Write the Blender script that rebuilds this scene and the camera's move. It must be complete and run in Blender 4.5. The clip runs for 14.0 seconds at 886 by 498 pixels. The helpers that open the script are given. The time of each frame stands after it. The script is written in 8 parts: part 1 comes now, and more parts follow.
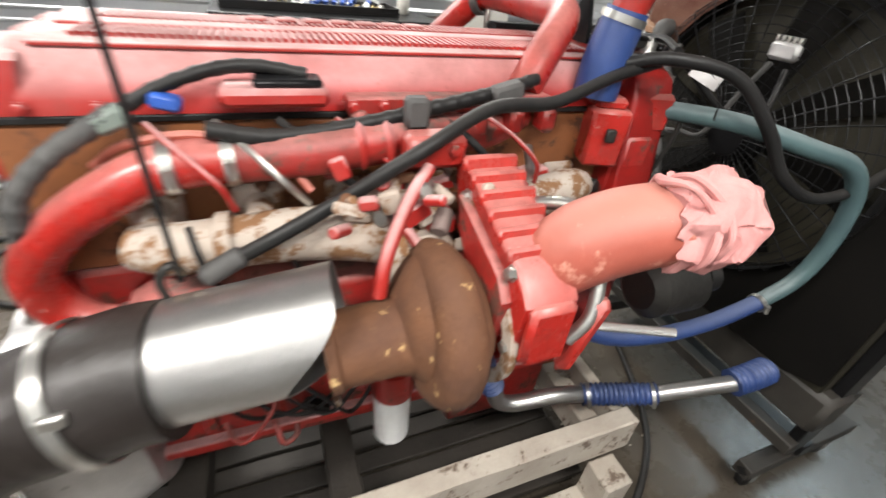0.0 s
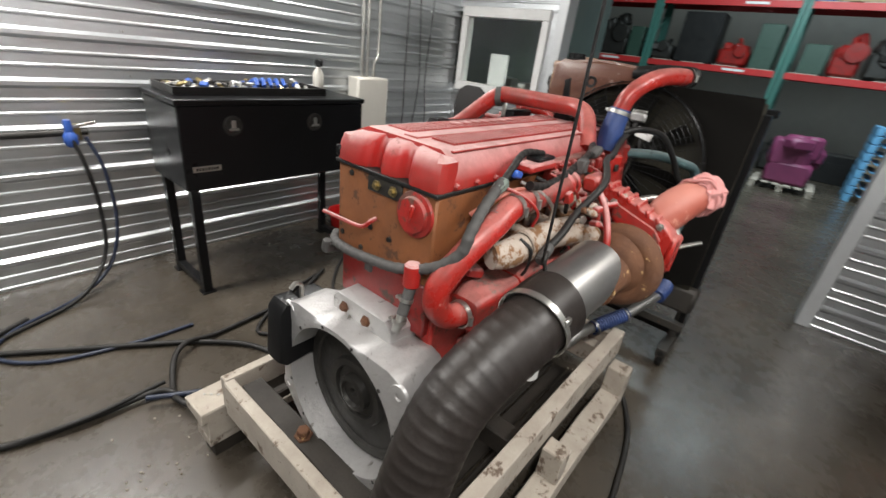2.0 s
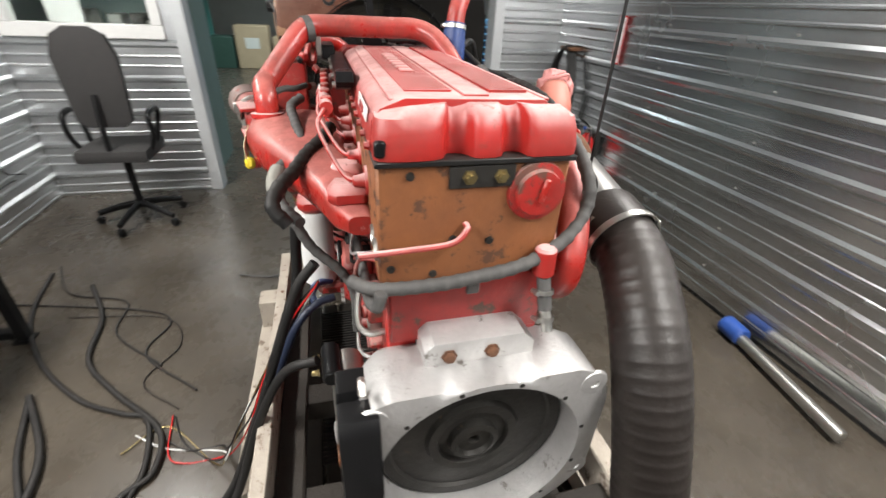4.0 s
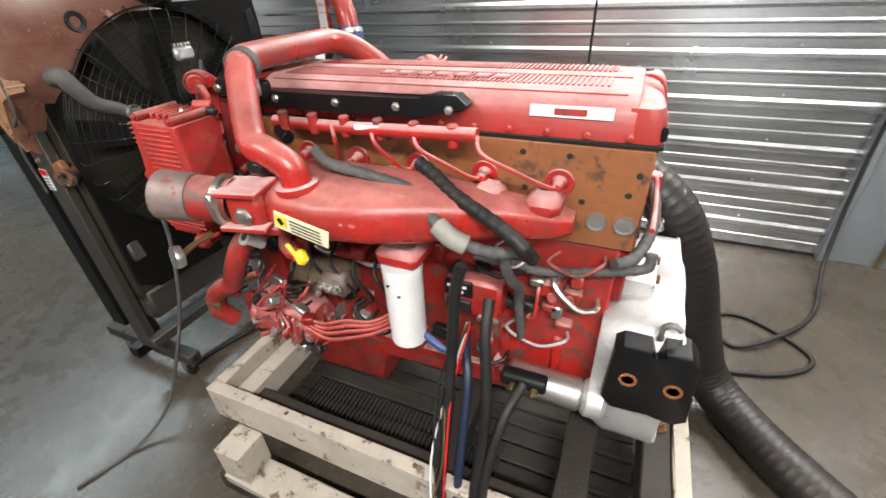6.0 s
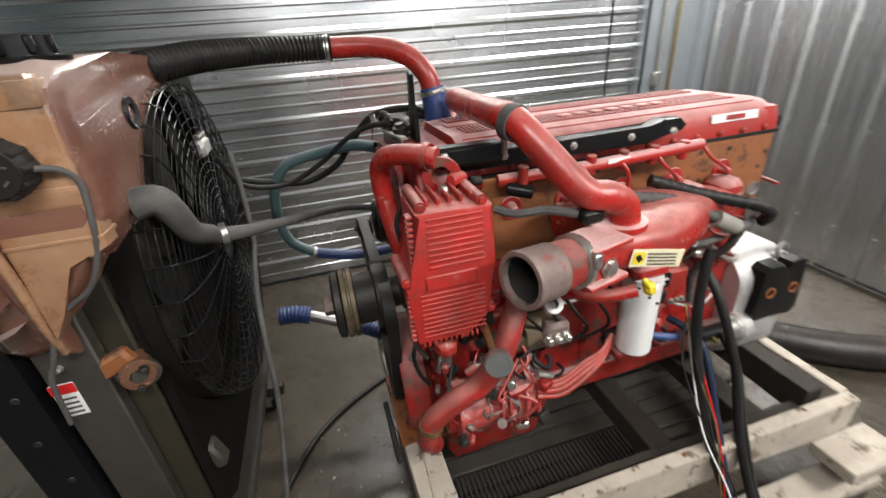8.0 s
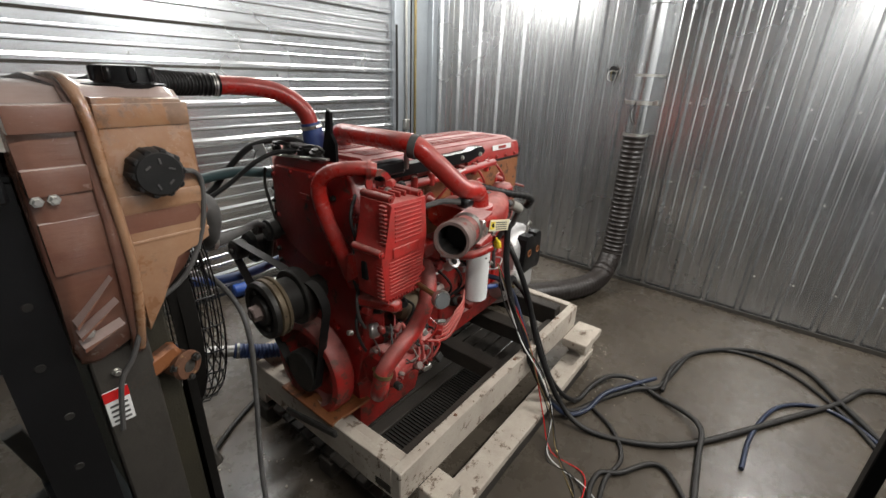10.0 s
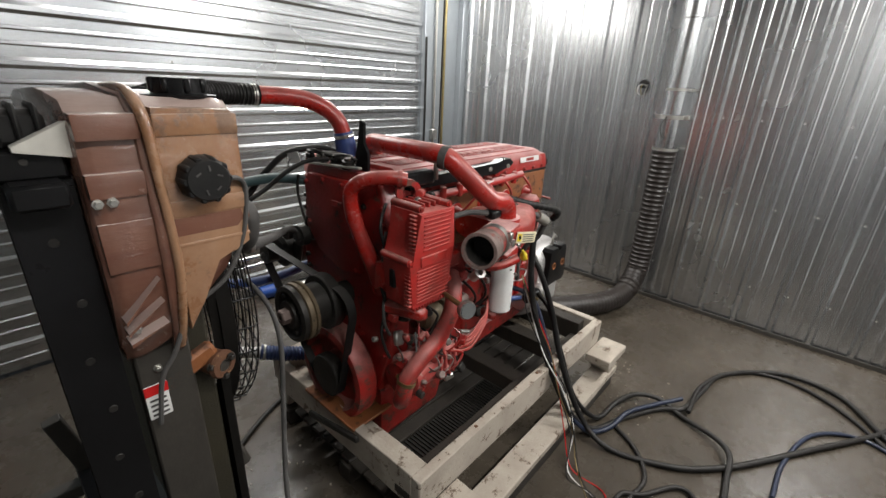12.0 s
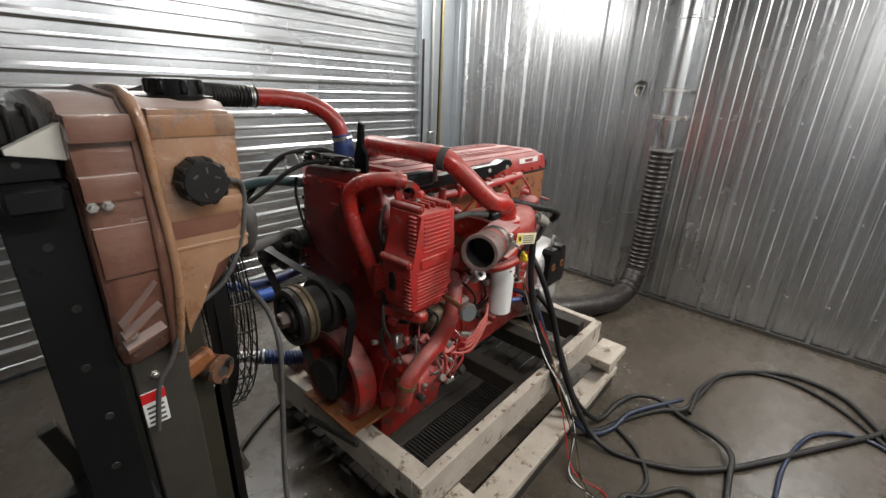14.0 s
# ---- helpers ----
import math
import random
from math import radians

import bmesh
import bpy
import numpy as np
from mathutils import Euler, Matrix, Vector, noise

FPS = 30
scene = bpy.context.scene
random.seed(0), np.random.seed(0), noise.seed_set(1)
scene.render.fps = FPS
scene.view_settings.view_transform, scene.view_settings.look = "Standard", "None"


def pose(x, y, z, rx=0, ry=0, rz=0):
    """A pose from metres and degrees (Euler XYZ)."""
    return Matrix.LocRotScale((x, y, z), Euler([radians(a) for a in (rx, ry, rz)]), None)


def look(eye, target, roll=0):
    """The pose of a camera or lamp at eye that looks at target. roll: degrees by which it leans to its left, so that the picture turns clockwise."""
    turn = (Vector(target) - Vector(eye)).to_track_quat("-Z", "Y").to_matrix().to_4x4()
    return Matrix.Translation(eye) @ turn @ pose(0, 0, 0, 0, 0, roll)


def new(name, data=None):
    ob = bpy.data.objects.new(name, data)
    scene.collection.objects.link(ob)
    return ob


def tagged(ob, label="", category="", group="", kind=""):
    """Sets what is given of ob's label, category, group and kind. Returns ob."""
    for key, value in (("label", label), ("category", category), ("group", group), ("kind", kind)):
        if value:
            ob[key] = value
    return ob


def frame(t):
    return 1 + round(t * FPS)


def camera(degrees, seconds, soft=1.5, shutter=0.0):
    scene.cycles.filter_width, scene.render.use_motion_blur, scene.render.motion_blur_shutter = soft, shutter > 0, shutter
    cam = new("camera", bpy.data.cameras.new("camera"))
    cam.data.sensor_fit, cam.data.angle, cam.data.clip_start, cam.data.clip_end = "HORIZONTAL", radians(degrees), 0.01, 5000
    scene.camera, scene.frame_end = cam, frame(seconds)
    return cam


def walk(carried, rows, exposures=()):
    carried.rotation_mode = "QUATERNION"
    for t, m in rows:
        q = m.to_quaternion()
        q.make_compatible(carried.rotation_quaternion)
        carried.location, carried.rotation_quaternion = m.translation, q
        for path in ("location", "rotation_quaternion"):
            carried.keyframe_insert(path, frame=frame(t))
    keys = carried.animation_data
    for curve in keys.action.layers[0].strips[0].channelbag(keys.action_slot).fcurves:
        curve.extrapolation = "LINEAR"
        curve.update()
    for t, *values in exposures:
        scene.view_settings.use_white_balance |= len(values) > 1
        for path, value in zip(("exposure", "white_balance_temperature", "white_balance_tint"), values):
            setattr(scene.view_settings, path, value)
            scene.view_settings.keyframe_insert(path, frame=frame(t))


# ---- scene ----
cam = camera(92.5, 14.0, shutter=0.35)
PATH = [
    (0, (0.495, -0.94, 1.605), (1.181, 0.567, 0.483), 6.3),
    (0.5, (0.294, -1.112, 1.676), (0.69, 0.527, 0.6), 2.1),
    (1, (0.027, -1.078, 1.695), (0.456, 0.623, 0.733), 0.5),
    (1.5, (-0.28, -0.916, 1.703), (0.713, 0.578, 0.819), 6.4),
    (2, (-0.648, -0.808, 1.693), (0.787, 0.297, 0.844), 7.3),
    (2.5, (-0.773, -0.59, 1.649), (0.841, 0.213, 0.783), 5.0),
    (3, (-0.793, -0.289, 1.654), (0.923, 0.119, 0.711), 3.6),
    (3.5, (-0.763, -0.035, 1.653), (0.98, -0.1, 0.674), 3.1),
    (3.7, (-0.701, 0.076, 1.612), (1.032, -0.122, 0.632), 3.3),
    (5.8, (0.061, 1.107, 1.678), (0.89, -0.366, 0.609), -3.0),
    (6, (0.182, 1.186, 1.686), (0.894, -0.345, 0.613), -2.8),
    (6.5, (0.481, 1.269, 1.673), (0.961, -0.402, 0.684), -1.7),
    (7, (0.87, 1.196, 1.71), (1.26, -0.544, 0.803), -6.5),
    (7.2, (0.974, 1.182, 1.712), (1.34, -0.581, 0.842), -6.9),
    (9.3, (2.248, 1.215, 1.72), (0.948, -0.072, 0.913), 0.8),
    (9.5, (2.254, 1.281, 1.745), (0.855, 0.083, 0.963), 1.4),
    (10, (2.243, 1.354, 1.761), (0.78, 0.22, 1.002), 2.0),
    (10.5, (2.252, 1.341, 1.759), (0.81, 0.173, 1.013), 2.1),
    (11, (2.253, 1.327, 1.759), (0.817, 0.144, 1.027), 2.2),
    (11.5, (2.261, 1.336, 1.764), (0.837, 0.136, 1.035), 2.8),
    (12, (2.266, 1.342, 1.768), (0.854, 0.124, 1.045), 2.7),
    (12.5, (2.267, 1.337, 1.766), (0.859, 0.11, 1.05), 2.8),
    (13, (2.26, 1.334, 1.764), (0.848, 0.109, 1.051), 2.9),
    (13.5, (2.259, 1.331, 1.766), (0.842, 0.113, 1.053), 2.6),
    (14, (2.263, 1.33, 1.763), (0.842, 0.117, 1.05), 2.4),
]
# two free rows carry the path round the engine's corners where nothing else fixes it
BETWEEN = [
    (4.7, (-0.46, 0.78, 1.66), (0.75, -0.28, 0.62), 0.0),
    (8.2, (1.70, 1.26, 1.72), (1.05, -0.30, 0.86), -3.0),
]
walk(cam, [(t, look(eye, target, roll)) for t, eye, target, roll in sorted(PATH + BETWEEN)], exposures=[(0, 0.14), (1.0, -0.2), (1.5, -0.38), (2.5, -0.24), (3.5, 0.28), (5.8, 0.25), (7.2, 0.08), (9.3, -0.32), (10, -0.47), (14, -0.47)])
# ==== world ====
world = bpy.data.worlds.new("world")
scene.world = world
world.use_nodes = True
world.node_tree.nodes["Background"].inputs[0].default_value = (0.75, 0.87, 1.0, 1)
world.node_tree.nodes["Background"].inputs[1].default_value = 0.12

X0, X1, Y0, Y1, ZC = -1.735, 3.60, -1.97, 2.64, 3.3   # inner faces of the test cell


def area_lamp(name, at, target, sx, sy, watts, colour):
    data = bpy.data.lights.new(name, "AREA")
    data.shape, data.size, data.size_y, data.energy, data.color = "RECTANGLE", sx, sy, watts, colour
    ob = new(name, data)
    ob.matrix_world = look(at, target)
    return ob


# strip lamps under the ceiling and the bright hall beyond the opening
LAMPS = ((-0.95, -1.25, 84), (0.95, -1.6, 56), (-0.6, 2.1, 126), (1.7, 2.0, 62))
for lx, ly, watts in LAMPS:
    area_lamp("strip_light", (lx, ly, 2.88), (lx, ly, 0), 1.2, 0.16, watts, (1.0, 0.97, 0.93))
area_lamp("hall_light", (8.0, -0.8, 5.3), (11.0, -0.8, 0.2), 4.0, 4.0, 720, (0.78, 0.94, 1.0))


# ---------------------------------------------------------------- materials
def ramp_node(nt, fac, stops):
    n = nt.nodes.new("ShaderNodeValToRGB")
    els = n.color_ramp.elements
    while len(els) < len(stops):
        els.new(0.5)
    for e, (p, c) in zip(els, stops):
        e.position, e.color = p, (*c, 1)
    nt.links.new(fac, n.inputs[0])
    return n.outputs[0]


def noise_node(nt, vec, scale, detail=6, rough=0.6, stretch=None):
    if stretch:
        m = nt.nodes.new("ShaderNodeMapping")
        m.inputs["Scale"].default_value = stretch
        nt.links.new(vec, m.inputs[0])
        vec = m.outputs[0]
    n = nt.nodes.new("ShaderNodeTexNoise")
    n.inputs["Scale"].default_value, n.inputs["Detail"].default_value, n.inputs["Roughness"].default_value = scale, detail, rough
    nt.links.new(vec, n.inputs["Vector"])
    return n.outputs["Fac"]


def mix_node(nt, fac, a, b):
    n = nt.nodes.new("ShaderNodeMix")
    n.data_type = "RGBA"
    for sock, v in ((n.inputs[0], fac), (n.inputs[6], a), (n.inputs[7], b)):
        if isinstance(v, (int, float)):
            sock.default_value = v
        elif isinstance(v, tuple):
            sock.default_value = (*v, 1)
        else:
            nt.links.new(v, sock)
    return n.outputs[2]


def math_node(nt, op, a, b=0.0):
    n = nt.nodes.new("ShaderNodeMath")
    n.operation = op
    for sock, v in zip(n.inputs, (a, b)):
        if isinstance(v, (int, float)):
            sock.default_value = v
        else:
            nt.links.new(v, sock)
    return n.outputs[0]


def material(name, base, second=None, wear=None, dust=None, rough=0.5, metal=0.0, scale=6.0, grain=60.0, bump=0.15,
             wear_amount=0.42, dust_amount=0.5, spread=0.25, stretch=None, coat=0.0, spec=0.5, grime=None, grime_amount=0.5):
    """base mottled with second at scale, patches of wear, a film of dust on what faces up, grain in the relief."""
    m = bpy.data.materials.new(name)
    m.use_nodes = True
    nt = m.node_tree
    b = nt.nodes["Principled BSDF"]
    tc = nt.nodes.new("ShaderNodeNewGeometry")
    pos = tc.outputs["Position"]
    big, fine = noise_node(nt, pos, scale, 7, 0.62, stretch), noise_node(nt, pos, grain, 5, 0.6, stretch)
    second = second or tuple(c * 0.7 for c in base)
    fac = ramp_node(nt, big, [(0.5 - spread, (0, 0, 0)), (0.5 + spread, (1, 1, 1))])
    col = mix_node(nt, fac, base, second)
    col = mix_node(nt, math_node(nt, "MULTIPLY", fine, 0.30), col, tuple(c * 0.45 for c in base))
    rgh = math_node(nt, "ADD", math_node(nt, "MULTIPLY", big, 0.25), rough - 0.125)
    if wear:
        w = noise_node(nt, pos, scale * 2.3, 9, 0.7)
        wf = ramp_node(nt, w, [(1 - wear_amount, (0, 0, 0)), (1 - wear_amount + 0.06, (1, 1, 1))])
        col = mix_node(nt, wf, col, wear)
        rgh = math_node(nt, "ADD", rgh, math_node(nt, "MULTIPLY", wf, 0.2))
    if dust:
        sep = nt.nodes.new("ShaderNodeSeparateXYZ")
        nt.links.new(tc.outputs["Normal"], sep.inputs[0])
        up = ramp_node(nt, sep.outputs[2], [(0.25, (0, 0, 0)), (0.95, (1, 1, 1))])
        df = math_node(nt, "MULTIPLY", math_node(nt, "MULTIPLY", up, dust_amount), math_node(nt, "ADD", big, 0.45))
        col = mix_node(nt, df, col, dust)
        rgh = math_node(nt, "ADD", rgh, math_node(nt, "MULTIPLY", df, 0.3))
    if grime:
        g = noise_node(nt, pos, scale * 0.9, 8, 0.72)
        gf = ramp_node(nt, g, [(0.42, (0, 0, 0)), (0.70, (1, 1, 1))])
        specks = ramp_node(nt, noise_node(nt, pos, 42, 4, 0.7), [(0.60, (0, 0, 0)), (0.68, (1, 1, 1))])
        gf = math_node(nt, "MULTIPLY", math_node(nt, "MAXIMUM", gf, math_node(nt, "MULTIPLY", specks, 0.7)), grime_amount)
        col = mix_node(nt, gf, col, grime)
        rgh = math_node(nt, "ADD", rgh, math_node(nt, "MULTIPLY", gf, 0.25))
    nt.links.new(col, b.inputs["Base Color"])
    nt.links.new(rgh, b.inputs["Roughness"])
    b.inputs["Metallic"].default_value = metal
    b.inputs["Coat Weight"].default_value = coat
    b.inputs["Specular IOR Level"].default_value = spec
    bn = nt.nodes.new("ShaderNodeBump")
    bn.inputs["Strength"].default_value, bn.inputs["Distance"].default_value = bump, 0.004
    nt.links.new(math_node(nt, "ADD", fine, math_node(nt, "MULTIPLY", big, 0.8)), bn.inputs["Height"])
    nt.links.new(bn.outputs[0], b.inputs["Normal"])
    return m


def plain(name, colour, rough=0.5, metal=0.0, transmission=0.0, emit=0.0, ior=1.45):
    m = bpy.data.materials.new(name)
    m.use_nodes = True
    b = m.node_tree.nodes["Principled BSDF"]
    b.inputs["Base Color"].default_value = (*colour, 1)
    b.inputs["Roughness"].default_value, b.inputs["Metallic"].default_value = rough, metal
    b.inputs["Transmission Weight"].default_value, b.inputs["IOR"].default_value = transmission, ior
    if emit:
        b.inputs["Emission Color"].default_value, b.inputs["Emission Strength"].default_value = (*colour, 1), emit
    return m


RED = material("red_engine_paint", (0.47, 0.021, 0.017), (0.28, 0.016, 0.013), wear=(0.12, 0.05, 0.035), wear_amount=0.46, dust=(0.52, 0.36, 0.32), dust_amount=0.45, rough=0.36, scale=7, bump=0.3, grime=(0.07, 0.028, 0.02), grime_amount=0.8)
RED_FIN = material("brick_red_cast_paint", (0.48, 0.022, 0.018), (0.34, 0.020, 0.016), wear=(0.38, 0.10, 0.08), wear_amount=0.40, dust=(0.48, 0.30, 0.26), dust_amount=0.35, rough=0.42, scale=9, bump=0.3, grime=(0.12, 0.03, 0.022), grime_amount=0.7)
RED_CLEAN = material("glossy_red_pipe_paint", (0.45, 0.022, 0.016), (0.33, 0.018, 0.013), wear=(0.52, 0.33, 0.30), wear_amount=0.37, dust=(0.58, 0.33, 0.29), dust_amount=0.45, rough=0.24, scale=9, bump=0.12, grime=(0.13, 0.030, 0.022), grime_amount=0.75)
# the pink on upward faces is dust and also a painted glossy sheen
RED_DUSTY = material("dusty_sheen_red_paint", (0.46, 0.020, 0.016), (0.34, 0.016, 0.013), dust=(0.68, 0.47, 0.45), dust_amount=0.82, rough=0.34, scale=4, bump=0.12, grime=(0.15, 0.04, 0.03), grime_amount=0.7)
RED_DARK = material("oily_dark_red_paint", (0.31, 0.012, 0.009), (0.14, 0.010, 0.008), wear=(0.05, 0.03, 0.02), wear_amount=0.42, rough=0.32, scale=8, bump=0.3)
RUSTY_HEAD = material("rust_stained_iron", (0.27, 0.095, 0.028), (0.16, 0.055, 0.02), wear=(0.085, 0.036, 0.018), wear_amount=0.44, rough=0.62, scale=7, bump=0.35)
RUST = material("rust_scaled_iron", (0.16, 0.065, 0.025), (0.08, 0.035, 0.02), wear=(0.55, 0.36, 0.16), wear_amount=0.38, rough=0.8, scale=12, bump=0.8)
MANIFOLD = material("heat_bleached_cast_iron", (0.50, 0.44, 0.38), (0.36, 0.28, 0.22), wear=(0.20, 0.10, 0.045), wear_amount=0.50, rough=0.75, scale=9, bump=0.6)
CAST_ALU = material("cast_aluminium", (0.62, 0.61, 0.60), (0.45, 0.44, 0.43), wear=(0.22, 0.20, 0.18), wear_amount=0.40, rough=0.5, metal=0.65, scale=7, bump=0.6)
TAN_IRON = material("dusty_tan_iron", (0.19, 0.145, 0.09), (0.12, 0.09, 0.055), wear=(0.05, 0.04, 0.03), wear_amount=0.42, rough=0.5, metal=0.4, scale=12, bump=0.25)
IRON = material("dark_oily_iron", (0.045, 0.042, 0.038), (0.02, 0.019, 0.017), wear=(0.12, 0.08, 0.05), wear_amount=0.36, rough=0.5, metal=0.5, scale=9, bump=0.4)
STEEL = material("brushed_bright_steel", (0.54, 0.53, 0.51), (0.40, 0.39, 0.375), rough=0.34, metal=0.92, scale=5, grain=120, bump=0.12)
ZINC = material("zinc_plated_steel", (0.62, 0.61, 0.58), (0.45, 0.44, 0.40), rough=0.32, metal=0.9, scale=14, bump=0.1)
BLACK = material("black_powder_coat", (0.010, 0.010, 0.011), (0.006, 0.006, 0.006), wear=(0.04, 0.037, 0.034), wear_amount=0.30, rough=0.32, scale=5, bump=0.08, spec=0.18)
RUBBER = material("black_rubber", (0.010, 0.010, 0.0105), (0.02, 0.019, 0.018), dust=(0.12, 0.11, 0.10), dust_amount=0.14, rough=0.45, scale=9, bump=0.15, spec=0.22)
DUCTING = material("brown_black_duct_cloth", (0.014, 0.011, 0.0095), (0.022, 0.017, 0.0145), dust=(0.16, 0.14, 0.125), dust_amount=0.06, rough=0.42, scale=9, bump=0.3, spec=0.4)
LOOM = material("grey_cloth_loom", (0.045, 0.044, 0.043), (0.10, 0.095, 0.09), rough=0.7, scale=20, bump=0.3)
BLUE_HOSE = material("blue_silicone_hose", (0.030, 0.066, 0.22), (0.02, 0.04, 0.13), dust=(0.25, 0.28, 0.36), dust_amount=0.25, rough=0.45, scale=9)
BLUE_GREEN = material("grey_green_hose", (0.075, 0.13, 0.13), (0.05, 0.09, 0.10), dust=(0.3, 0.33, 0.33), dust_amount=0.4, rough=0.5, scale=9)
WOOD = material("weathered_pallet_timber", (0.50, 0.45, 0.38), (0.33, 0.28, 0.23), wear=(0.13, 0.095, 0.07), wear_amount=0.435, rough=0.8, scale=7, grain=90, bump=0.5)
WOOD_DARK = material("near_black_timber", (0.034, 0.027, 0.020), (0.014, 0.011, 0.008), wear=(0.18, 0.15, 0.12), wear_amount=0.29, rough=0.7, scale=7, grain=90, bump=0.5)
TANK = material("stained_translucent_plastic", (0.20, 0.092, 0.062), (0.095, 0.038, 0.027), wear=(0.30, 0.20, 0.165), wear_amount=0.41, dust=(0.62, 0.52, 0.48), dust_amount=0.75, rough=0.2, scale=3.0, bump=0.15, stretch=(0.6, 0.6, 4.0), coat=0.6, grime=(0.26, 0.16, 0.12), grime_amount=0.5)
# the tank's own plastic again, its tan painting light that shines through
TANK_TAN = material("tan_light_through_plastic", (0.30, 0.155, 0.078), (0.20, 0.085, 0.038), wear=(0.12, 0.06, 0.03), wear_amount=0.45, dust=(0.55, 0.42, 0.34), dust_amount=0.5, rough=0.24, scale=5.0, grain=60, bump=0.1, coat=0.5, grime=(0.42, 0.27, 0.17), grime_amount=0.6)
DULL_ALLOY = material("dull_grey_alloy", (0.27, 0.21, 0.19), (0.20, 0.14, 0.125), wear=(0.26, 0.07, 0.055), wear_amount=0.42, rough=0.5, metal=0.3, scale=9, bump=0.3, grime=(0.07, 0.05, 0.04), grime_amount=0.6)
ORANGE_PLASTIC = material("faded_red_plastic", (0.42, 0.105, 0.07), (0.33, 0.075, 0.05), wear=(0.5, 0.22, 0.16), wear_amount=0.4, dust=(0.58, 0.32, 0.26), dust_amount=0.4, rough=0.5, scale=6)
PINK_RAG = material("faded_pink_cloth", (0.62, 0.30, 0.28), (0.52, 0.20, 0.19), rough=0.9, scale=18, bump=0.5)
WHITE = material("white_enamel", (0.78, 0.78, 0.76), (0.70, 0.70, 0.69), wear=(0.45, 0.45, 0.44), wear_amount=0.20, rough=0.35, scale=14, bump=0.05)
OFFWHITE = material("cream_sheet_metal", (0.62, 0.60, 0.54), (0.55, 0.53, 0.48), rough=0.45, scale=4, bump=0.05)
YELLOW = material("yellow_plastic", (0.78, 0.62, 0.03), (0.66, 0.5, 0.03), rough=0.4, scale=20)
BRASS = material("dull_brass", (0.42, 0.33, 0.16), (0.28, 0.22, 0.10), rough=0.35, metal=0.9, scale=14)
BLUE_PLASTIC = material("blue_plastic", (0.03, 0.10, 0.42), (0.03, 0.08, 0.3), rough=0.4, scale=10)
EXT_RED = material("extinguisher_red", (0.60, 0.02, 0.02), (0.5, 0.02, 0.02), rough=0.25, scale=8, bump=0.04)
GREEN = material("green_plastic", (0.03, 0.07, 0.05), rough=0.5, scale=15)
GLASS = plain("window_glass", (0.9, 0.97, 0.95), 0.02, transmission=1.0)
# grey paints the dark reflection in the gauge glass over a pale dial
DIAL = plain("dial_glass", (0.11, 0.115, 0.115), 0.25)


def sheet_metal(name, along, rough, tint=(0.76, 0.785, 0.80)):
    """Galvanised sheet: spangle, streaks that run with the ribs, dull stains."""
    m = bpy.data.materials.new(name)
    m.use_nodes = True
    nt = m.node_tree
    b = nt.nodes["Principled BSDF"]
    pos = nt.nodes.new("ShaderNodeNewGeometry").outputs["Position"]
    big = noise_node(nt, pos, 1.6, 4, 0.5)
    streak = noise_node(nt, pos, 4.0, 3, 0.5, along)
    vor = nt.nodes.new("ShaderNodeTexVoronoi")
    vor.inputs["Scale"].default_value = 55
    nt.links.new(pos, vor.inputs["Vector"])
    spangle = nt.nodes.new("ShaderNodeSeparateColor")
    nt.links.new(vor.outputs["Color"], spangle.inputs[0])
    col = mix_node(nt, ramp_node(nt, streak, [(0.3, (0, 0, 0)), (0.7, (1, 1, 1))]), tint, tuple(c * 0.72 for c in tint))
    col = mix_node(nt, math_node(nt, "MULTIPLY", big, 0.5), col, tuple(c * 0.6 for c in tint))
    col = mix_node(nt, math_node(nt, "MULTIPLY", spangle.outputs[0], 0.08), col, tuple(c * 0.5 for c in tint))
    nt.links.new(col, b.inputs["Base Color"])
    r = math_node(nt, "ADD", math_node(nt, "MULTIPLY", big, 0.12), rough)
    nt.links.new(r, b.inputs["Roughness"])
    b.inputs["Metallic"].default_value = 0.95
    bn = nt.nodes.new("ShaderNodeBump")
    bn.inputs["Strength"].default_value, bn.inputs["Distance"].default_value = 0.012, 0.01
    nt.links.new(noise_node(nt, pos, 1.3, 1, 0.4, along), bn.inputs["Height"])
    nt.links.new(bn.outputs[0], b.inputs["Normal"])
    return m


SHEET_H = sheet_metal("galvanised_sheet_level_ribs", (0.25, 0.25, 3.0), 0.30)
SHEET_DOOR = sheet_metal("bright_galvanised_sheet", (0.25, 0.25, 3.0), 0.20)
SHEET_V = sheet_metal("galvanised_sheet_upright_ribs", (2.6, 2.6, 0.22), 0.20, (0.72, 0.735, 0.745))


# ---------------------------------------------------------------- mesh helpers
def thing(name, at, label, category, group=""):
    ob = new(name)
    ob.location = at
    ob.empty_display_size = 0.05
    return tagged(ob, label, category, group)


def part(name, bm, mat, parent=None, label="", smooth=38):
    me = bpy.data.meshes.new(name)
    bmesh.ops.recalc_face_normals(bm, faces=bm.faces)
    bm.to_mesh(me)
    bm.free()
    me.materials.append(mat)
    if smooth:
        me.polygons.foreach_set("use_smooth", [True] * len(me.polygons))
        me.set_sharp_from_angle(angle=radians(smooth))
    ob = new(name, me)
    if parent:
        ob.parent = parent
        if parent.type == "EMPTY":
            ob.matrix_parent_inverse = Matrix.Translation(parent.location).inverted()
    return tagged(ob, label)


def solo(name, bm, mat, label, category, group="", kind="", smooth=38):
    return tagged(part(name, bm, mat, None, "", smooth), label, category, group, kind)


def mesh():
    return bmesh.new()


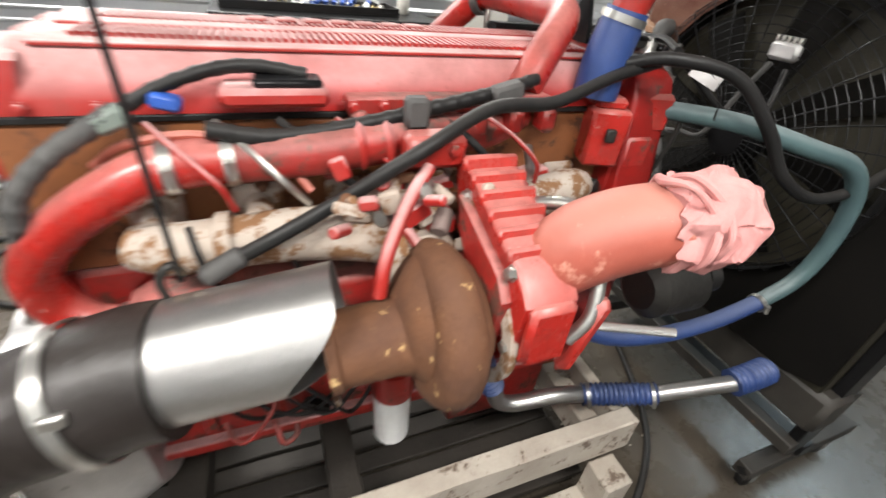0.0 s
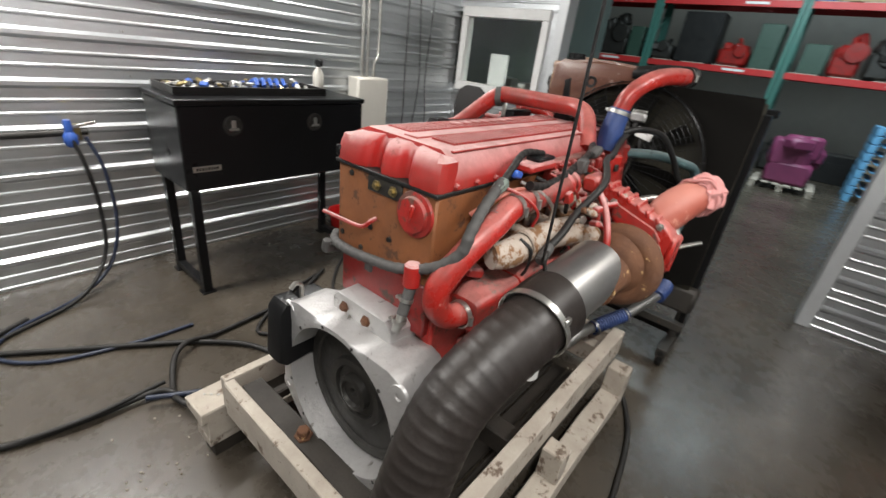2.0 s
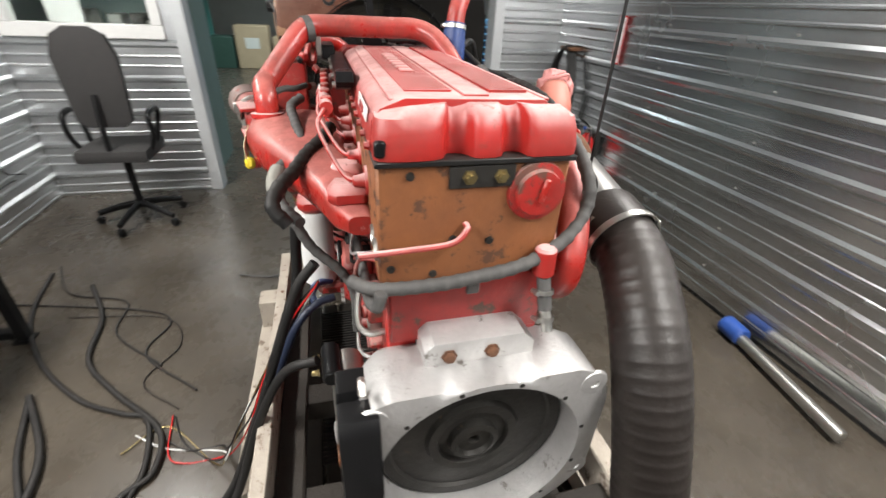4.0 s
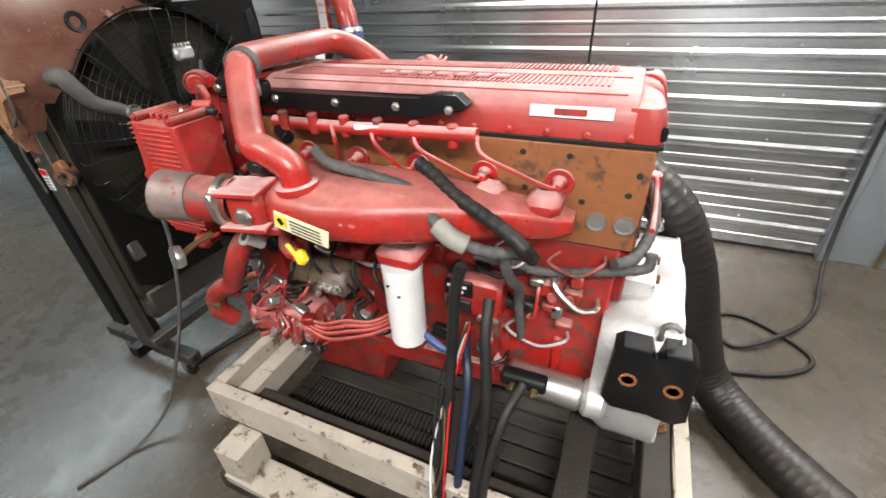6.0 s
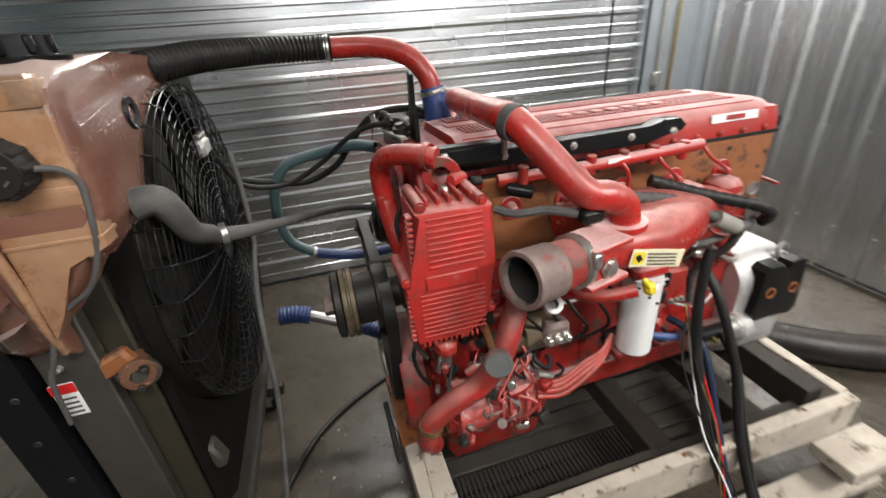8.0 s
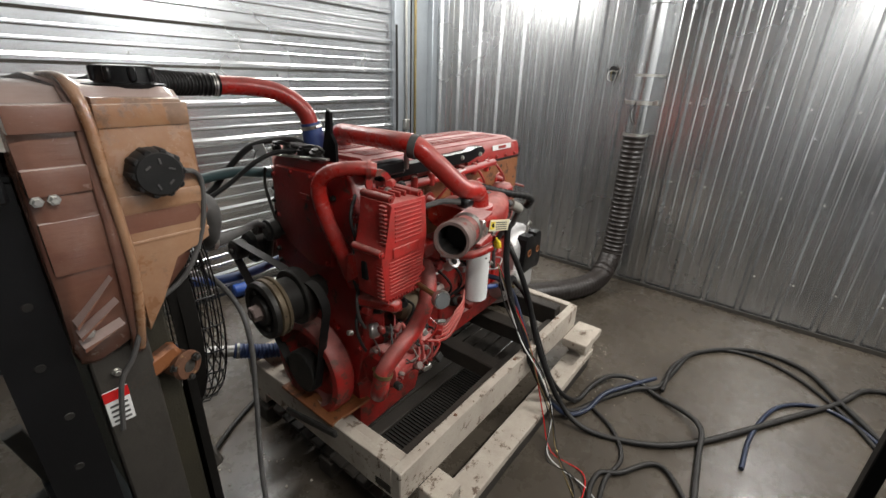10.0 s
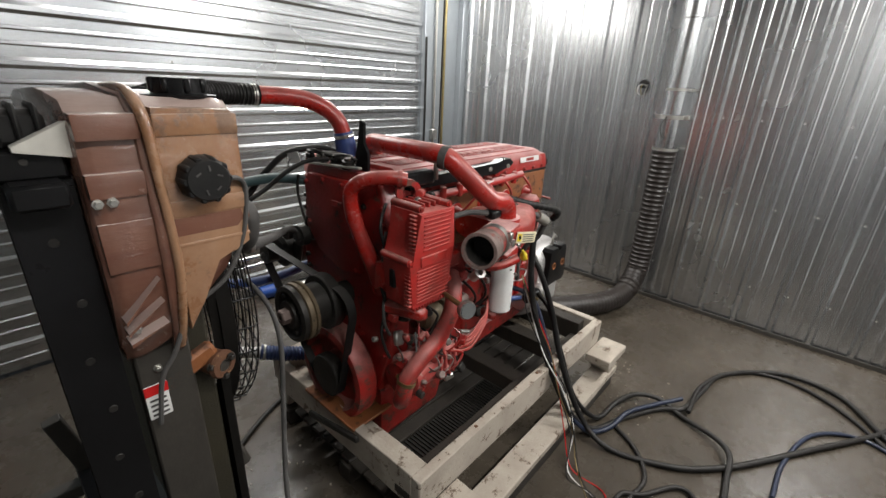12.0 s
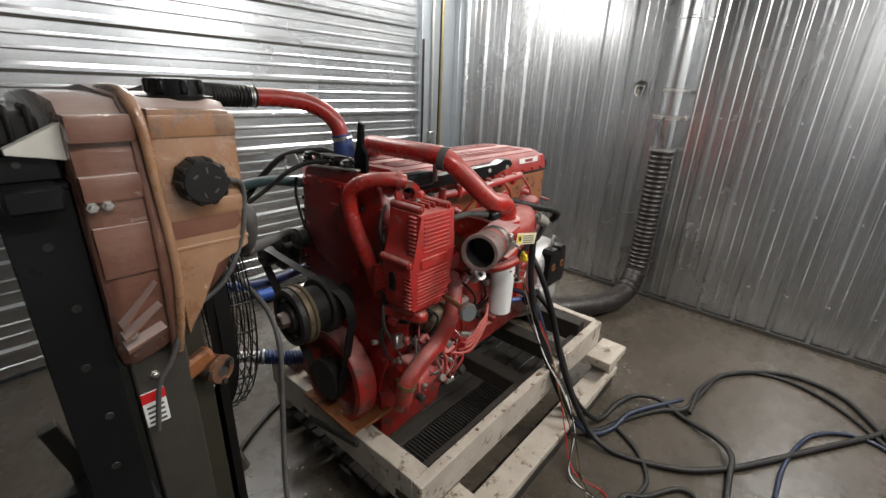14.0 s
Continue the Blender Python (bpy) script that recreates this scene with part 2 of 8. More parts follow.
def box(bm, c, s, bevel=0.004, turn=None, seg=1):
    """A box of size s round c, its edges rounded; turn: degrees about x, y, z."""
    r = bmesh.ops.create_cube(bm, size=1.0)
    vs = r["verts"]
    for v in vs:
        v.co = Vector((v.co.x * s[0], v.co.y * s[1], v.co.z * s[2]))
    if bevel:
        es = list({e for v in vs for e in v.link_edges})
        out = bmesh.ops.bevel(bm, geom=es, offset=min(bevel, min(s) * 0.45), segments=seg, affect="EDGES", profile=0.6)
        vs = list({v for f in out["faces"] for v in f.verts} | {v for v in vs if v.is_valid})
    m = Matrix.Translation(c) @ (Euler([radians(a) for a in turn]).to_matrix().to_4x4() if turn else Matrix())
    bmesh.ops.transform(bm, matrix=m, verts=vs)
    return bm


def span(bm, a, b, bevel=0.004):
    """A box between two opposite corners."""
    return box(bm, [(p + q) / 2 for p, q in zip(a, b)], [abs(q - p) for p, q in zip(a, b)], bevel)


def axes_of(way):
    w = Vector(way).normalized()
    u = w.cross(Vector((0, 0, 1)) if abs(w.z) < 0.9 else Vector((1, 0, 0))).normalized()
    return u, w.cross(u), w


def lathe(bm, base, way, profile, n=24, close=True):
    """Turns a profile of (distance along way, radius) about the line from base along way."""
    u, v, w = axes_of(way)
    base = Vector(base)
    rings = []
    for d, r in profile:
        rings.append([bm.verts.new(base + w * d + (u * math.cos(2 * math.pi * i / n) + v * math.sin(2 * math.pi * i / n)) * max(r, 1e-4)) for i in range(n)])
    for a, b in zip(rings, rings[1:]):
        for i in range(n):
            bm.faces.new((a[i], a[(i + 1) % n], b[(i + 1) % n], b[i]))
    if close:
        bm.faces.new(rings[0][::-1])
        bm.faces.new(rings[-1])
    return bm


def rod(bm, a, b, r, n=12, chamfer=0.0):
    a, b = Vector(a), Vector(b)
    l = (b - a).length
    c = min(chamfer, r * 0.5, l * 0.3)
    prof = [(0, r - c), (c, r), (l - c, r), (l, r - c)] if c else [(0, r), (l, r)]
    return lathe(bm, a, b - a, prof, n)


def glide(pts, steps=6):
    """A smooth line through the points."""
    p = [Vector(q) for q in pts]
    if len(p) < 3:
        return p
    p = [2 * p[0] - p[1], *p, 2 * p[-1] - p[-2]]
    out = []
    for a, b, c, d in zip(p, p[1:], p[2:], p[3:]):
        for k in range(steps):
            t = k / steps
            out.append(0.5 * (2 * b + (c - a) * t + (2 * a - 5 * b + 4 * c - d) * t * t + (3 * b - a - 3 * c + d) * t ** 3))
    return [*out, p[-2]]


def tube(bm, pts, r, n=12, steps=6, rings=0.0, depth=0.0, hollow=0.0):
    """A pipe along the points, radius a number or one a point; rings: the pitch of ribs of that depth; hollow: open ends with that wall."""
    rad = r if isinstance(r, (list, tuple)) else [r] * len(pts)
    path = glide(pts, steps)
    k = max(1, (len(path) - 1) // max(1, len(pts) - 1))
    rs = [rad[min(i // k, len(rad) - 1)] + (rad[min(i // k + 1, len(rad) - 1)] - rad[min(i // k, len(rad) - 1)]) * ((i % k) / k) for i in range(len(path))]
    if rings:
        fine, fr, run = [], [], 0.0
        for a, b, ra, rb in zip(path, path[1:], rs, rs[1:]):
            l = (b - a).length
            m = max(1, round(l / (rings / 8)))
            for j in range(m):
                fine.append(a.lerp(b, j / m))
                fr.append(ra + (rb - ra) * j / m + 2 * depth * (0.5 + 0.5 * math.cos(2 * math.pi * (run + l * j / m) / rings)) ** 2.5)
            run += l
        path, rs = [*fine, path[-1]], [*fr, rs[-1]]
    u = axes_of(path[1] - path[0])[0]
    loops = []
    for i, p in enumerate(path):
        w = (path[min(i + 1, len(path) - 1)] - path[max(i - 1, 0)]).normalized()
        u = (u - w * u.dot(w)).normalized()
        v = w.cross(u)
        loops.append([bm.verts.new(p + (u * math.cos(2 * math.pi * j / n) + v * math.sin(2 * math.pi * j / n)) * rs[i]) for j in range(n)])
    for a, b in zip(loops, loops[1:]):
        for j in range(n):
            bm.faces.new((a[j], a[(j + 1) % n], b[(j + 1) % n], b[j]))
    if hollow:
        for loop, other in ((loops[0], loops[min(3, len(loops) - 1)]), (loops[-1], loops[max(-4, -len(loops))])):
            c = sum((v.co for v in loop), Vector()) / n
            d = sum((v.co for v in other), Vector()) / n
            inner = [bm.verts.new(c + (v.co - c) * (1 - hollow / max(1e-4, (v.co - c).length))) for v in loop]
            deep = [bm.verts.new(q.co + (d - c)) for q in inner]
            for j in range(n):
                bm.faces.new((loop[j], loop[(j + 1) % n], inner[(j + 1) % n], inner[j]))
                bm.faces.new((inner[j], inner[(j + 1) % n], deep[(j + 1) % n], deep[j]))
            bm.faces.new(deep)
    else:
        bm.faces.new(loops[0][::-1])
        bm.faces.new(loops[-1])
    return bm


def prism(bm, outline, plane, lo, hi, bevel=0.0):
    """A plate: an outline of (a, b) in plane 'xz', 'yz' or 'xy', from lo to hi along the third axis."""
    put = {"xz": lambda a, b, c: (a, c, b), "yz": lambda a, b, c: (c, a, b), "xy": lambda a, b, c: (a, b, c)}[plane]
    lows = [bm.verts.new(put(a, b, lo)) for a, b in outline]
    tops = [bm.verts.new(put(a, b, hi)) for a, b in outline]
    n = len(outline)
    faces = [bm.faces.new(lows[::-1]), bm.faces.new(tops)]
    for i in range(n):
        faces.append(bm.faces.new((lows[i], lows[(i + 1) % n], tops[(i + 1) % n], tops[i])))
    if bevel:
        es = list({e for f in faces[:2] for e in f.edges})
        bmesh.ops.bevel(bm, geom=es, offset=bevel, segments=2, affect="EDGES", profile=0.6)
    return bm


def bolt(bm, at, way, r=0.009, h=0.008):
    u, v, w = axes_of(way)
    lathe(bm, at, way, [(0, r * 1.45), (h * 0.25, r * 1.45), (h * 0.25, r * 1.02), (h, r), (h * 1.1, r * 0.8)], 6)
    return bm


def ribbed(bm, origin, run, rise, out, width, length, pitch=0.265, major=0.022, minor=0.005, first=0.031):
    """A sheet with trapezoid ribs: ribs stand side by side along run and lie along rise; out is the side they stand proud on;
    first: where the first tall rib has its middle."""
    origin, run, rise, out = Vector(origin), Vector(run), Vector(rise), Vector(out)
    prof, x = [(0, 0)], first - pitch
    while x < width + pitch:
        for mid, base, top, h in ((0.0, 0.030, 0.011, major), (pitch * 0.36, 0.013, 0.005, minor), (pitch * 0.64, 0.013, 0.005, minor)):
            for dx, hh in ((-base, 0), (-top, h), (top, h), (base, 0)):
                if 0.001 < x + mid + dx < width - 0.001:
                    prof.append((x + mid + dx, hh))
        x += pitch
    prof.append((width, 0))
    front = [[bm.verts.new(origin + run * a + out * h + rise * l) for l in (0, length)] for a, h in prof]
    for p, q in zip(front, front[1:]):
        bm.faces.new((p[0], q[0], q[1], p[1]))
    back = [bm.verts.new(origin + run * a - out * 0.05 + rise * l) for a, l in ((0, 0), (width, 0), (width, length), (0, length))]
    bm.faces.new(back)
    return bm


# ---------------------------------------------------------------- the test cell
def concrete(name):
    m = bpy.data.materials.new(name)
    m.use_nodes = True
    nt = m.node_tree
    b = nt.nodes["Principled BSDF"]
    pos = nt.nodes.new("ShaderNodeNewGeometry").outputs["Position"]
    big, mid, fine = noise_node(nt, pos, 1.1, 8, 0.68), noise_node(nt, pos, 6, 8, 0.7), noise_node(nt, pos, 90, 4, 0.6)
    col = mix_node(nt, ramp_node(nt, big, [(0.38, (0, 0, 0)), (0.60, (1, 1, 1))]), (0.076, 0.063, 0.048), (0.038, 0.031, 0.023))
    col = mix_node(nt, ramp_node(nt, mid, [(0.52, (0, 0, 0)), (0.72, (0.6, 0.6, 0.6))]), col, (0.045, 0.036, 0.028))
    col = mix_node(nt, math_node(nt, "MULTIPLY", fine, 0.35), col, (0.088, 0.075, 0.058))
    nt.links.new(col, b.inputs["Base Color"])
    nt.links.new(math_node(nt, "ADD", math_node(nt, "MULTIPLY", mid, 0.34), 0.11), b.inputs["Roughness"])
    bn = nt.nodes.new("ShaderNodeBump")
    bn.inputs["Strength"].default_value, bn.inputs["Distance"].default_value = 0.12, 0.003
    nt.links.new(math_node(nt, "ADD", fine, mid), bn.inputs["Height"])
    nt.links.new(bn.outputs[0], b.inputs["Normal"])
    return m


CONCRETE = concrete("sealed_concrete")
GREY_TRIM = material("grey_painted_trim", (0.30, 0.33, 0.35), (0.24, 0.26, 0.28), rough=0.4, metal=0.4, scale=3, bump=0.05)
PALE_TRIM = material("white_metal_trim", (0.66, 0.68, 0.69), (0.55, 0.57, 0.58), rough=0.38, metal=0.3, scale=3, bump=0.05)
CEILING = material("white_ceiling_sheet", (0.72, 0.72, 0.70), (0.62, 0.62, 0.60), rough=0.5, scale=2)

bm = span(mesh(), (X0 - 0.3, Y0 - 0.3, -0.2), (19.0, 9.0, 0.0), 0)
floor_ob = solo("floor", bm, CONCRETE, "smooth stained grey concrete floor with oil marks", "floor", kind="structure", smooth=0)

bm = ribbed(mesh(), (X0, Y1, 0.0), (0, 0, 1), (1, 0, 0), (0, -1, 0), ZC, X1 - X0, first=0.187)
wall_north = solo("wall_north", bm, SHEET_H, "galvanised sheet wall with level ribs", "wall", kind="structure", smooth=0)
bm = ribbed(mesh(), (-1.13, Y0, 0.03), (0, 0, 1), (1, 0, 0), (0, 1, 0), ZC - 0.03, X1 + 1.13, major=0.013, minor=0.0045, first=0.157)
wall_south = solo("wall_south", bm, SHEET_DOOR, "galvanised sheet wall with level ribs and seams", "wall", kind="structure", smooth=0)
bm = span(mesh(), (X0, Y0 - 0.05, 0), (-1.15, Y0 + 0.0, ZC), 0)
solo("wall_south_return", bm, GREY_TRIM, "plain grey sheet beside the corner", "wall", kind="structure", smooth=0)
bm = ribbed(mesh(), (X0, Y0, 0.02), (0, 1, 0), (0, 0, 1), (1, 0, 0), Y1 - Y0, ZC - 0.02, pitch=0.25, major=0.026, minor=0.006, first=0.113)
wall_west = solo("wall_west", bm, SHEET_V, "galvanised sheet wall with upright ribs", "wall", kind="structure", smooth=0)

# east wall: ribbed panels round the control window and the wide opening
WY0, WY1, WZ0, WZ1 = 1.52, 2.58, 1.33, 2.10
OY0, OY1, OZ = -1.27, 1.32, 3.0
bm = mesh()
ribbed(bm, (X1, OY1 + 0.1, 0.0), (0, 0, 1), (0, 1, 0), (-1, 0, 0), WZ0, Y1 - OY1 - 0.1, first=0.187)
ribbed(bm, (X1, OY1 + 0.1, WZ1), (0, 0, 1), (0, 1, 0), (-1, 0, 0), ZC - WZ1, Y1 - OY1 - 0.1, first=0.207)
ribbed(bm, (X1, Y0, 0.0), (0, 0, 1), (0, 1, 0), (-1, 0, 0), ZC, OY0 - Y0 - 0.1, first=0.187)
span(bm, (X1, OY0 - 0.1, OZ), (X1 + 0.05, OY1 + 0.1, ZC), 0)
span(bm, (X1, OY1 + 0.1, WZ0), (X1 + 0.05, WY0, WZ1), 0)
wall_east = solo("wall_east", bm, SHEET_H, "galvanised sheet wall with a window and a wide opening", "wall", kind="structure", smooth=0)
for nm, y in (("opening_jamb", OY1), ("opening_jamb", OY0 - 0.1)):
    solo(nm, span(mesh(), (X1 - 0.03, y, 0), (X1 + 0.16, y + 0.1, ZC), 0.004), PALE_TRIM, "pale sheet metal jamb of the wide opening", "trim", kind="structure")
window_1 = thing("window_1", (X1, (WY0 + WY1) / 2, WZ0), "white framed control room window with greenish glass", "window")
tagged(window_1, kind="structure")
bm = mesh()
for a, b in (((WY0 - 0.03, WZ0 - 0.05), (WY1, WZ0 + 0.05)), ((WY0 - 0.03, WZ1 - 0.05), (WY1, WZ1 + 0.05)), ((WY0 - 0.03, WZ0 + 0.05), (WY0 + 0.05, WZ1 - 0.05)), ((WY1 - 0.08, WZ0 + 0.05), (WY1, WZ1 - 0.05))):
    span(bm, (X1 - 0.035, *a), (X1 + 0.09, *b), 0.006)
part("window_frame", bm, WHITE, window_1)
pane = part("pane", span(mesh(), (X1 + 0.02, WY0 + 0.04, WZ0 + 0.04), (X1 + 0.028, WY1 - 0.07, WZ1 - 0.04), 0), GLASS, window_1, "greenish glass", smooth=0)
pane.visible_shadow = False

bm = span(mesh(), (X0 - 0.1, Y0 - 0.1, ZC), (X1 + 0.05, Y1 + 0.1, ZC + 0.08), 0)
solo("ceiling", bm, SHEET_H, "galvanised sheet ceiling of the test cell", "ceiling", kind="structure", smooth=0)
bm = span(mesh(), (-1.15, Y0 - 0.01, 0), (-1.10, Y0 + 0.045, ZC), 0.004)
solo("door_trim", bm, GREY_TRIM, "grey upright trim at the end of the ribbed wall", "trim", kind="structure")
bm = span(mesh(), (X0, Y0, 0), (X0 + 0.09, Y0 + 0.07, ZC), 0.004)
solo("corner_trim", bm, GREY_TRIM, "grey corner post between two sheet walls", "trim", kind="structure")
# the hall's outer walls close the place
bm = mesh()
span(bm, (19.0, -9, 0), (19.1, 9, 6), 0)
span(bm, (X1 + 0.05, 8.9, 0), (19, 9.0, 6), 0)
span(bm, (X1 + 0.05, -9.1, 0), (19, -9.0, 6), 0)
span(bm, (X1 + 0.05, -9.0, ZC + 0.08), (X1 + 0.1, 9.0, 6), 0)
span(bm, (X1 + 0.05, Y1 + 0.1, 0), (X1 + 0.1, 9.0, ZC + 0.08), 0)
span(bm, (X1 + 0.05, -9.0, 0), (X1 + 0.1, Y0 - 0.1, ZC + 0.08), 0)
solo("wall_hall", bm, OFFWHITE, "pale painted walls of the hall beyond", "wall", kind="structure", smooth=0)
solo("ceiling_hall", span(mesh(), (X1, -9, 6), (19.1, 9, 6.1), 0), CEILING, "white ceiling of the hall beyond", "ceiling", kind="structure", smooth=0)


# ---------------------------------------------------------------- the engine; its shaft lies along x, the flywheel end at x = 0
engine = thing("diesel_engine", (0.7, 0, 0.36), "dusty red six cylinder diesel engine resting in a timber crate", "engine")


def loft(bm, rows, n=20, power=3.0):
    """Skins rounded sections along x: rows of x, y0, y1, z0, z1."""
    loops = []
    for x, y0, y1, z0, z1 in rows:
        cy, cz, hy, hz = (y0 + y1) / 2, (z0 + z1) / 2, (y1 - y0) / 2, (z1 - z0) / 2
        loop = []
        for i in range(n):
            a = 2 * math.pi * i / n
            c, s = math.cos(a), math.sin(a)
            loop.append(bm.verts.new((x, cy + hy * math.copysign(abs(c) ** (2 / power), c), cz + hz * math.copysign(abs(s) ** (2 / power), s))))
        loops.append(loop)
    for a, b in zip(loops, loops[1:]):
        for i in range(n):
            bm.faces.new((a[i], a[(i + 1) % n], b[(i + 1) % n], b[i]))
    bm.faces.new(loops[0][::-1])
    bm.faces.new(loops[-1])
    return bm


def ring_clamp(at, way, r, width, mat, parent, label="bright worm drive clamp", name="hose_clamp"):
    bm = lathe(mesh(), Vector(at) - Vector(way).normalized() * width / 2, way, [(0, r), (0, r + 0.003), (width, r + 0.003), (width, r)], 24, False)
    u, v, w = axes_of(way)
    c = Vector(at) + u * (r + 0.006)
    rod(bm, c - v * 0.014, c + v * 0.014, 0.006, 8)
    return part(name, bm, mat, parent, label)


# --- valve cover: a long lid with sloped shoulders and a scalloped rear end
bm = mesh()
cross = [(-0.185, 1.372), (-0.183, 1.400), (-0.150, 1.452), (-0.128, 1.466), (0.150, 1.470), (0.196, 1.452), (0.213, 1.43), (0.216, 1.372)]
prism(bm, cross, "yz", 0.175, 1.205, 0.004)
wave = [(0.18, -0.183), (0.118, -0.180), (0.112, -0.12), (0.114, -0.085), (0.145, -0.072), (0.150, -0.045), (0.122, -0.026), (0.115, 0.0), (0.118, 0.025), (0.145, 0.042), (0.152, 0.072), (0.124, 0.088), (0.112, 0.12), (0.118, 0.208), (0.18, 0.214)]
wave = [(p.x, p.y) for p in glide([(x, y, 0) for x, y in wave], 4)]
tiers = []
for z, inset, squeeze in ((1.372, 0.0, 1.0), (1.392, -0.002, 1.0), (1.425, 0.006, 0.985), (1.444, 0.013, 0.965), (1.456, 0.024, 0.93), (1.4625, 0.040, 0.88)):
    tiers.append([bm.verts.new((min(x + inset, 0.19), y * squeeze, z - (0.012 if abs(y) > 0.17 and z > 1.45 else 0.0))) for x, y in wave])
for lo, hi in zip(tiers, tiers[1:]):
    for i in range(len(wave) - 1):
        bm.faces.new((lo[i], lo[i + 1], hi[i + 1], hi[i]))
bm.faces.new(tiers[-1])
bm.faces.new(tiers[0][::-1])
cover = part("valve_cover", bm, RED_DUSTY, engine, "dusty red ribbed valve cover")
for lo, hi in ((-0.118, -0.035), (0.045, 0.14)):
    bm = mesh()
    for i in range(72):
        x = 0.245 + i * 0.0128
        box(bm, (x, (lo + hi) / 2, 1.4700), (0.0055, hi - lo, 0.006), 0)
    part("cover_rib_field", bm, RED_DUSTY, cover, "fine cross ribs, pale with dust and painted sheen", smooth=0)
for y, w in ((0.005, 0.052), (-0.145, 0.012), (0.168, 0.014)):
    part("cover_band", box(mesh(), (0.69, y, 1.469 if abs(y) < 0.1 else 1.461), (0.98, w, 0.007), 0.002), RED_DUSTY, cover, "smooth raised band")
for i in range(7):
    part("raised_badge", box(mesh(), (0.50 + i * 0.055, 0.092, 1.474), (0.038, 0.036, 0.008), 0.006), RED_DUSTY, cover)
part("cover_gasket", span(mesh(), (0.112, -0.186, 1.360), (1.21, 0.217, 1.371), 0.002), RUBBER, engine, "black gasket")
bm = mesh()
box(bm, (0.117, 0.205, 1.395), (0.014, 0.022, 0.03), 0.004)
part("cover_corner_clip", bm, BLACK, cover, "black worn corner clips")
bm = prism(mesh(), [(1.21, 1.402), (1.21, 1.446), (0.66, 1.446), (0.62, 1.462), (0.56, 1.462), (0.535, 1.44), (0.55, 1.425), (0.62, 1.418), (0.66, 1.402)], "xz", 0.217, 0.262, 0.004)
loom_tray = part("wiring_tray", bm, BLACK, engine, "black plastic wiring tray with bolts")
for x in (0.58, 0.72, 0.90, 1.10):
    part("bolt", bolt(mesh(), (x, 0.262, 1.428), (0, 1, 0), 0.008), ZINC, loom_tray)
part("paper_label", box(mesh(), (0.31, 0.2165, 1.430), (0.18, 0.003, 0.026), 0.001, (8, 0, 0)), WHITE, engine, "torn white label")
part("label_mark", box(mesh(), (0.31, 0.219, 1.430), (0.07, 0.002, 0.014), 0, (8, 0, 0)), RED, engine, "faded red print")

# --- cylinder head and block
bm = span(mesh(), (0.122, -0.18, 1.100), (1.225, 0.214, 1.360), 0.006)
head = part("cylinder_head", bm, RUSTY_HEAD, engine, "bare rust brown cylinder head")
for x in (0.317, 0.505, 0.695, 0.885, 1.06):
    bm = lathe(mesh(), (x, 0.214, 1.262), (0, 1, 0), [(0, 0.036), (0.006, 0.034), (0.006, 0.026), (0.002, 0.020), (0.012, 0.016), (0.030, 0.013), (0.034, 0.008)], 18)
    part("injector_boss", bm, RED_DUSTY, head, "dusty red injector fitting")
for x in (0.22, 0.156):
    bm = lathe(mesh(), (x, 0.214, 1.172), (0, 1, 0), [(0, 0.025), (0.005, 0.024), (0.005, 0.020), (0.001, 0.018)], 18)
    part("core_plug", bm, ZINC, head, "pale steel core plug")
for x, z in ((0.145, 1.30), (0.16, 1.25), (0.30, 1.33), (0.41, 1.33), (0.40, 1.24), (0.26, 1.22), (0.6, 1.33), (0.78, 1.33)):
    part("threaded_hole", lathe(mesh(), (x, 0.2145, z), (0, 1, 0), [(0, 0.008), (0.001, 0.007)], 10), IRON, head)
bm = lathe(mesh(), (0.122, -0.112, 1.297), (-1, 0, 0), [(0, 0.064), (0.008, 0.062), (0.010, 0.050), (0.020, 0.047), (0.022, 0.01)], 28)
rear_cap = part("rear_cover_plate", bm, RED, head, "round red cover plate")
part("handle_tab", box(mesh(), (0.096, -0.118, 1.305), (0.008, 0.014, 0.05), 0.003, (12, 0, 0)), RED_CLEAN, rear_cap)
for y in (0.035, -0.03):
    bm = lathe(mesh(), (0.123, y, 1.335), (-1, 0, 0), [(0, 0.016), (0.012, 0.015), (0.012, 0.008), (0.02, 0.008)], 6)
    part("head_bolt", bm, BRASS, head, "dull brass coloured bolt")
# no hollow here: a thin dark plate paints the recess's shade
part("recess_shade", span(mesh(), (0.116, -0.06, 1.312), (0.126, 0.075, 1.358), 0.002), IRON, head, "dark plate painting the shaded recess under the cover")
for y, z in ((0.19, 1.14), (0.15, 1.34), (0.06, 1.20), (-0.02, 1.19), (0.10, 1.12), (-0.15, 1.14)):
    part("stud_hole", lathe(mesh(), (0.1215, y, z), (-1, 0, 0), [(0, 0.009), (0.004, 0.008)], 10), IRON, head)
part("return_line", tube(mesh(), [(0.098, 0.255, 1.192), (0.094, 0.16, 1.198), (0.094, 0.07, 1.205), (0.100, 0.038, 1.230), (0.118, 0.036, 1.235)], 0.0065, 8), RED_DUSTY, head, "thin red steel line")

bm = span(mesh(), (0.15, -0.19, 0.56), (1.24, 0.20, 1.10), 0.008)
block = part("engine_block", bm, RED, engine, "red cast iron block")
for i in range(6):
    x = 0.27 + i * 0.165
    part("block_rib", box(mesh(), (x, 0.203, 0.68), (0.03, 0.02, 0.16), 0.006), RED, block)
    part("block_rib", box(mesh(), (x, -0.195, 0.70), (0.03, 0.02, 0.22), 0.006), RED, block)
for i in range(6):
    part("side_cover", box(mesh(), (0.335 + i * 0.160, -0.198, 0.80), (0.115, 0.018, 0.13), 0.02), RED, block)
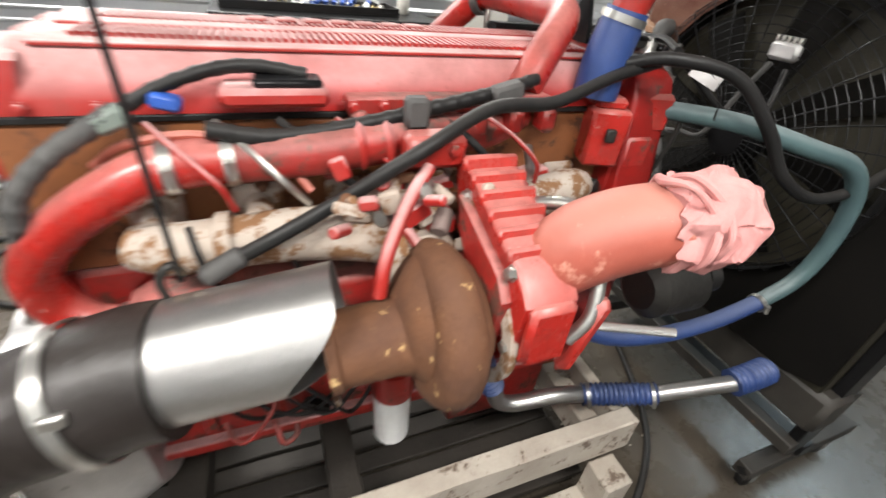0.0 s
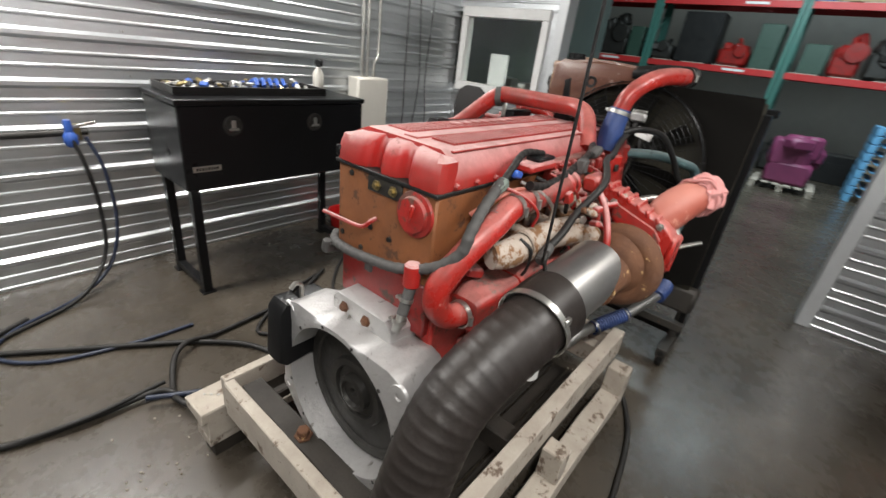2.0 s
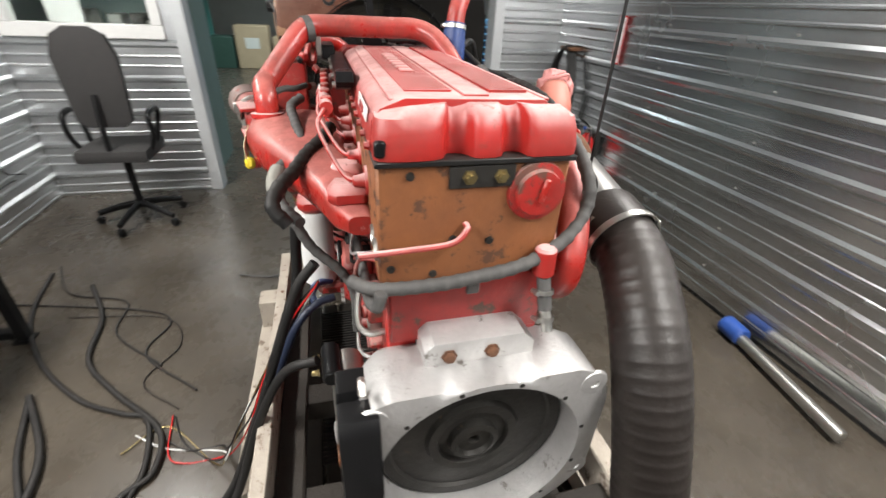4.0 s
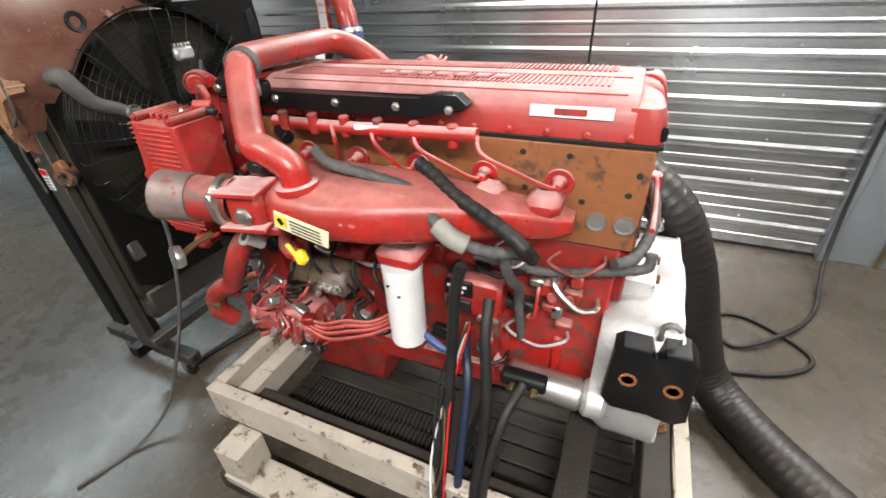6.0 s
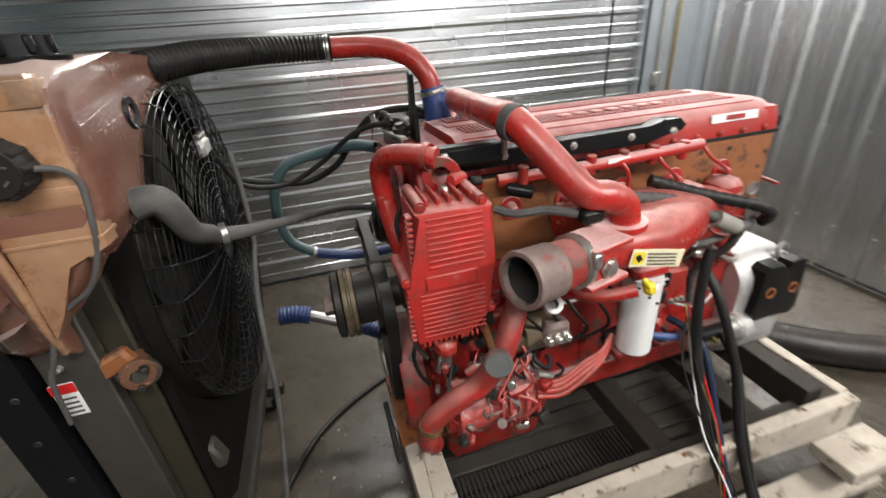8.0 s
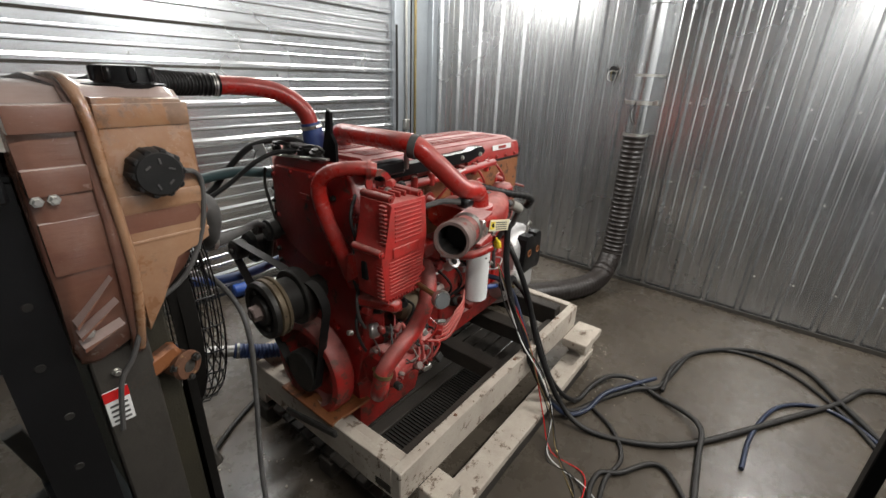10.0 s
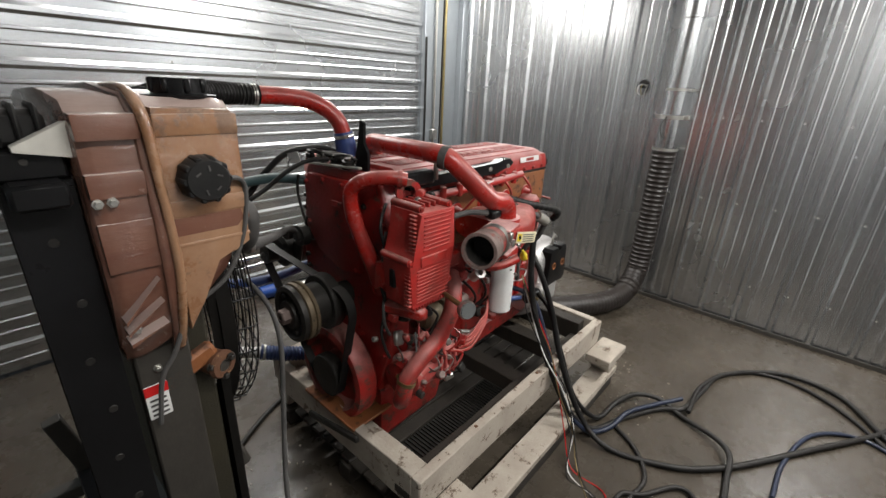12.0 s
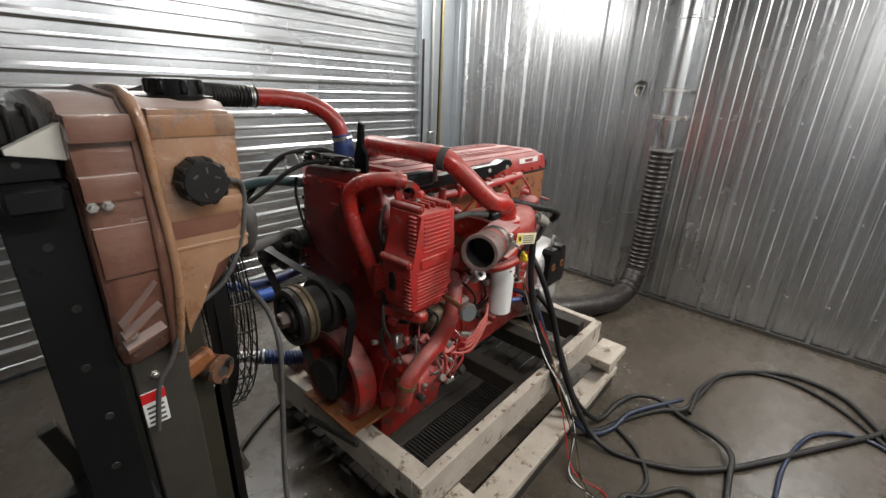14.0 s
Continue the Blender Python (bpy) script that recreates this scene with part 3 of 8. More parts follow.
part("pan_rail", span(mesh(), (0.15, -0.215, 0.545), (1.30, 0.225, 0.572), 0.004), RED_DUSTY, block, "oil pan flange, dusty")
for i in range(14):
    part("flange_bolt", bolt(mesh(), (0.2 + i * 0.08, 0.210, 0.545), (0, 0, -1), 0.007), IRON, block)
bm = mesh()
loft(bm, [(0.90, -0.17, 0.21, 0.44, 0.55), (0.945, -0.165, 0.205, 0.25, 0.55), (1.27, -0.16, 0.20, 0.225, 0.55), (1.295, -0.15, 0.19, 0.27, 0.55)], 20, 6)
loft(bm, [(0.17, -0.17, 0.20, 0.46, 0.55), (0.90, -0.17, 0.21, 0.44, 0.55)], 20, 7)
part("oil_pan", bm, RED, engine, "red pressed oil pan")

# --- flywheel housing
def housing_edge(a):
    c, s = math.cos(a), math.sin(a)
    r = 1 / max(abs(c) / 0.305, abs(s) / (0.262 if s > 0 else 0.298))
    return min(r, 0.352) if s > 0 else min(r, 0.305 + 0.05 * (1 + s) ** 2)


bm = mesh()
FZ, FN = 0.662, 56
rings = []
for x, f in ((-0.040, 0.252), (-0.040, 0.268), (-0.034, None), (0.10, None), (0.16, 0.9), (0.16, 0.10)):
    ring = []
    for i in range(FN):
        a = 2 * math.pi * i / FN
        r = housing_edge(a) if f is None else (f if f < 0.5 else f * housing_edge(a))
        ring.append(bm.verts.new((x, r * math.cos(a), FZ + r * math.sin(a))))
    rings.append(ring)
ring = [bm.verts.new((0.065, 0.252 * math.cos(2 * math.pi * i / FN), FZ + 0.252 * math.sin(2 * math.pi * i / FN))) for i in range(FN)]
for a, b in zip([ring, *rings], rings):
    for i in range(FN):
        bm.faces.new((a[i], a[(i + 1) % FN], b[(i + 1) % FN], b[i]))
housing = part("flywheel_housing", bm, CAST_ALU, engine, "pale cast aluminium flywheel housing", smooth=50)
for y, z in ((0.255, 0.875), (-0.255, 0.875), (0.272, 0.56), (-0.272, 0.56)):
    bm = lathe(mesh(), (-0.030, y, z), (-1, 0, 0), [(0, 0.036), (0.008, 0.033), (0.010, 0.012), (0.004, 0.010)], 14)
    part("corner_boss", bm, CAST_ALU, housing)
for i in range(12):
    a = 2 * math.pi * (i + 0.5) / 12
    part("threaded_hole", lathe(mesh(), (-0.0405, 0.261 * math.cos(a), FZ + 0.261 * math.sin(a)), (-1, 0, 0), [(0, 0.0065), (0.001, 0.006)], 8), IRON, housing)
bm = lathe(mesh(), (0.05, 0, FZ), (-1, 0, 0), [(0, 0.246), (0.008, 0.244), (0.008, 0.216), (0.0, 0.21), (0.006, 0.125), (0.020, 0.118), (0.020, 0.095), (0.006, 0.09), (0.010, 0.066), (0.030, 0.062), (0.034, 0.048), (0.022, 0.044), (0.022, 0.016), (0.005, 0.014)], 48)
part("flywheel", bm, IRON, engine, "oily dark flywheel with turned rings")
bm = mesh()
prism(bm, [(-0.13, 0.905), (-0.13, 0.955), (-0.10, 0.985), (0.11, 0.985), (0.13, 0.965), (0.13, 0.905)], "yz", 0.045, 0.155, 0.006)
tab = part("housing_flange", bm, CAST_ALU, engine, "oily housing flange with rusty bolts")
for y in (0.075, -0.025):
    part("rusty_bolt", bolt(mesh(), (0.045, y, 0.948), (-1, 0, 0), 0.013, 0.012), RUST, tab)
part("rear_plate", span(mesh(), (0.125, -0.175, 0.93), (0.155, 0.195, 1.10), 0.006), RED_DARK, engine, "oily red rear gear plate")

# --- front gear cover, damper, pulleys and belt
bm = prism(mesh(), [(-0.232, 1.390), (-0.215, 1.435), (-0.18, 1.455), (0.20, 1.462), (0.255, 1.41), (0.285, 1.22), (0.285, 0.76), (0.22, 0.56), (-0.20, 0.56), (-0.27, 0.80), (-0.275, 1.10), (-0.245, 1.25)], "yz", 1.225, 1.335, 0.012)
gear_case = part("gear_case", bm, RED_DARK, engine, "oily dark red gear case")
bm = prism(mesh(), [(-0.195, 1.385), (-0.165, 1.42), (0.07, 1.425), (0.13, 1.37), (0.165, 1.23), (0.145, 1.08), (0.02, 1.06), (-0.12, 1.11), (-0.190, 1.19)], "yz", 1.335, 1.362, 0.008)
part("front_plate", bm, RED_DARK, gear_case, "flat red front cover plate")
part("cast_mark", box(mesh(), (1.363, 0.02, 1.33), (0.004, 0.06, 0.022), 0.002), RED, gear_case, "small raised foundry mark")
for y, z in ((-0.175, 1.385), (-0.06, 1.410), (0.06, 1.41), (0.125, 1.34), (0.15, 1.22), (-0.172, 1.22), (0.125, 1.09)):
    part("cover_bolt", bolt(mesh(), (1.362, y, z), (1, 0, 0), 0.008), RED_DARK, gear_case)
bm = lathe(mesh(), (1.335, 0.02, 0.60), (1, 0, 0), [(0, 0.19), (0.02, 0.212), (0.085, 0.214), (0.098, 0.205), (0.100, 0.176), (0.070, 0.168), (0.045, 0.150), (0.045, 0.085), (0.10, 0.08), (0.10, 0.03), (0.11, 0.02)], 48)
damper = part("crank_damper", bm, RED, engine, "large dished red vibration damper")
part("drive_pulley", lathe(mesh(), (1.412, 0.02, 0.60), (1, 0, 0), [(0, 0.085), (0.006, 0.09), (0.045, 0.09), (0.05, 0.085)], 32), IRON, damper)
bm = lathe(mesh(), (1.335, 0.03, 0.955), (1, 0, 0), [(0, 0.05), (0.085, 0.052), (0.085, 0.108), (0.092, 0.112), (0.130, 0.112), (0.135, 0.108), (0.135, 0.085), (0.215, 0.085)], 36)
hub = part("fan_hub", bm, IRON, engine, "dark fan drive hub")
part("brass_ring", lathe(mesh(), (1.530, 0.03, 0.950), (1, 0, 0), [(0, 0.102), (0.004, 0.113), (0.016, 0.114), (0.019, 0.107), (0.024, 0.107), (0.027, 0.114), (0.040, 0.112), (0.043, 0.104), (0.043, 0.05)], 40, False), TAN_IRON, hub, "dull tan ring")
part("hub_face", lathe(mesh(), (1.573, 0.03, 0.950), (1, 0, 0), [(0, 0.098), (0.004, 0.110), (0.022, 0.108), (0.028, 0.094), (0.018, 0.086), (0.014, 0.060), (0.030, 0.054), (0.030, 0.03)], 40), IRON, hub)
part("hub_nut", lathe(mesh(), (1.590, 0.03, 0.950), (1, 0, 0), [(0, 0.040), (0.012, 0.040), (0.014, 0.030), (0.040, 0.029), (0.044, 0.024), (0.044, 0.012), (0.030, 0.010)], 6), DULL_ALLOY, hub, "steel shaft nut")
for k in range(4):
    a = 0.5 + k * math.pi / 2
    part("hub_bolt", bolt(mesh(), (1.586, 0.03 + 0.072 * math.cos(a), 0.950 + 0.072 * math.sin(a)), (1, 0, 0), 0.009, 0.012), IRON, hub)


def belt_run(circles, x, width, thick):
    """A belt round circles (y, z, r) taken in order, outside all of them."""
    line = []
    n = len(circles)
    for i, (y, z, r) in enumerate(circles):
        p, q = circles[i - 1], circles[(i + 1) % n]
        a0 = math.atan2(z - p[1], y - p[0]) - math.pi / 2
        a1 = math.atan2(q[1] - z, q[0] - y) - math.pi / 2
        while a1 < a0:
            a1 += 2 * math.pi
        k = max(2, int((a1 - a0) / 0.25))
        line += [(y + r * math.cos(a0 + (a1 - a0) * j / k), z + r * math.sin(a0 + (a1 - a0) * j / k)) for j in range(k + 1)]
    bm = mesh()
    c = (sum(p[0] for p in line) / len(line), sum(p[1] for p in line) / len(line))
    loops = []
    for y, z in line:
        d = Vector((y - c[0], z - c[1])).normalized() * thick
        loops.append([bm.verts.new((x, y, z)), bm.verts.new((x + width, y, z)), bm.verts.new((x + width, y + d.x, z + d.y)), bm.verts.new((x, y + d.x, z + d.y))])
    for a, b in zip(loops, loops[1:] + loops[:1]):
        for j in range(4):
            bm.faces.new((a[j], a[(j + 1) % 4], b[(j + 1) % 4], b[j]))
    return bm


part("drive_belt", belt_run([(0.02, 0.60, 0.091), (0.115, 0.95, 0.085), (-0.41, 1.020, 0.042)], 1.422, 0.036, 0.006), RUBBER, engine, "black ribbed drive belt")
bm = lathe(mesh(), (1.405, -0.41, 1.020), (1, 0, 0), [(0, 0.038), (0.004, 0.042), (0.055, 0.042), (0.06, 0.036), (0.06, 0.012), (0.072, 0.012)], 24)
alt = part("alternator", lathe(mesh(), (1.24, -0.41, 1.020), (1, 0, 0), [(0, 0.05), (0.02, 0.075), (0.14, 0.078), (0.155, 0.06)], 24), IRON, engine, "dark alternator")
part("alternator_pulley", bm, IRON, alt)
for y, z, r in ((-0.22, 1.145, 0.045), (-0.33, 1.13, 0.032)):
    bm = lathe(mesh(), (1.34, y, z), (1, 0, 0), [(0, r * 0.4), (0.02, r * 0.4), (0.02, r), (0.055, r), (0.055, r * 0.6), (0.065, r * 0.4)], 22)
    part("idler_pulley", bm, IRON, engine, "small dark idler pulley")
bm = box(mesh(), (1.345, -0.20, 1.15), (0.03, 0.16, 0.06), 0.012, (18, 0, 0))
box(bm, (1.345, -0.33, 1.02), (0.03, 0.06, 0.14), 0.012, (-20, 0, 0))
part("tensioner_bracket", bm, IRON, engine, "oily tensioner bracket")

# --- pipes over the top
pts = [(0.884, 0.476, 1.292), (0.896, 0.477, 1.335), (0.945, 0.482, 1.366), (1.00, 0.468, 1.382), (1.068, 0.395, 1.472), (1.108, 0.338, 1.528), (1.126, 0.265, 1.536), (1.128, 0.05, 1.536), (1.122, -0.045, 1.535), (1.085, -0.105, 1.515), (1.03, -0.148, 1.468), (0.975, -0.182, 1.405)]
pipe = part("crossover_pipe", tube(mesh(), pts, 0.0355, 18, 5), RED_CLEAN, engine, "chipped glossy red crossover pipe")
part("pipe_clamp", lathe(mesh(), (1.106, 0.345, 1.522), (0.35, -0.9, 0.15), [(0, 0.037), (0, 0.043), (0.026, 0.043), (0.026, 0.037)], 24, False), LOOM, pipe, "grey padded pipe clamp")
part("clamp_strut", box(mesh(), (1.118, 0.30, 1.478), (0.012, 0.02, 0.075), 0.003), ZINC, pipe)
part("pipe_flange", lathe(mesh(), (0.884, 0.476, 1.278), (0.1, 0, 1), [(0, 0.052), (0.014, 0.052), (0.016, 0.040)], 20), RED_DUSTY, pipe)
part("clamp_block", box(mesh(), (1.20, 0.27, 1.450), (0.17, 0.05, 0.05), 0.008), BLACK, engine, "black plastic bracket with a bolt")
part("bolt", bolt(mesh(), (1.27, 0.296, 1.455), (0, 1, 0), 0.009), ZINC, engine)
bm = tube(mesh(), [(1.150, -0.212, 1.545), (1.165, -0.222, 1.60), (1.200, -0.248, 1.648), (1.262, -0.282, 1.682), (1.35, -0.315, 1.697), (1.452, -0.336, 1.700)], 0.034, 18)
outlet = part("coolant_outlet_pipe", bm, RED_CLEAN, engine, "glossy red coolant outlet pipe")
bm = tube(mesh(), [(1.136, -0.205, 1.40), (1.140, -0.205, 1.47), (1.152, -0.213, 1.56)], [0.046, 0.046, 0.040], 18)
boot = part("silicone_boot", bm, BLUE_HOSE, engine, "blue silicone hose boot")
ring_clamp((1.149, -0.211, 1.545), (0.2, -0.1, 1), 0.041, 0.014, ZINC, boot)
bm = tube(mesh(), [(1.452, -0.336, 1.700), (1.56, -0.335, 1.704), (1.69, -0.27, 1.708), (1.82, -0.13, 1.706), (1.92, 0.00, 1.690)], 0.036, 16, 8, 0.016, 0.0025)
hose = part("top_hose", bm, RUBBER, engine, "black corrugated top hose")
ring_clamp((1.465, -0.337, 1.700), (1, -0.1, 0), 0.037, 0.014, ZINC, hose)
vent = part("vent_pipe", tube(mesh(), [(1.300, 0.335, 1.468), (1.345, 0.300, 1.475), (1.395, 0.235, 1.462), (1.412, 0.185, 1.420), (1.410, 0.180, 1.355), (1.402, 0.200, 1.285), (1.388, 0.225, 1.215), (1.366, 0.252, 1.130), (1.345, 0.262, 1.05)], [0.024, 0.024, 0.025, 0.026, 0.026, 0.026, 0.028, 0.031, 0.034], 18), RED_CLEAN, engine, "curved red vent pipe")
ring_clamp((1.318, 0.322, 1.471), (1, -0.9, 0.1), 0.028, 0.014, RED, vent, "red pipe clamp")
bm = lathe(mesh(), (1.290, 0.335, 1.425), (0.35, 0.9, 0), [(-0.007, 0.045), (0.007, 0.045), (0.007, 0.024), (-0.007, 0.024), (-0.007, 0.045)], 22, False)
part("lifting_eye", bm, RED, engine, "red lifting eye")
bm = prism(mesh(), [(0.05, 1.46), (0.13, 1.46), (0.13, 1.53), (0.105, 1.56), (0.112, 1.63), (0.088, 1.64), (0.078, 1.56), (0.06, 1.51)], "yz", 1.285, 1.297, 0.002)
part("front_bracket", bm, BLACK, engine, "black upright bracket")
part("flat_bar", box(mesh(), (1.345, -0.02, 1.468), (0.02, 0.30, 0.008), 0.002, (3, 0, 6)), ZINC, engine, "bright flat bar")
part("fitting_block", box(mesh(), (1.30, -0.05, 1.49), (0.06, 0.16, 0.03), 0.01), IRON, engine, "dark fittings on the gear case")

part("paper_tag", box(mesh(), (1.352, -0.275, 1.462), (0.003, 0.070, 0.042), 0, (14, 10, 8)), WHITE, engine, "small white paper tag", smooth=0)
part("tag_wire", tube(mesh(), [(1.345, -0.225, 1.478), (1.350, -0.255, 1.474), (1.356, -0.315, 1.44), (1.360, -0.325, 1.38)], 0.0018, 6), RUBBER, engine)
for k, (x, y, r) in enumerate(((1.325, -0.20, 0.016), (1.335, -0.165, 0.012), (1.320, -0.125, 0.018), (1.335, -0.08, 0.013), (1.322, -0.03, 0.017), (1.300, 0.01, 0.013), (1.318, 0.045, 0.022))):
    part("dark_fitting", lathe(mesh(), (x, y, 1.468), (0.2, 0.15 * (-1) ** k, 1), [(0, r * 1.3), (0.008, r * 1.3), (0.008, r), (0.026, r), (0.028, r * 0.6), (0.036, r * 0.55)], 14), (IRON, BLACK, ZINC)[k % 3], engine)
part("vent_line", tube(mesh(), [(1.318, -0.21, 1.492), (1.338, -0.14, 1.505), (1.326, -0.06, 1.496), (1.312, 0.02, 1.505), (1.300, 0.07, 1.49)], 0.009, 8), RUBBER, engine, "black rubber line over the gear case")
part("fine_chain", tube(mesh(), [(1.362, -0.235, 1.40), (1.366, -0.245, 1.33), (1.360, -0.232, 1.25), (1.35, -0.21, 1.16)], 0.006, 8), IRON, engine)
for k in range(11):
    a = k / 10
    part("case_flange_bolt", bolt(mesh(), (1.336, -0.215 - 0.028 * math.sin(a * 3.1), 1.37 - 0.54 * a), (1, 0, 0), 0.0085, 0.013), IRON, gear_case)
    part("case_flange_bolt", bolt(mesh(), (1.336, 0.262 + 0.012 * math.sin(a * 3.1), 1.36 - 0.60 * a), (1, 0, 0), 0.0085, 0.013), RED_DARK, gear_case)
rr = random.Random(41)
for k in range(60):
    x, y, z = rr.uniform(1.02, 1.36), rr.uniform(0.33, 0.455), rr.uniform(0.60, 0.83)
    mat = rr.choice((RED, DULL_ALLOY, ZINC, IRON, RED_FIN, RED_DARK, RUBBER))
    if k % 3 == 0:
        part("pipe_union", rod(mesh(), (x, y - 0.03, z), (x + rr.uniform(-0.02, 0.03), y, z + rr.uniform(-0.02, 0.02)), rr.uniform(0.007, 0.018), 10, 0.003), mat, engine)
    elif k % 3 == 1:
        part("small_bracket", box(mesh(), (x, y - 0.02, z), (rr.uniform(0.02, 0.06), rr.uniform(0.02, 0.04), rr.uniform(0.012, 0.04)), 0.005, (rr.uniform(-30, 30), rr.uniform(-30, 30), rr.uniform(-30, 30))), mat, engine)
    else:
        part("small_line", tube(mesh(), [(x, y - 0.05, z), (x + 0.01, y, z + 0.01), (x + rr.uniform(-0.06, 0.06), y + 0.01, z + rr.uniform(0.02, 0.08)), (x + rr.uniform(-0.06, 0.06), y - 0.04, z + 0.10)], rr.uniform(0.003, 0.006), 6), mat, engine)
for k in range(44):
    x, y, z = rr.uniform(1.18, 1.40), rr.uniform(0.27, 0.40), rr.uniform(0.86, 1.42)
    mat = rr.choice((RED, RED_DARK, RED_FIN, IRON, ZINC, RED, RUBBER))
    if k % 2:
        part("pipe_union", rod(mesh(), (x, y, z), (x + rr.uniform(0.0, 0.04), y + rr.uniform(-0.01, 0.03), z + rr.uniform(-0.02, 0.02)), rr.uniform(0.007, 0.016), 10, 0.003), mat, engine)
    else:
        part("small_bracket", box(mesh(), (x, y, z), (rr.uniform(0.02, 0.05), rr.uniform(0.02, 0.05), rr.uniform(0.015, 0.06)), 0.006, (rr.uniform(-20, 20), rr.uniform(-20, 20), rr.uniform(-20, 20))), mat, engine)
for k in range(5):
    z = 1.33 - 0.10 * k
    part("harness_wire", tube(mesh(), [(1.36, 0.30, z + 0.06), (1.405, 0.325 + 0.012 * (k % 2), z), (1.398, 0.335, z - 0.07), (1.37, 0.33, z - 0.13)], 0.006, 8), (RUBBER, LOOM)[k % 2], engine)

# --- intake side
rows = [(0.965, 0.28, 0.53, 1.185, 1.285), (0.92, 0.26, 0.54, 1.170, 1.292), (0.80, 0.25, 0.540, 1.160, 1.290), (0.70, 0.245, 0.505, 1.150, 1.285), (0.60, 0.24, 0.45, 1.145, 1.275), (0.50, 0.23, 0.385, 1.142, 1.255), (0.40, 0.22, 0.335, 1.142, 1.235), (0.31, 0.21, 0.30, 1.142, 1.215), (0.268, 0.205, 0.265, 1.148, 1.195)]
plenum = part("intake_manifold", loft(mesh(), rows, 24, 3.2), RED_CLEAN, engine, "tapered red intake manifold")
for i in range(5):
    part("runner", box(mesh(), (0.34 + i * 0.14, 0.255, 1.225), (0.085, 0.10, 0.06), 0.02), RED_DUSTY, plenum)
part("warning_label", box(mesh(), (0.838, 0.5455, 1.214), (0.152, 0.003, 0.046), 0.001, (0, -12, 0)), plain("label_paper", (0.62, 0.56, 0.38), 0.5), plenum, "cream warning label with a yellow corner")
part("label_corner", box(mesh(), (0.892, 0.5475, 1.226), (0.030, 0.002, 0.030), 0, (0, -12, 0)), YELLOW, plenum)
part("label_sign", box(mesh(), (0.892, 0.549, 1.226), (0.012, 0.002, 0.018), 0, (0, 33, 0)), RUBBER, plenum)
for k in range(4):
    part("print_bar", box(mesh(), (0.825, 0.5475, 1.223 - k * 0.009), (0.085, 0.002, 0.0035), 0, (0, -12, 0)), LOOM, plenum)
bm = box(mesh(), (1.00, 0.515, 1.245), (0.10, 0.10, 0.105), 0.016, (0, 0, 14))
box(bm, (0.99, 0.50, 1.180), (0.11, 0.09, 0.03), 0.008, (0, 0, 14))
for dz in (-0.045, 0.045):
    box(bm, (1.00, 0.530, 1.245 + dz), (0.12, 0.105, 0.014), 0.003, (0, 0, 14))
throttle = part("throttle_body", bm, RED_DUSTY, engine, "dusty red intake throttle body")
part("throttle_nut", bolt(mesh(), (0.985, 0.566, 1.232), (-0.2, 1, 0), 0.017, 0.012), ZINC, throttle)
axis = Vector((0.95, 0.31, 0.08)).normalized()
c0 = Vector((1.040, 0.532, 1.250))
part("throat", lathe(mesh(), c0, axis, [(0, 0.053), (0.095, 0.056), (0.10, 0.060)], 28, False), RED, throttle)
bm = lathe(mesh(), c0 + axis * 0.095, axis, [(0, 0.060), (0.075, 0.062), (0.082, 0.064), (0.088, 0.062), (0.088, 0.052), (0.03, 0.050), (-0.05, 0.048)], 32)
part("inlet_ring", bm, DULL_ALLOY, throttle, "open grey intake ring")
# black disc and lining paint the shade inside the open inlet
part("throat_shade", lathe(mesh(), c0 + axis * 0.095, axis, [(0.0, 0.0475), (0.002, 0.0475)], 24), RUBBER, throttle, "black disc painting the shade deep in the inlet")
part("throat_shade", lathe(mesh(), c0 + axis * 0.05, axis, [(0, 0.0472), (0.060, 0.0488), (0.118, 0.0505), (0.118, 0.0500), (0.060, 0.0482), (0, 0.0468)], 28, False), RUBBER, throttle, "bore lining blackened for the shade inside")
part("v_band", lathe(mesh(), c0 + axis * 0.012, axis, [(0, 0.055), (0.004, 0.063), (0.018, 0.063), (0.022, 0.055)], 28, False), ZINC, throttle, "zinc plated band clamp")
part("band_bolt", box(mesh(), c0 + axis * 0.022 + Vector((-0.02, 0.055, 0.025)), (0.02, 0.022, 0.036), 0.004), ZINC, throttle)
part("sensor", box(mesh(), (0.985, 0.475, 1.325), (0.055, 0.05, 0.035), 0.008), BLACK, engine, "black plastic pressure sensor")
part("sensor_lead", tube(mesh(), [(1.01, 0.47, 1.33), (1.07, 0.43, 1.335), (1.13, 0.40, 1.325), (1.17, 0.36, 1.33)], 0.011, 8), LOOM, engine)

# --- oil module with cooling fins, facing the intake side
bm = prism(mesh(), [(1.395, 1.405), (1.228, 1.400), (1.225, 1.265), (1.238, 1.135), (1.290, 1.085), (1.415, 1.085), (1.430, 1.24), (1.400, 1.285)], "xz", 0.36, 0.492, 0.01)
module = part("breather_module", bm, RED_FIN, engine, "finned red breather housing")
for k in range(9):
    part("face_fin", box(mesh(), (1.313, 0.4935, 1.388 - k * 0.0135), (0.122, 0.0035, 0.0060), 0.0012), RED_FIN, module)
for k in range(10):
    part("face_fin", box(mesh(), (1.325, 0.4935, 1.214 - k * 0.0122), (0.150, 0.0035, 0.0055), 0.0012), RED_FIN, module)
for k in range(24):
    part("fin_tooth", box(mesh(), (1.406 + (0.016 if k > 10 else 0), 0.476, 1.398 - k * 0.0130), (0.012, 0.026, 0.0050), 0.001), RED_FIN, module)
for k in range(13):
    part("fin_tooth", box(mesh(), (1.245 + k * 0.0130, 0.476, 1.080), (0.0050, 0.026, 0.012), 0.001), RED_FIN, module)
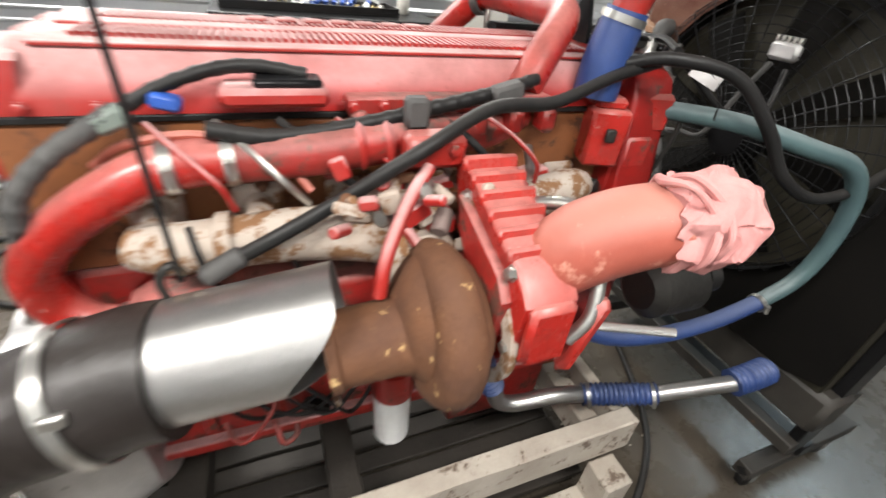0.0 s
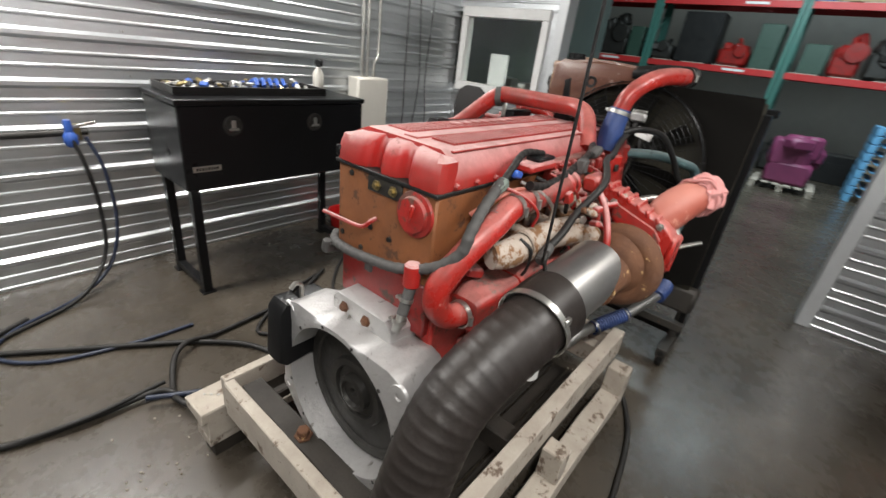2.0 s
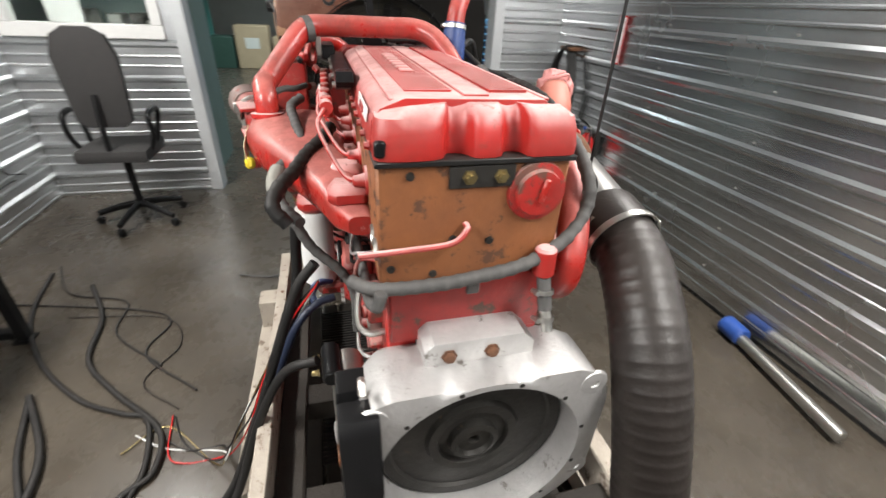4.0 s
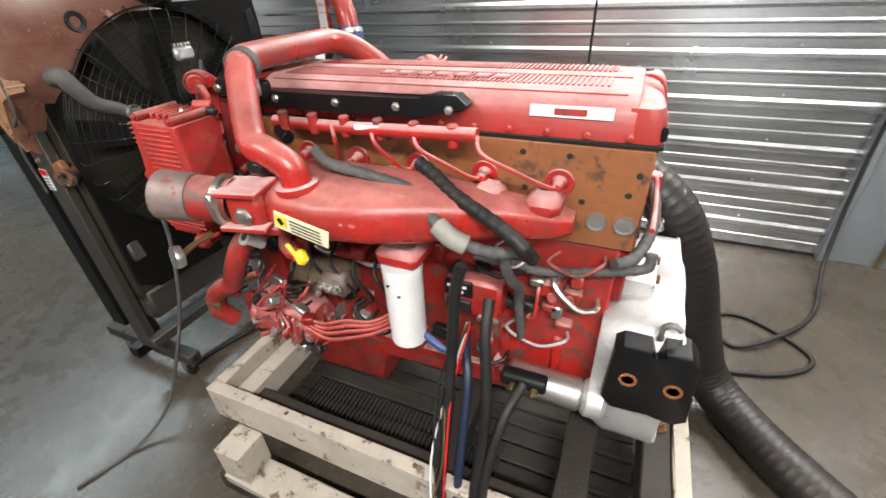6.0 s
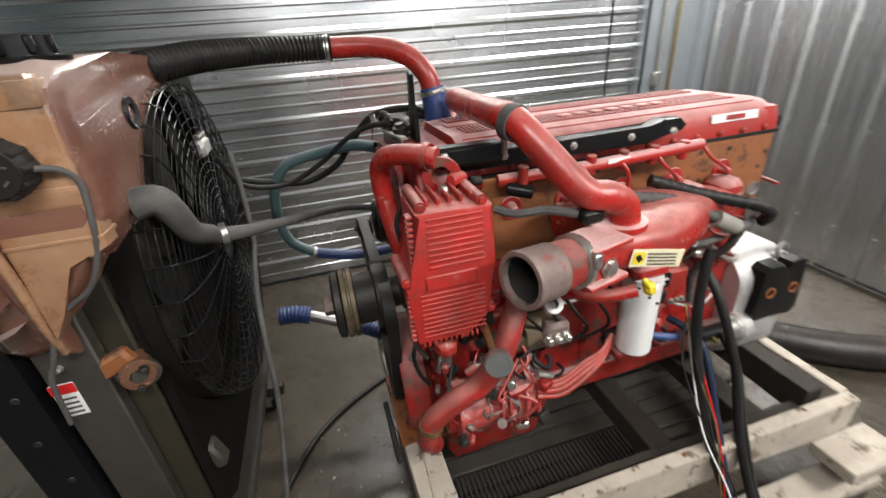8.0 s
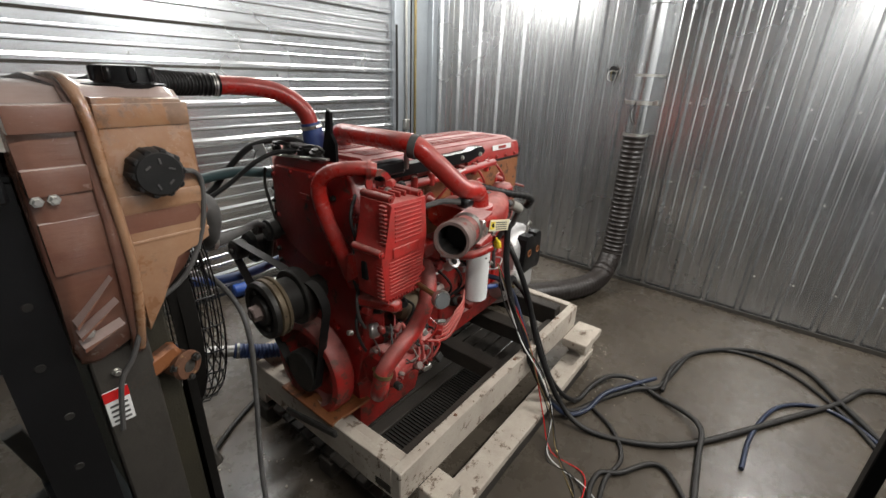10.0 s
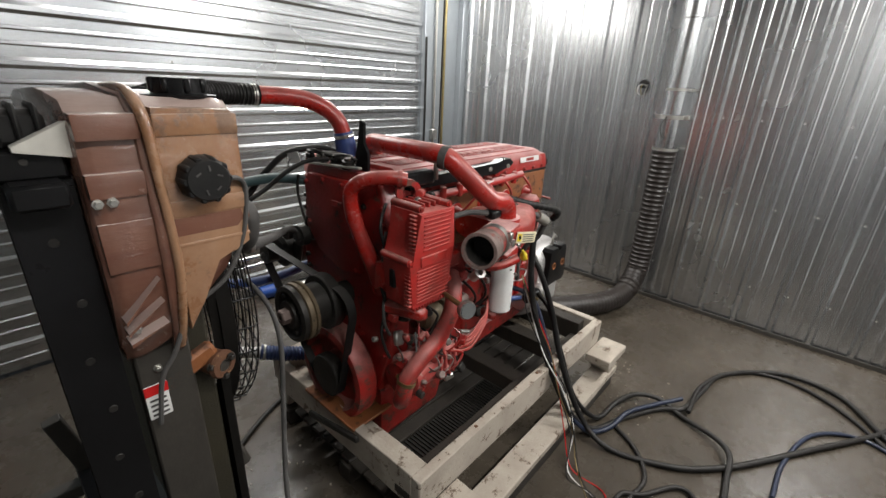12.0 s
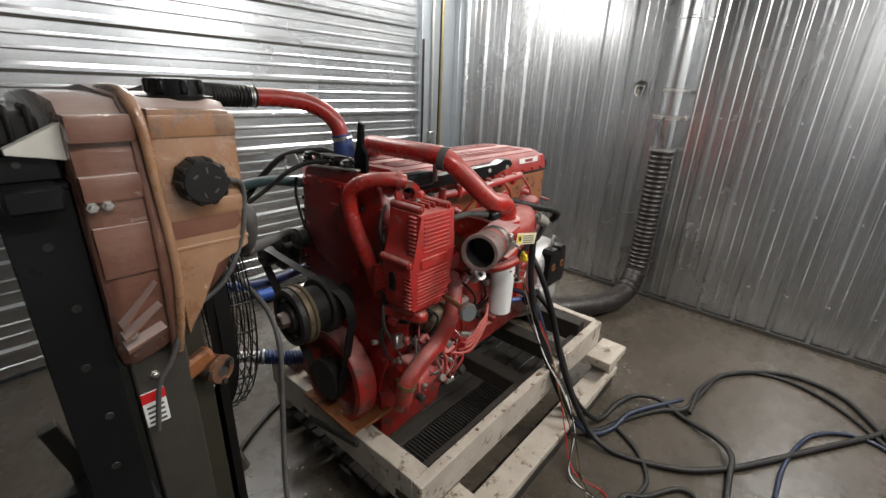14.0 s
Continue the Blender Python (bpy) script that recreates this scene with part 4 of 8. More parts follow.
part("face_panel", box(mesh(), (1.325, 0.494, 1.243), (0.12, 0.006, 0.036), 0.003), RED_FIN, module)
for x, z in ((1.40, 1.10), (1.425, 1.25), (1.30, 1.085), (1.235, 1.14), (1.38, 1.415), (1.25, 1.41)):
    part("lug", lathe(mesh(), (x, 0.36, z), (0, 1, 0), [(0, 0.013), (0.125, 0.012), (0.125, 0.007), (0.131, 0.007)], 12), RED, module)
for k in range(6):
    part("top_rib", box(mesh(), (1.26 + k * 0.025, 0.405, 1.410), (0.008, 0.10, 0.020), 0.003), RED_FIN, module)
bm = prism(mesh(), [(0.30, 1.09), (0.375, 1.14), (0.395, 1.19), (0.36, 1.215), (0.31, 1.20)], "yz", 1.36, 1.42, 0.012)
part("thermostat_lug", bm, RED_CLEAN, engine, "bright red casting lug")
part("lug_plug", box(mesh(), (1.415, 0.405, 1.175), (0.03, 0.03, 0.07), 0.006), BLACK, engine)
bm = tube(mesh(), [(1.12, 0.40, 1.09), (1.165, 0.455, 1.06), (1.205, 0.478, 0.985), (1.262, 0.470, 0.895), (1.340, 0.462, 0.845), (1.398, 0.456, 0.790), (1.412, 0.450, 0.725), (1.395, 0.42, 0.665)], 0.031, 16)
lower = part("oil_return_pipe", bm, RED, engine, "curved red oil return pipe")
ring_clamp((1.402, 0.455, 0.780), (0.2, -0.1, -1), 0.032, 0.014, BRASS, lower)
part("cross_bracket", box(mesh(), (1.36, 0.40, 1.03), (0.05, 0.16, 0.05), 0.014, (0, 0, 20)), RED_CLEAN, engine, "bright red bracket")
bm = lathe(mesh(), (1.262, 0.588, 1.07), (0.35, 1, 0.15), [(-0.006, 0.030), (0.010, 0.033), (0.016, 0.031), (0.016, 0.029)], 24)
gauge = part("pressure_gauge", bm, ZINC, engine, "small round pressure gauge")
part("dial", lathe(mesh(), (1.2675, 0.605, 1.0725), (0.35, 1, 0.15), [(0, 0.028), (0.001, 0.028)], 24), DIAL, gauge, "dial greyed for the reflection in its glass")
part("gauge_stem", tube(mesh(), [(1.26, 0.585, 1.07), (1.26, 0.54, 1.08), (1.25, 0.48, 1.085)], 0.009, 8), BRASS, gauge)
bm = tube(mesh(), [(1.02, 0.40, 1.125), (0.985, 0.47, 1.105), (0.93, 0.51, 1.110), (0.875, 0.54, 1.130)], 0.017, 12)
filler = part("filler_tube", bm, RED_CLEAN, engine, "short red filler tube")
bm = box(mesh(), (0.852, 0.552, 1.138), (0.026, 0.03, 0.038), 0.008, (0, 20, 0))
box(bm, (0.868, 0.560, 1.158), (0.012, 0.012, 0.04), 0.004, (0, 35, 0))
part("yellow_cap", bm, YELLOW, filler, "yellow dipstick handle")
part("open_stub", lathe(mesh(), (1.07, 0.47, 1.085), (0.2, 0.6, 0.6), [(0, 0.018), (0.05, 0.018), (0.05, 0.023), (0.058, 0.023), (0.058, 0.012), (0.03, 0.010)], 16), CAST_ALU, engine, "open grey pipe stub")
bm = lathe(mesh(), (0.93, 0.285, 0.865), (1, 0, 0), [(0, 0.045), (0.02, 0.058), (0.13, 0.06), (0.14, 0.05), (0.22, 0.052), (0.235, 0.035)], 24)
pump = part("fuel_pump", bm, TAN_IRON, engine, "oily tan and grey fuel pump")
part("pump_head", box(mesh(), (0.965, 0.325, 0.875), (0.09, 0.06, 0.09), 0.014), DULL_ALLOY, pump)
for k in range(3):
    part("pump_union", bolt(mesh(), (0.94 + k * 0.03, 0.355, 0.875), (0, 1, 0), 0.012, 0.02), ZINC, pump)
bm = lathe(mesh(), (1.055, 0.335, 0.685), (1, 0, 0), [(0, 0.07), (0.02, 0.084), (0.10, 0.086), (0.11, 0.078), (0.20, 0.08), (0.22, 0.088), (0.25, 0.088), (0.262, 0.06)], 24)
box(bm, (1.14, 0.375, 0.745), (0.14, 0.08, 0.05), 0.014)
for k in range(4):
    box(bm, (1.10 + k * 0.026, 0.42, 0.70), (0.010, 0.02, 0.11), 0.003)
compressor = part("air_compressor", bm, material("paint_flaked_red_alloy", (0.42, 0.06, 0.05), (0.34, 0.05, 0.045), wear=(0.36, 0.30, 0.28), wear_amount=0.45, dust=(0.45, 0.33, 0.30), dust_amount=0.4, rough=0.5, scale=9, bump=0.4), engine, "paint flaked red air compressor")
part("end_cover", lathe(mesh(), (1.317, 0.335, 0.685), (1, 0, 0), [(0, 0.07), (0.02, 0.066), (0.03, 0.03)], 22), RED_DARK, compressor)
for k, dz in enumerate((0.0, 0.016, 0.03, -0.02)):
    part("fuel_line", tube(mesh(), [(1.06, 0.41, 0.735 + dz), (0.98, 0.415, 0.725 + dz * 1.3), (0.90, 0.40, 0.745 + dz * 1.5), (0.82, 0.375, 0.76 + dz), (0.76, 0.34, 0.785 + dz)], 0.0065, 8), RED_CLEAN, engine, "thin red steel fuel line")
bm = lathe(mesh(), (0.692, 0.362, 0.760), (0, 0, 1), [(0, 0.048), (0.006, 0.054), (0.25, 0.056), (0.262, 0.058), (0.276, 0.056)], 32)
filt = part("fuel_filter", bm, WHITE, engine, "white spin-on fuel filter, chipped at the rim")
for k in range(3):
    a = 0.7 + k * 0.55
    part("paint_chip", box(mesh(), (0.692 + 0.0562 * math.cos(a), 0.362 + 0.0562 * math.sin(a), 1.018 - 0.028 * (k % 3)), (0.009, 0.009, 0.006), 0.001, (0, 0, math.degrees(a))), IRON, filt)
part("filter_head", box(mesh(), (0.692, 0.335, 1.065), (0.13, 0.14, 0.06), 0.02), RED_DUSTY, engine, "dusty red filter head")
part("filter_base", box(mesh(), (0.70, 0.33, 0.735), (0.10, 0.09, 0.05), 0.015), RED, engine)
module2 = part("control_module", box(mesh(), (0.515, 0.245, 0.90), (0.17, 0.085, 0.13), 0.012), RED_CLEAN, engine, "red engine control module")
part("black_plate", box(mesh(), (0.555, 0.290, 0.935), (0.085, 0.012, 0.055), 0.004), BLACK, module2, "black plate with worn print")
for k in range(2):
    part("print_bar", box(mesh(), (0.558, 0.2975, 0.945 - k * 0.018), (0.06 - k * 0.02, 0.002, 0.008), 0), WHITE, module2)
part("black_cell", box(mesh(), (0.555, 0.290, 0.872), (0.075, 0.014, 0.045), 0.004), RUBBER, module2)
for k in range(3):
    part("module_bolt", bolt(mesh(), (0.445 + k * 0.022, 0.287, 0.84), (0, 1, 0), 0.009, 0.01), ZINC, module2)
bm = rod(mesh(), (0.395, 0.300, 0.655), (0.175, 0.290, 0.640), 0.050, 24, 0.01)
starter = part("starter_motor", bm, ZINC, engine, "bright starter motor")
part("starter_solenoid", rod(mesh(), (0.40, 0.345, 0.700), (0.27, 0.34, 0.695), 0.028, 16, 0.006), BLACK, starter)
part("starter_nose", rod(mesh(), (0.175, 0.29, 0.64), (0.11, 0.285, 0.636), 0.056, 22, 0.012), CAST_ALU, starter)
for x in (0.30, 0.36):
    part("terminal", bolt(mesh(), (x, 0.375, 0.70), (0, 1, 0), 0.008, 0.02), BRASS, starter)
bm = prism(mesh(), [(0.128, 0.700), (0.120, 0.880), (0.100, 0.898), (0.035, 0.898), (0.022, 0.870), (0.018, 0.870), (0.005, 0.902), (-0.050, 0.905), (-0.072, 0.88), (-0.088, 0.690), (-0.06, 0.665), (0.0, 0.672), (0.018, 0.70), (0.03, 0.672), (0.10, 0.668)], "xz", 0.24, 0.325, 0.01)
mount = part("engine_mount", bm, BLACK, engine, "black cast engine mount with two holes")
for x in (0.073, -0.033):
    part("bolt_hole", lathe(mesh(), (x, 0.3255, 0.79), (0, 1, 0), [(0, 0.023), (0.003, 0.022), (0.003, 0.016), (0.0, 0.015)], 18), RUSTY_HEAD, mount, "rusty hole through the mount")
part("mount_eye", tube(mesh(), [(0.02, 0.27, 0.90), (0.02, 0.27, 0.94), (0.0, 0.27, 0.955), (-0.02, 0.27, 0.94)], 0.008, 8), ZINC, mount)
rail = part("fuel_rail", tube(mesh(), [(1.12, 0.262, 1.365), (0.90, 0.285, 1.372), (0.70, 0.295, 1.380), (0.50, 0.290, 1.385)], 0.0165, 14), RED_DUSTY, engine, "dusty red fuel rail")
for x in (0.56, 0.66, 0.76, 0.86, 0.96, 1.06):
    part("rail_union", rod(mesh(), (x, 0.287, 1.350), (x, 0.290, 1.404), 0.014, 10, 0.003), RED, rail)
part("rail_label", box(mesh(), (0.785, 0.306, 1.383), (0.07, 0.004, 0.014), 0.001), WHITE, rail, "white part label")
part("rail_sensor", rod(mesh(), (1.10, 0.275, 1.345), (1.04, 0.31, 1.335), 0.018, 14, 0.004), BLACK, rail, "black rail pressure sensor")
for x0, x1 in ((0.50, 0.317), (0.66, 0.505), (0.78, 0.695), (0.90, 0.885)):
    part("injector_line", tube(mesh(), [(x0, 0.295, 1.385), (x0 - 0.02, 0.315, 1.35), ((x0 + x1) / 2, 0.295, 1.31), (x1 + 0.02, 0.262, 1.268), (x1, 0.235, 1.262)], 0.0055, 8), RED_DUSTY, rail, "thin red injector line")

# --- wiring looms on the intake side and round the rear
def loom(pts, r, label="grey braided wiring loom", mat=LOOM, name="wiring_loom"):
    return part(name, tube(mesh(), pts, r, 10, 6, 0.03, r * 0.06), mat, engine, label)


loom([(0.90, 0.37, 1.335), (0.845, 0.40, 1.320), (0.74, 0.385, 1.295), (0.63, 0.37, 1.262), (0.56, 0.42, 1.225), (0.508, 0.437, 1.197), (0.43, 0.42, 1.165), (0.35, 0.375, 1.150)], 0.014)
loom([(0.655, 0.285, 1.30), (0.609, 0.305, 1.285), (0.54, 0.35, 1.262), (0.458, 0.385, 1.240), (0.385, 0.42, 1.222), (0.345, 0.43, 1.195), (0.33, 0.40, 1.155)], 0.017, "thick black wiring loom", RUBBER)
part("loom_tape", tube(mesh(), [(0.545, 0.428, 1.216), (0.508, 0.438, 1.196), (0.475, 0.433, 1.180)], 0.024, 10), material("yellowed_tape", (0.27, 0.26, 0.225), (0.20, 0.19, 0.165), rough=0.6, scale=15), engine, "yellowed tape wrapping on the loom")
loom([(0.52, 0.25, 1.03), (0.43, 0.24, 1.02), (0.334, 0.235, 1.010), (0.22, 0.235, 1.035), (0.13, 0.235, 1.062), (0.085, 0.225, 1.075), (0.082, 0.215, 1.11)], 0.013)
loom([(0.40, 0.40, 1.15), (0.39, 0.36, 1.06), (0.38, 0.29, 0.98), (0.385, 0.26, 0.90), (0.37, 0.26, 0.78)], 0.013)
loom([(0.16, 0.27, 1.095), (0.115, 0.22, 1.098), (0.085, 0.10, 1.115), (0.082, 0.0, 1.128), (0.09, -0.10, 1.142), (0.115, -0.20, 1.18), (0.145, -0.255, 1.235), (0.165, -0.262, 1.29), (0.22, -0.255, 1.345), (0.305, -0.242, 1.395)], 0.0145)
part("loom_clip", box(mesh(), (0.085, 0.02, 1.108), (0.012, 0.03, 0.05), 0.004), LOOM, engine)
for k in range(9):
    rr = random.Random(k + 5)
    x, z = 0.20 + 0.18 * rr.random(), 0.80 + 0.2 * rr.random()
    part("sensor_bracket", box(mesh(), (x, 0.215, z), (0.03 + 0.03 * rr.random(), 0.04, 0.02 + 0.03 * rr.random()), 0.006), (RED_DUSTY, ZINC, RED)[k % 3], engine)
for k in range(10):
    rr = random.Random(k + 50)
    x, z = 0.62 + 0.55 * rr.random(), 0.93 + 0.16 * rr.random()
    part("casting_boss", box(mesh(), (x, 0.225 + 0.05 * rr.random(), z), (0.04 + 0.05 * rr.random(), 0.08, 0.03 + 0.04 * rr.random()), 0.010), RED_DARK, engine)
# the crowd of unions, lines and brackets on both flanks of the block
rr = random.Random(17)
for k in range(46):
    x, z = rr.uniform(0.17, 1.20), rr.uniform(0.60, 1.08)
    if 0.6 < x < 0.8 and z > 0.74:
        continue
    mat = rr.choice((RED, RED_DARK, IRON, IRON, ZINC, RED_DUSTY, RUBBER, CAST_ALU))
    if k % 3 == 0:
        part("pipe_union", rod(mesh(), (x, 0.20, z), (x + rr.uniform(-0.02, 0.02), 0.20 + rr.uniform(0.03, 0.07), z + rr.uniform(-0.02, 0.02)), rr.uniform(0.010, 0.022), 12, 0.004), mat, engine)
    elif k % 3 == 1:
        part("small_bracket", box(mesh(), (x, 0.215, z), (rr.uniform(0.03, 0.09), rr.uniform(0.03, 0.07), rr.uniform(0.015, 0.05)), 0.006, (rr.uniform(-20, 20), rr.uniform(-30, 30), rr.uniform(-15, 15))), mat, engine)
    else:
        x2, z2 = x + rr.uniform(-0.18, 0.18), z + rr.uniform(-0.12, 0.12)
        part("small_line", tube(mesh(), [(x, 0.20, z), (x + 0.02, 0.245, z - 0.01), ((x + x2) / 2, 0.26, (z + z2) / 2 - 0.03), (x2, 0.24, z2), (x2, 0.20, z2)], rr.uniform(0.004, 0.009), 8), mat, engine)
for k in range(40):
    x, z = rr.uniform(0.17, 1.22), rr.uniform(0.60, 1.30)
    mat = rr.choice((RED, RED_DUSTY, IRON, RED_DARK, ZINC, RED, MANIFOLD))
    if k % 3 == 0:
        part("pipe_union", rod(mesh(), (x, -0.18, z), (x + rr.uniform(-0.02, 0.02), -0.19 - rr.uniform(0.02, 0.06), z + rr.uniform(-0.02, 0.02)), rr.uniform(0.010, 0.022), 12, 0.004), mat, engine)
    elif k % 3 == 1:
        part("small_bracket", box(mesh(), (x, -0.205, z), (rr.uniform(0.03, 0.08), rr.uniform(0.03, 0.07), rr.uniform(0.015, 0.05)), 0.006, (rr.uniform(-20, 20), rr.uniform(-30, 30), rr.uniform(-15, 15))), mat, engine)
    else:
        x2, z2 = x + rr.uniform(-0.15, 0.15), z + rr.uniform(-0.10, 0.10)
        part("small_line", tube(mesh(), [(x, -0.19, z), (x + 0.02, -0.24, z - 0.01), ((x + x2) / 2, -0.265, (z + z2) / 2 - 0.02), (x2, -0.24, z2), (x2, -0.19, z2)], rr.uniform(0.004, 0.008), 8), mat, engine)
for k in range(16):
    y, z = rr.uniform(-0.22, 0.30), rr.uniform(0.78, 1.40)
    part("case_bolt", bolt(mesh(), (1.335, y * 0.9, z), (1, 0, 0), 0.009, 0.012), rr.choice((RED_DARK, IRON)), gear_case)
for k in range(5):
    rr = random.Random(k + 80)
    x = 0.76 + 0.08 * k
    part("sensor_wire", tube(mesh(), [(x, 0.25, 0.98), (x - 0.03, 0.33, 0.92 + 0.04 * rr.random()), (x - 0.06 - 0.04 * rr.random(), 0.32, 0.84), (x - 0.02, 0.27, 0.76)], 0.006, 6), RUBBER, engine, "thin black sensor wire")

# --- exhaust side
pts = [(0.46, -0.256, 1.323), (0.349, -0.262, 1.318), (0.27, -0.265, 1.285), (0.175, -0.245, 1.215), (0.118, -0.222, 1.135), (0.120, -0.218, 1.068), (0.165, -0.226, 1.020), (0.225, -0.236, 1.010)]
egr = part("recirculation_pipe", tube(mesh(), pts, 0.036, 18, 6), RED_CLEAN, engine, "chipped bright red recirculation pipe")
part("bare_patch", lathe(mesh(), (0.315, -0.262, 1.306), (-0.8, 0, -0.35), [(0, 0.0366), (0.04, 0.0366)], 18, False), ZINC, egr, "bare scraped metal patch")
for at in ((0.352, -0.262, 1.318), (0.432, -0.257, 1.323)):
    ring_clamp(at, (1, 0.05, 0.05), 0.038, 0.018, ZINC, egr, "zinc band clamp")
ring_clamp((0.215, -0.235, 1.010), (1, -0.1, 0), 0.039, 0.016, ZINC, egr)
part("upper_gas_pipe", tube(mesh(), [(0.44, -0.256, 1.323), (0.55, -0.275, 1.335), (0.66, -0.27, 1.345), (0.78, -0.235, 1.345), (0.90, -0.19, 1.33), (0.985, -0.165, 1.36)], 0.037, 16), RED, engine, "red gas pipe along the head")
for x in (0.62, 0.665):
    part("pipe_bead", lathe(mesh(), (x, -0.272, 1.343), (1, 0.02, 0.08), [(0, 0.038), (0.008, 0.044), (0.016, 0.038)], 18, False), RED_DUSTY, engine)
bm = loft(mesh(), [(0.225, -0.285, -0.185, 0.96, 1.06), (0.27, -0.305, -0.18, 0.965, 1.085), (0.40, -0.312, -0.19, 0.975, 1.095), (0.70, -0.315, -0.19, 0.99, 1.11), (0.76, -0.30, -0.2, 1.0, 1.10)], 20, 5)
cooler = part("gas_cooler", bm, RED, engine, "red exhaust gas cooler body")
for x in (0.40, 0.55):
    part("cooler_band", loft(mesh(), [(x, -0.318, -0.185, 0.972, 1.101), (x + 0.02, -0.318, -0.185, 0.973, 1.102)], 20, 5), RED_CLEAN, cooler)
part("cooler_label", box(mesh(), (0.325, -0.3125, 1.045), (0.06, 0.003, 0.035), 0.001, (-4, 0, 0)), WHITE, cooler, "white bar label")
part("label_bars", box(mesh(), (0.312, -0.3145, 1.045), (0.02, 0.002, 0.02), 0, (-4, 0, 0)), LOOM, cooler)
bm = tube(mesh(), [(0.275, -0.265, 1.190), (0.33, -0.285, 1.190), (0.42, -0.29, 1.195), (0.52, -0.305, 1.205), (0.60, -0.32, 1.205), (0.70, -0.335, 1.19)], [0.036, 0.043, 0.043, 0.046, 0.048, 0.05], 16, 6)
manifold = part("exhaust_manifold", bm, MANIFOLD, engine, "heat bleached cast iron exhaust manifold")
for k in range(6):
    x = 0.30 + k * 0.16
    part("manifold_runner", rod(mesh(), (x, -0.175, 1.215), (x, -0.275, 1.200), 0.026, 12), MANIFOLD, manifold)
    part("port_flange", box(mesh(), (x, -0.192, 1.215), (0.085, 0.02, 0.07), 0.01), MANIFOLD, manifold)
part("front_section", tube(mesh(), [(0.86, -0.30, 1.215), (0.98, -0.285, 1.215), (1.08, -0.265, 1.22), (1.13, -0.24, 1.21)], [0.045, 0.044, 0.042, 0.036], 14), MANIFOLD, manifold)
for x in (0.395, 0.565):
    part("manifold_sleeve", lathe(mesh(), (x, -0.291, 1.197), (1, -0.08, 0.05), [(0, 0.044), (0.004, 0.050), (0.024, 0.050), (0.028, 0.044)], 16, False), MANIFOLD, manifold)
for k in range(8):
    part("manifold_stud", bolt(mesh(), (0.29 + k * 0.09, -0.205, 1.255 - 0.07 * (k % 2)), (0, -1, 0), 0.009, 0.02), RUST, manifold)
part("turbo_foot", box(mesh(), (0.70, -0.37, 1.185), (0.12, 0.10, 0.10), 0.02), MANIFOLD, manifold)
tilt = Vector((1, 0.06, 0.02))
tc = Vector((0.665, -0.488, 1.130))
bm = lathe(mesh(), tc, tilt, [(-0.03, 0.058), (-0.01, 0.085), (0.01, 0.108), (0.045, 0.118), (0.075, 0.112), (0.095, 0.09), (0.11, 0.07)], 32)
turbo = part("turbine_housing", bm, RUST, engine, "flaking rusty turbocharger turbine housing")
bm = tube(mesh(), [tc + Vector((0.04, 0.10 * math.cos(a), 0.10 * math.sin(a))) for a in [k * 0.55 for k in range(11)]], [0.030 + 0.0018 * k for k in range(11)], 12, 4)
part("scroll", bm, RUST, turbo, "rusty scroll")
part("turbine_outlet", lathe(mesh(), tc + Vector((-0.015, 0, -0.015)), (-1, 0.05, -0.10), [(0, 0.068), (0.02, 0.062), (0.10, 0.060), (0.105, 0.066), (0.12, 0.066), (0.12, 0.05)], 24), RUST, turbo)
part("band_clamp", lathe(mesh(), tc + tilt * 0.098, tilt, [(0, 0.102), (0.003, 0.121), (0.016, 0.121), (0.019, 0.102)], 32, False), MANIFOLD, turbo, "pale band clamp")
bm = lathe(mesh(), tc + tilt * 0.115, tilt, [(0, 0.06), (0.01, 0.085), (0.05, 0.085), (0.07, 0.10), (0.12, 0.104), (0.16, 0.09), (0.19, 0.055), (0.24, 0.052)], 28)
part("compressor_housing", bm, RED_DARK, turbo, "dark red compressor housing")
bm = mesh()
prism(bm, [(-0.335, 1.325), (-0.345, 1.345), (-0.40, 1.335), (-0.57, 1.275), (-0.605, 1.235), (-0.595, 1.13), (-0.56, 1.09), (-0.51, 1.12), (-0.44, 1.20), (-0.36, 1.25)], "yz", 0.775, 0.865, 0.012)
actuator = part("turbo_actuator", bm, RED_CLEAN, engine, "glossy red ribbed turbo actuator")
for k in range(6):
    y = -0.375 - k * 0.034
    part("actuator_rib", box(mesh(), (0.82, y, 1.342 - k * 0.0125), (0.098, 0.013, 0.026), 0.005, (-20, 0, 0)), RED_CLEAN, actuator)
part("side_boss", prism(mesh(), [(-0.40, 1.305), (-0.55, 1.255), (-0.575, 1.225), (-0.565, 1.15), (-0.535, 1.14), (-0.47, 1.205), (-0.41, 1.25)], "yz", 0.757, 0.776, 0.006), RED, actuator, "raised casting face")
part("end_cap", box(mesh(), (0.82, -0.607, 1.185), (0.075, 0.022, 0.105), 0.008), RED_CLEAN, actuator)
rr = random.Random(29)
for k in range(34):
    x, y, z = rr.uniform(0.58, 0.80), rr.uniform(-0.43, -0.31), rr.uniform(1.225, 1.325)
    mat = rr.choice((MANIFOLD, RED_DUSTY, ZINC, RED_DUSTY, DULL_ALLOY, RUST))
    if k % 2:
        part("pipe_union", rod(mesh(), (x, y, z), (x + rr.uniform(-0.03, 0.03), y - 0.03, z + rr.uniform(-0.03, 0.03)), rr.uniform(0.007, 0.016), 10, 0.003), mat, engine)
    else:
        part("small_bracket", box(mesh(), (x, y, z), (rr.uniform(0.02, 0.06), rr.uniform(0.012, 0.03), rr.uniform(0.012, 0.04)), 0.004, (rr.uniform(-30, 30), rr.uniform(-30, 30), rr.uniform(-30, 30))), mat, engine)
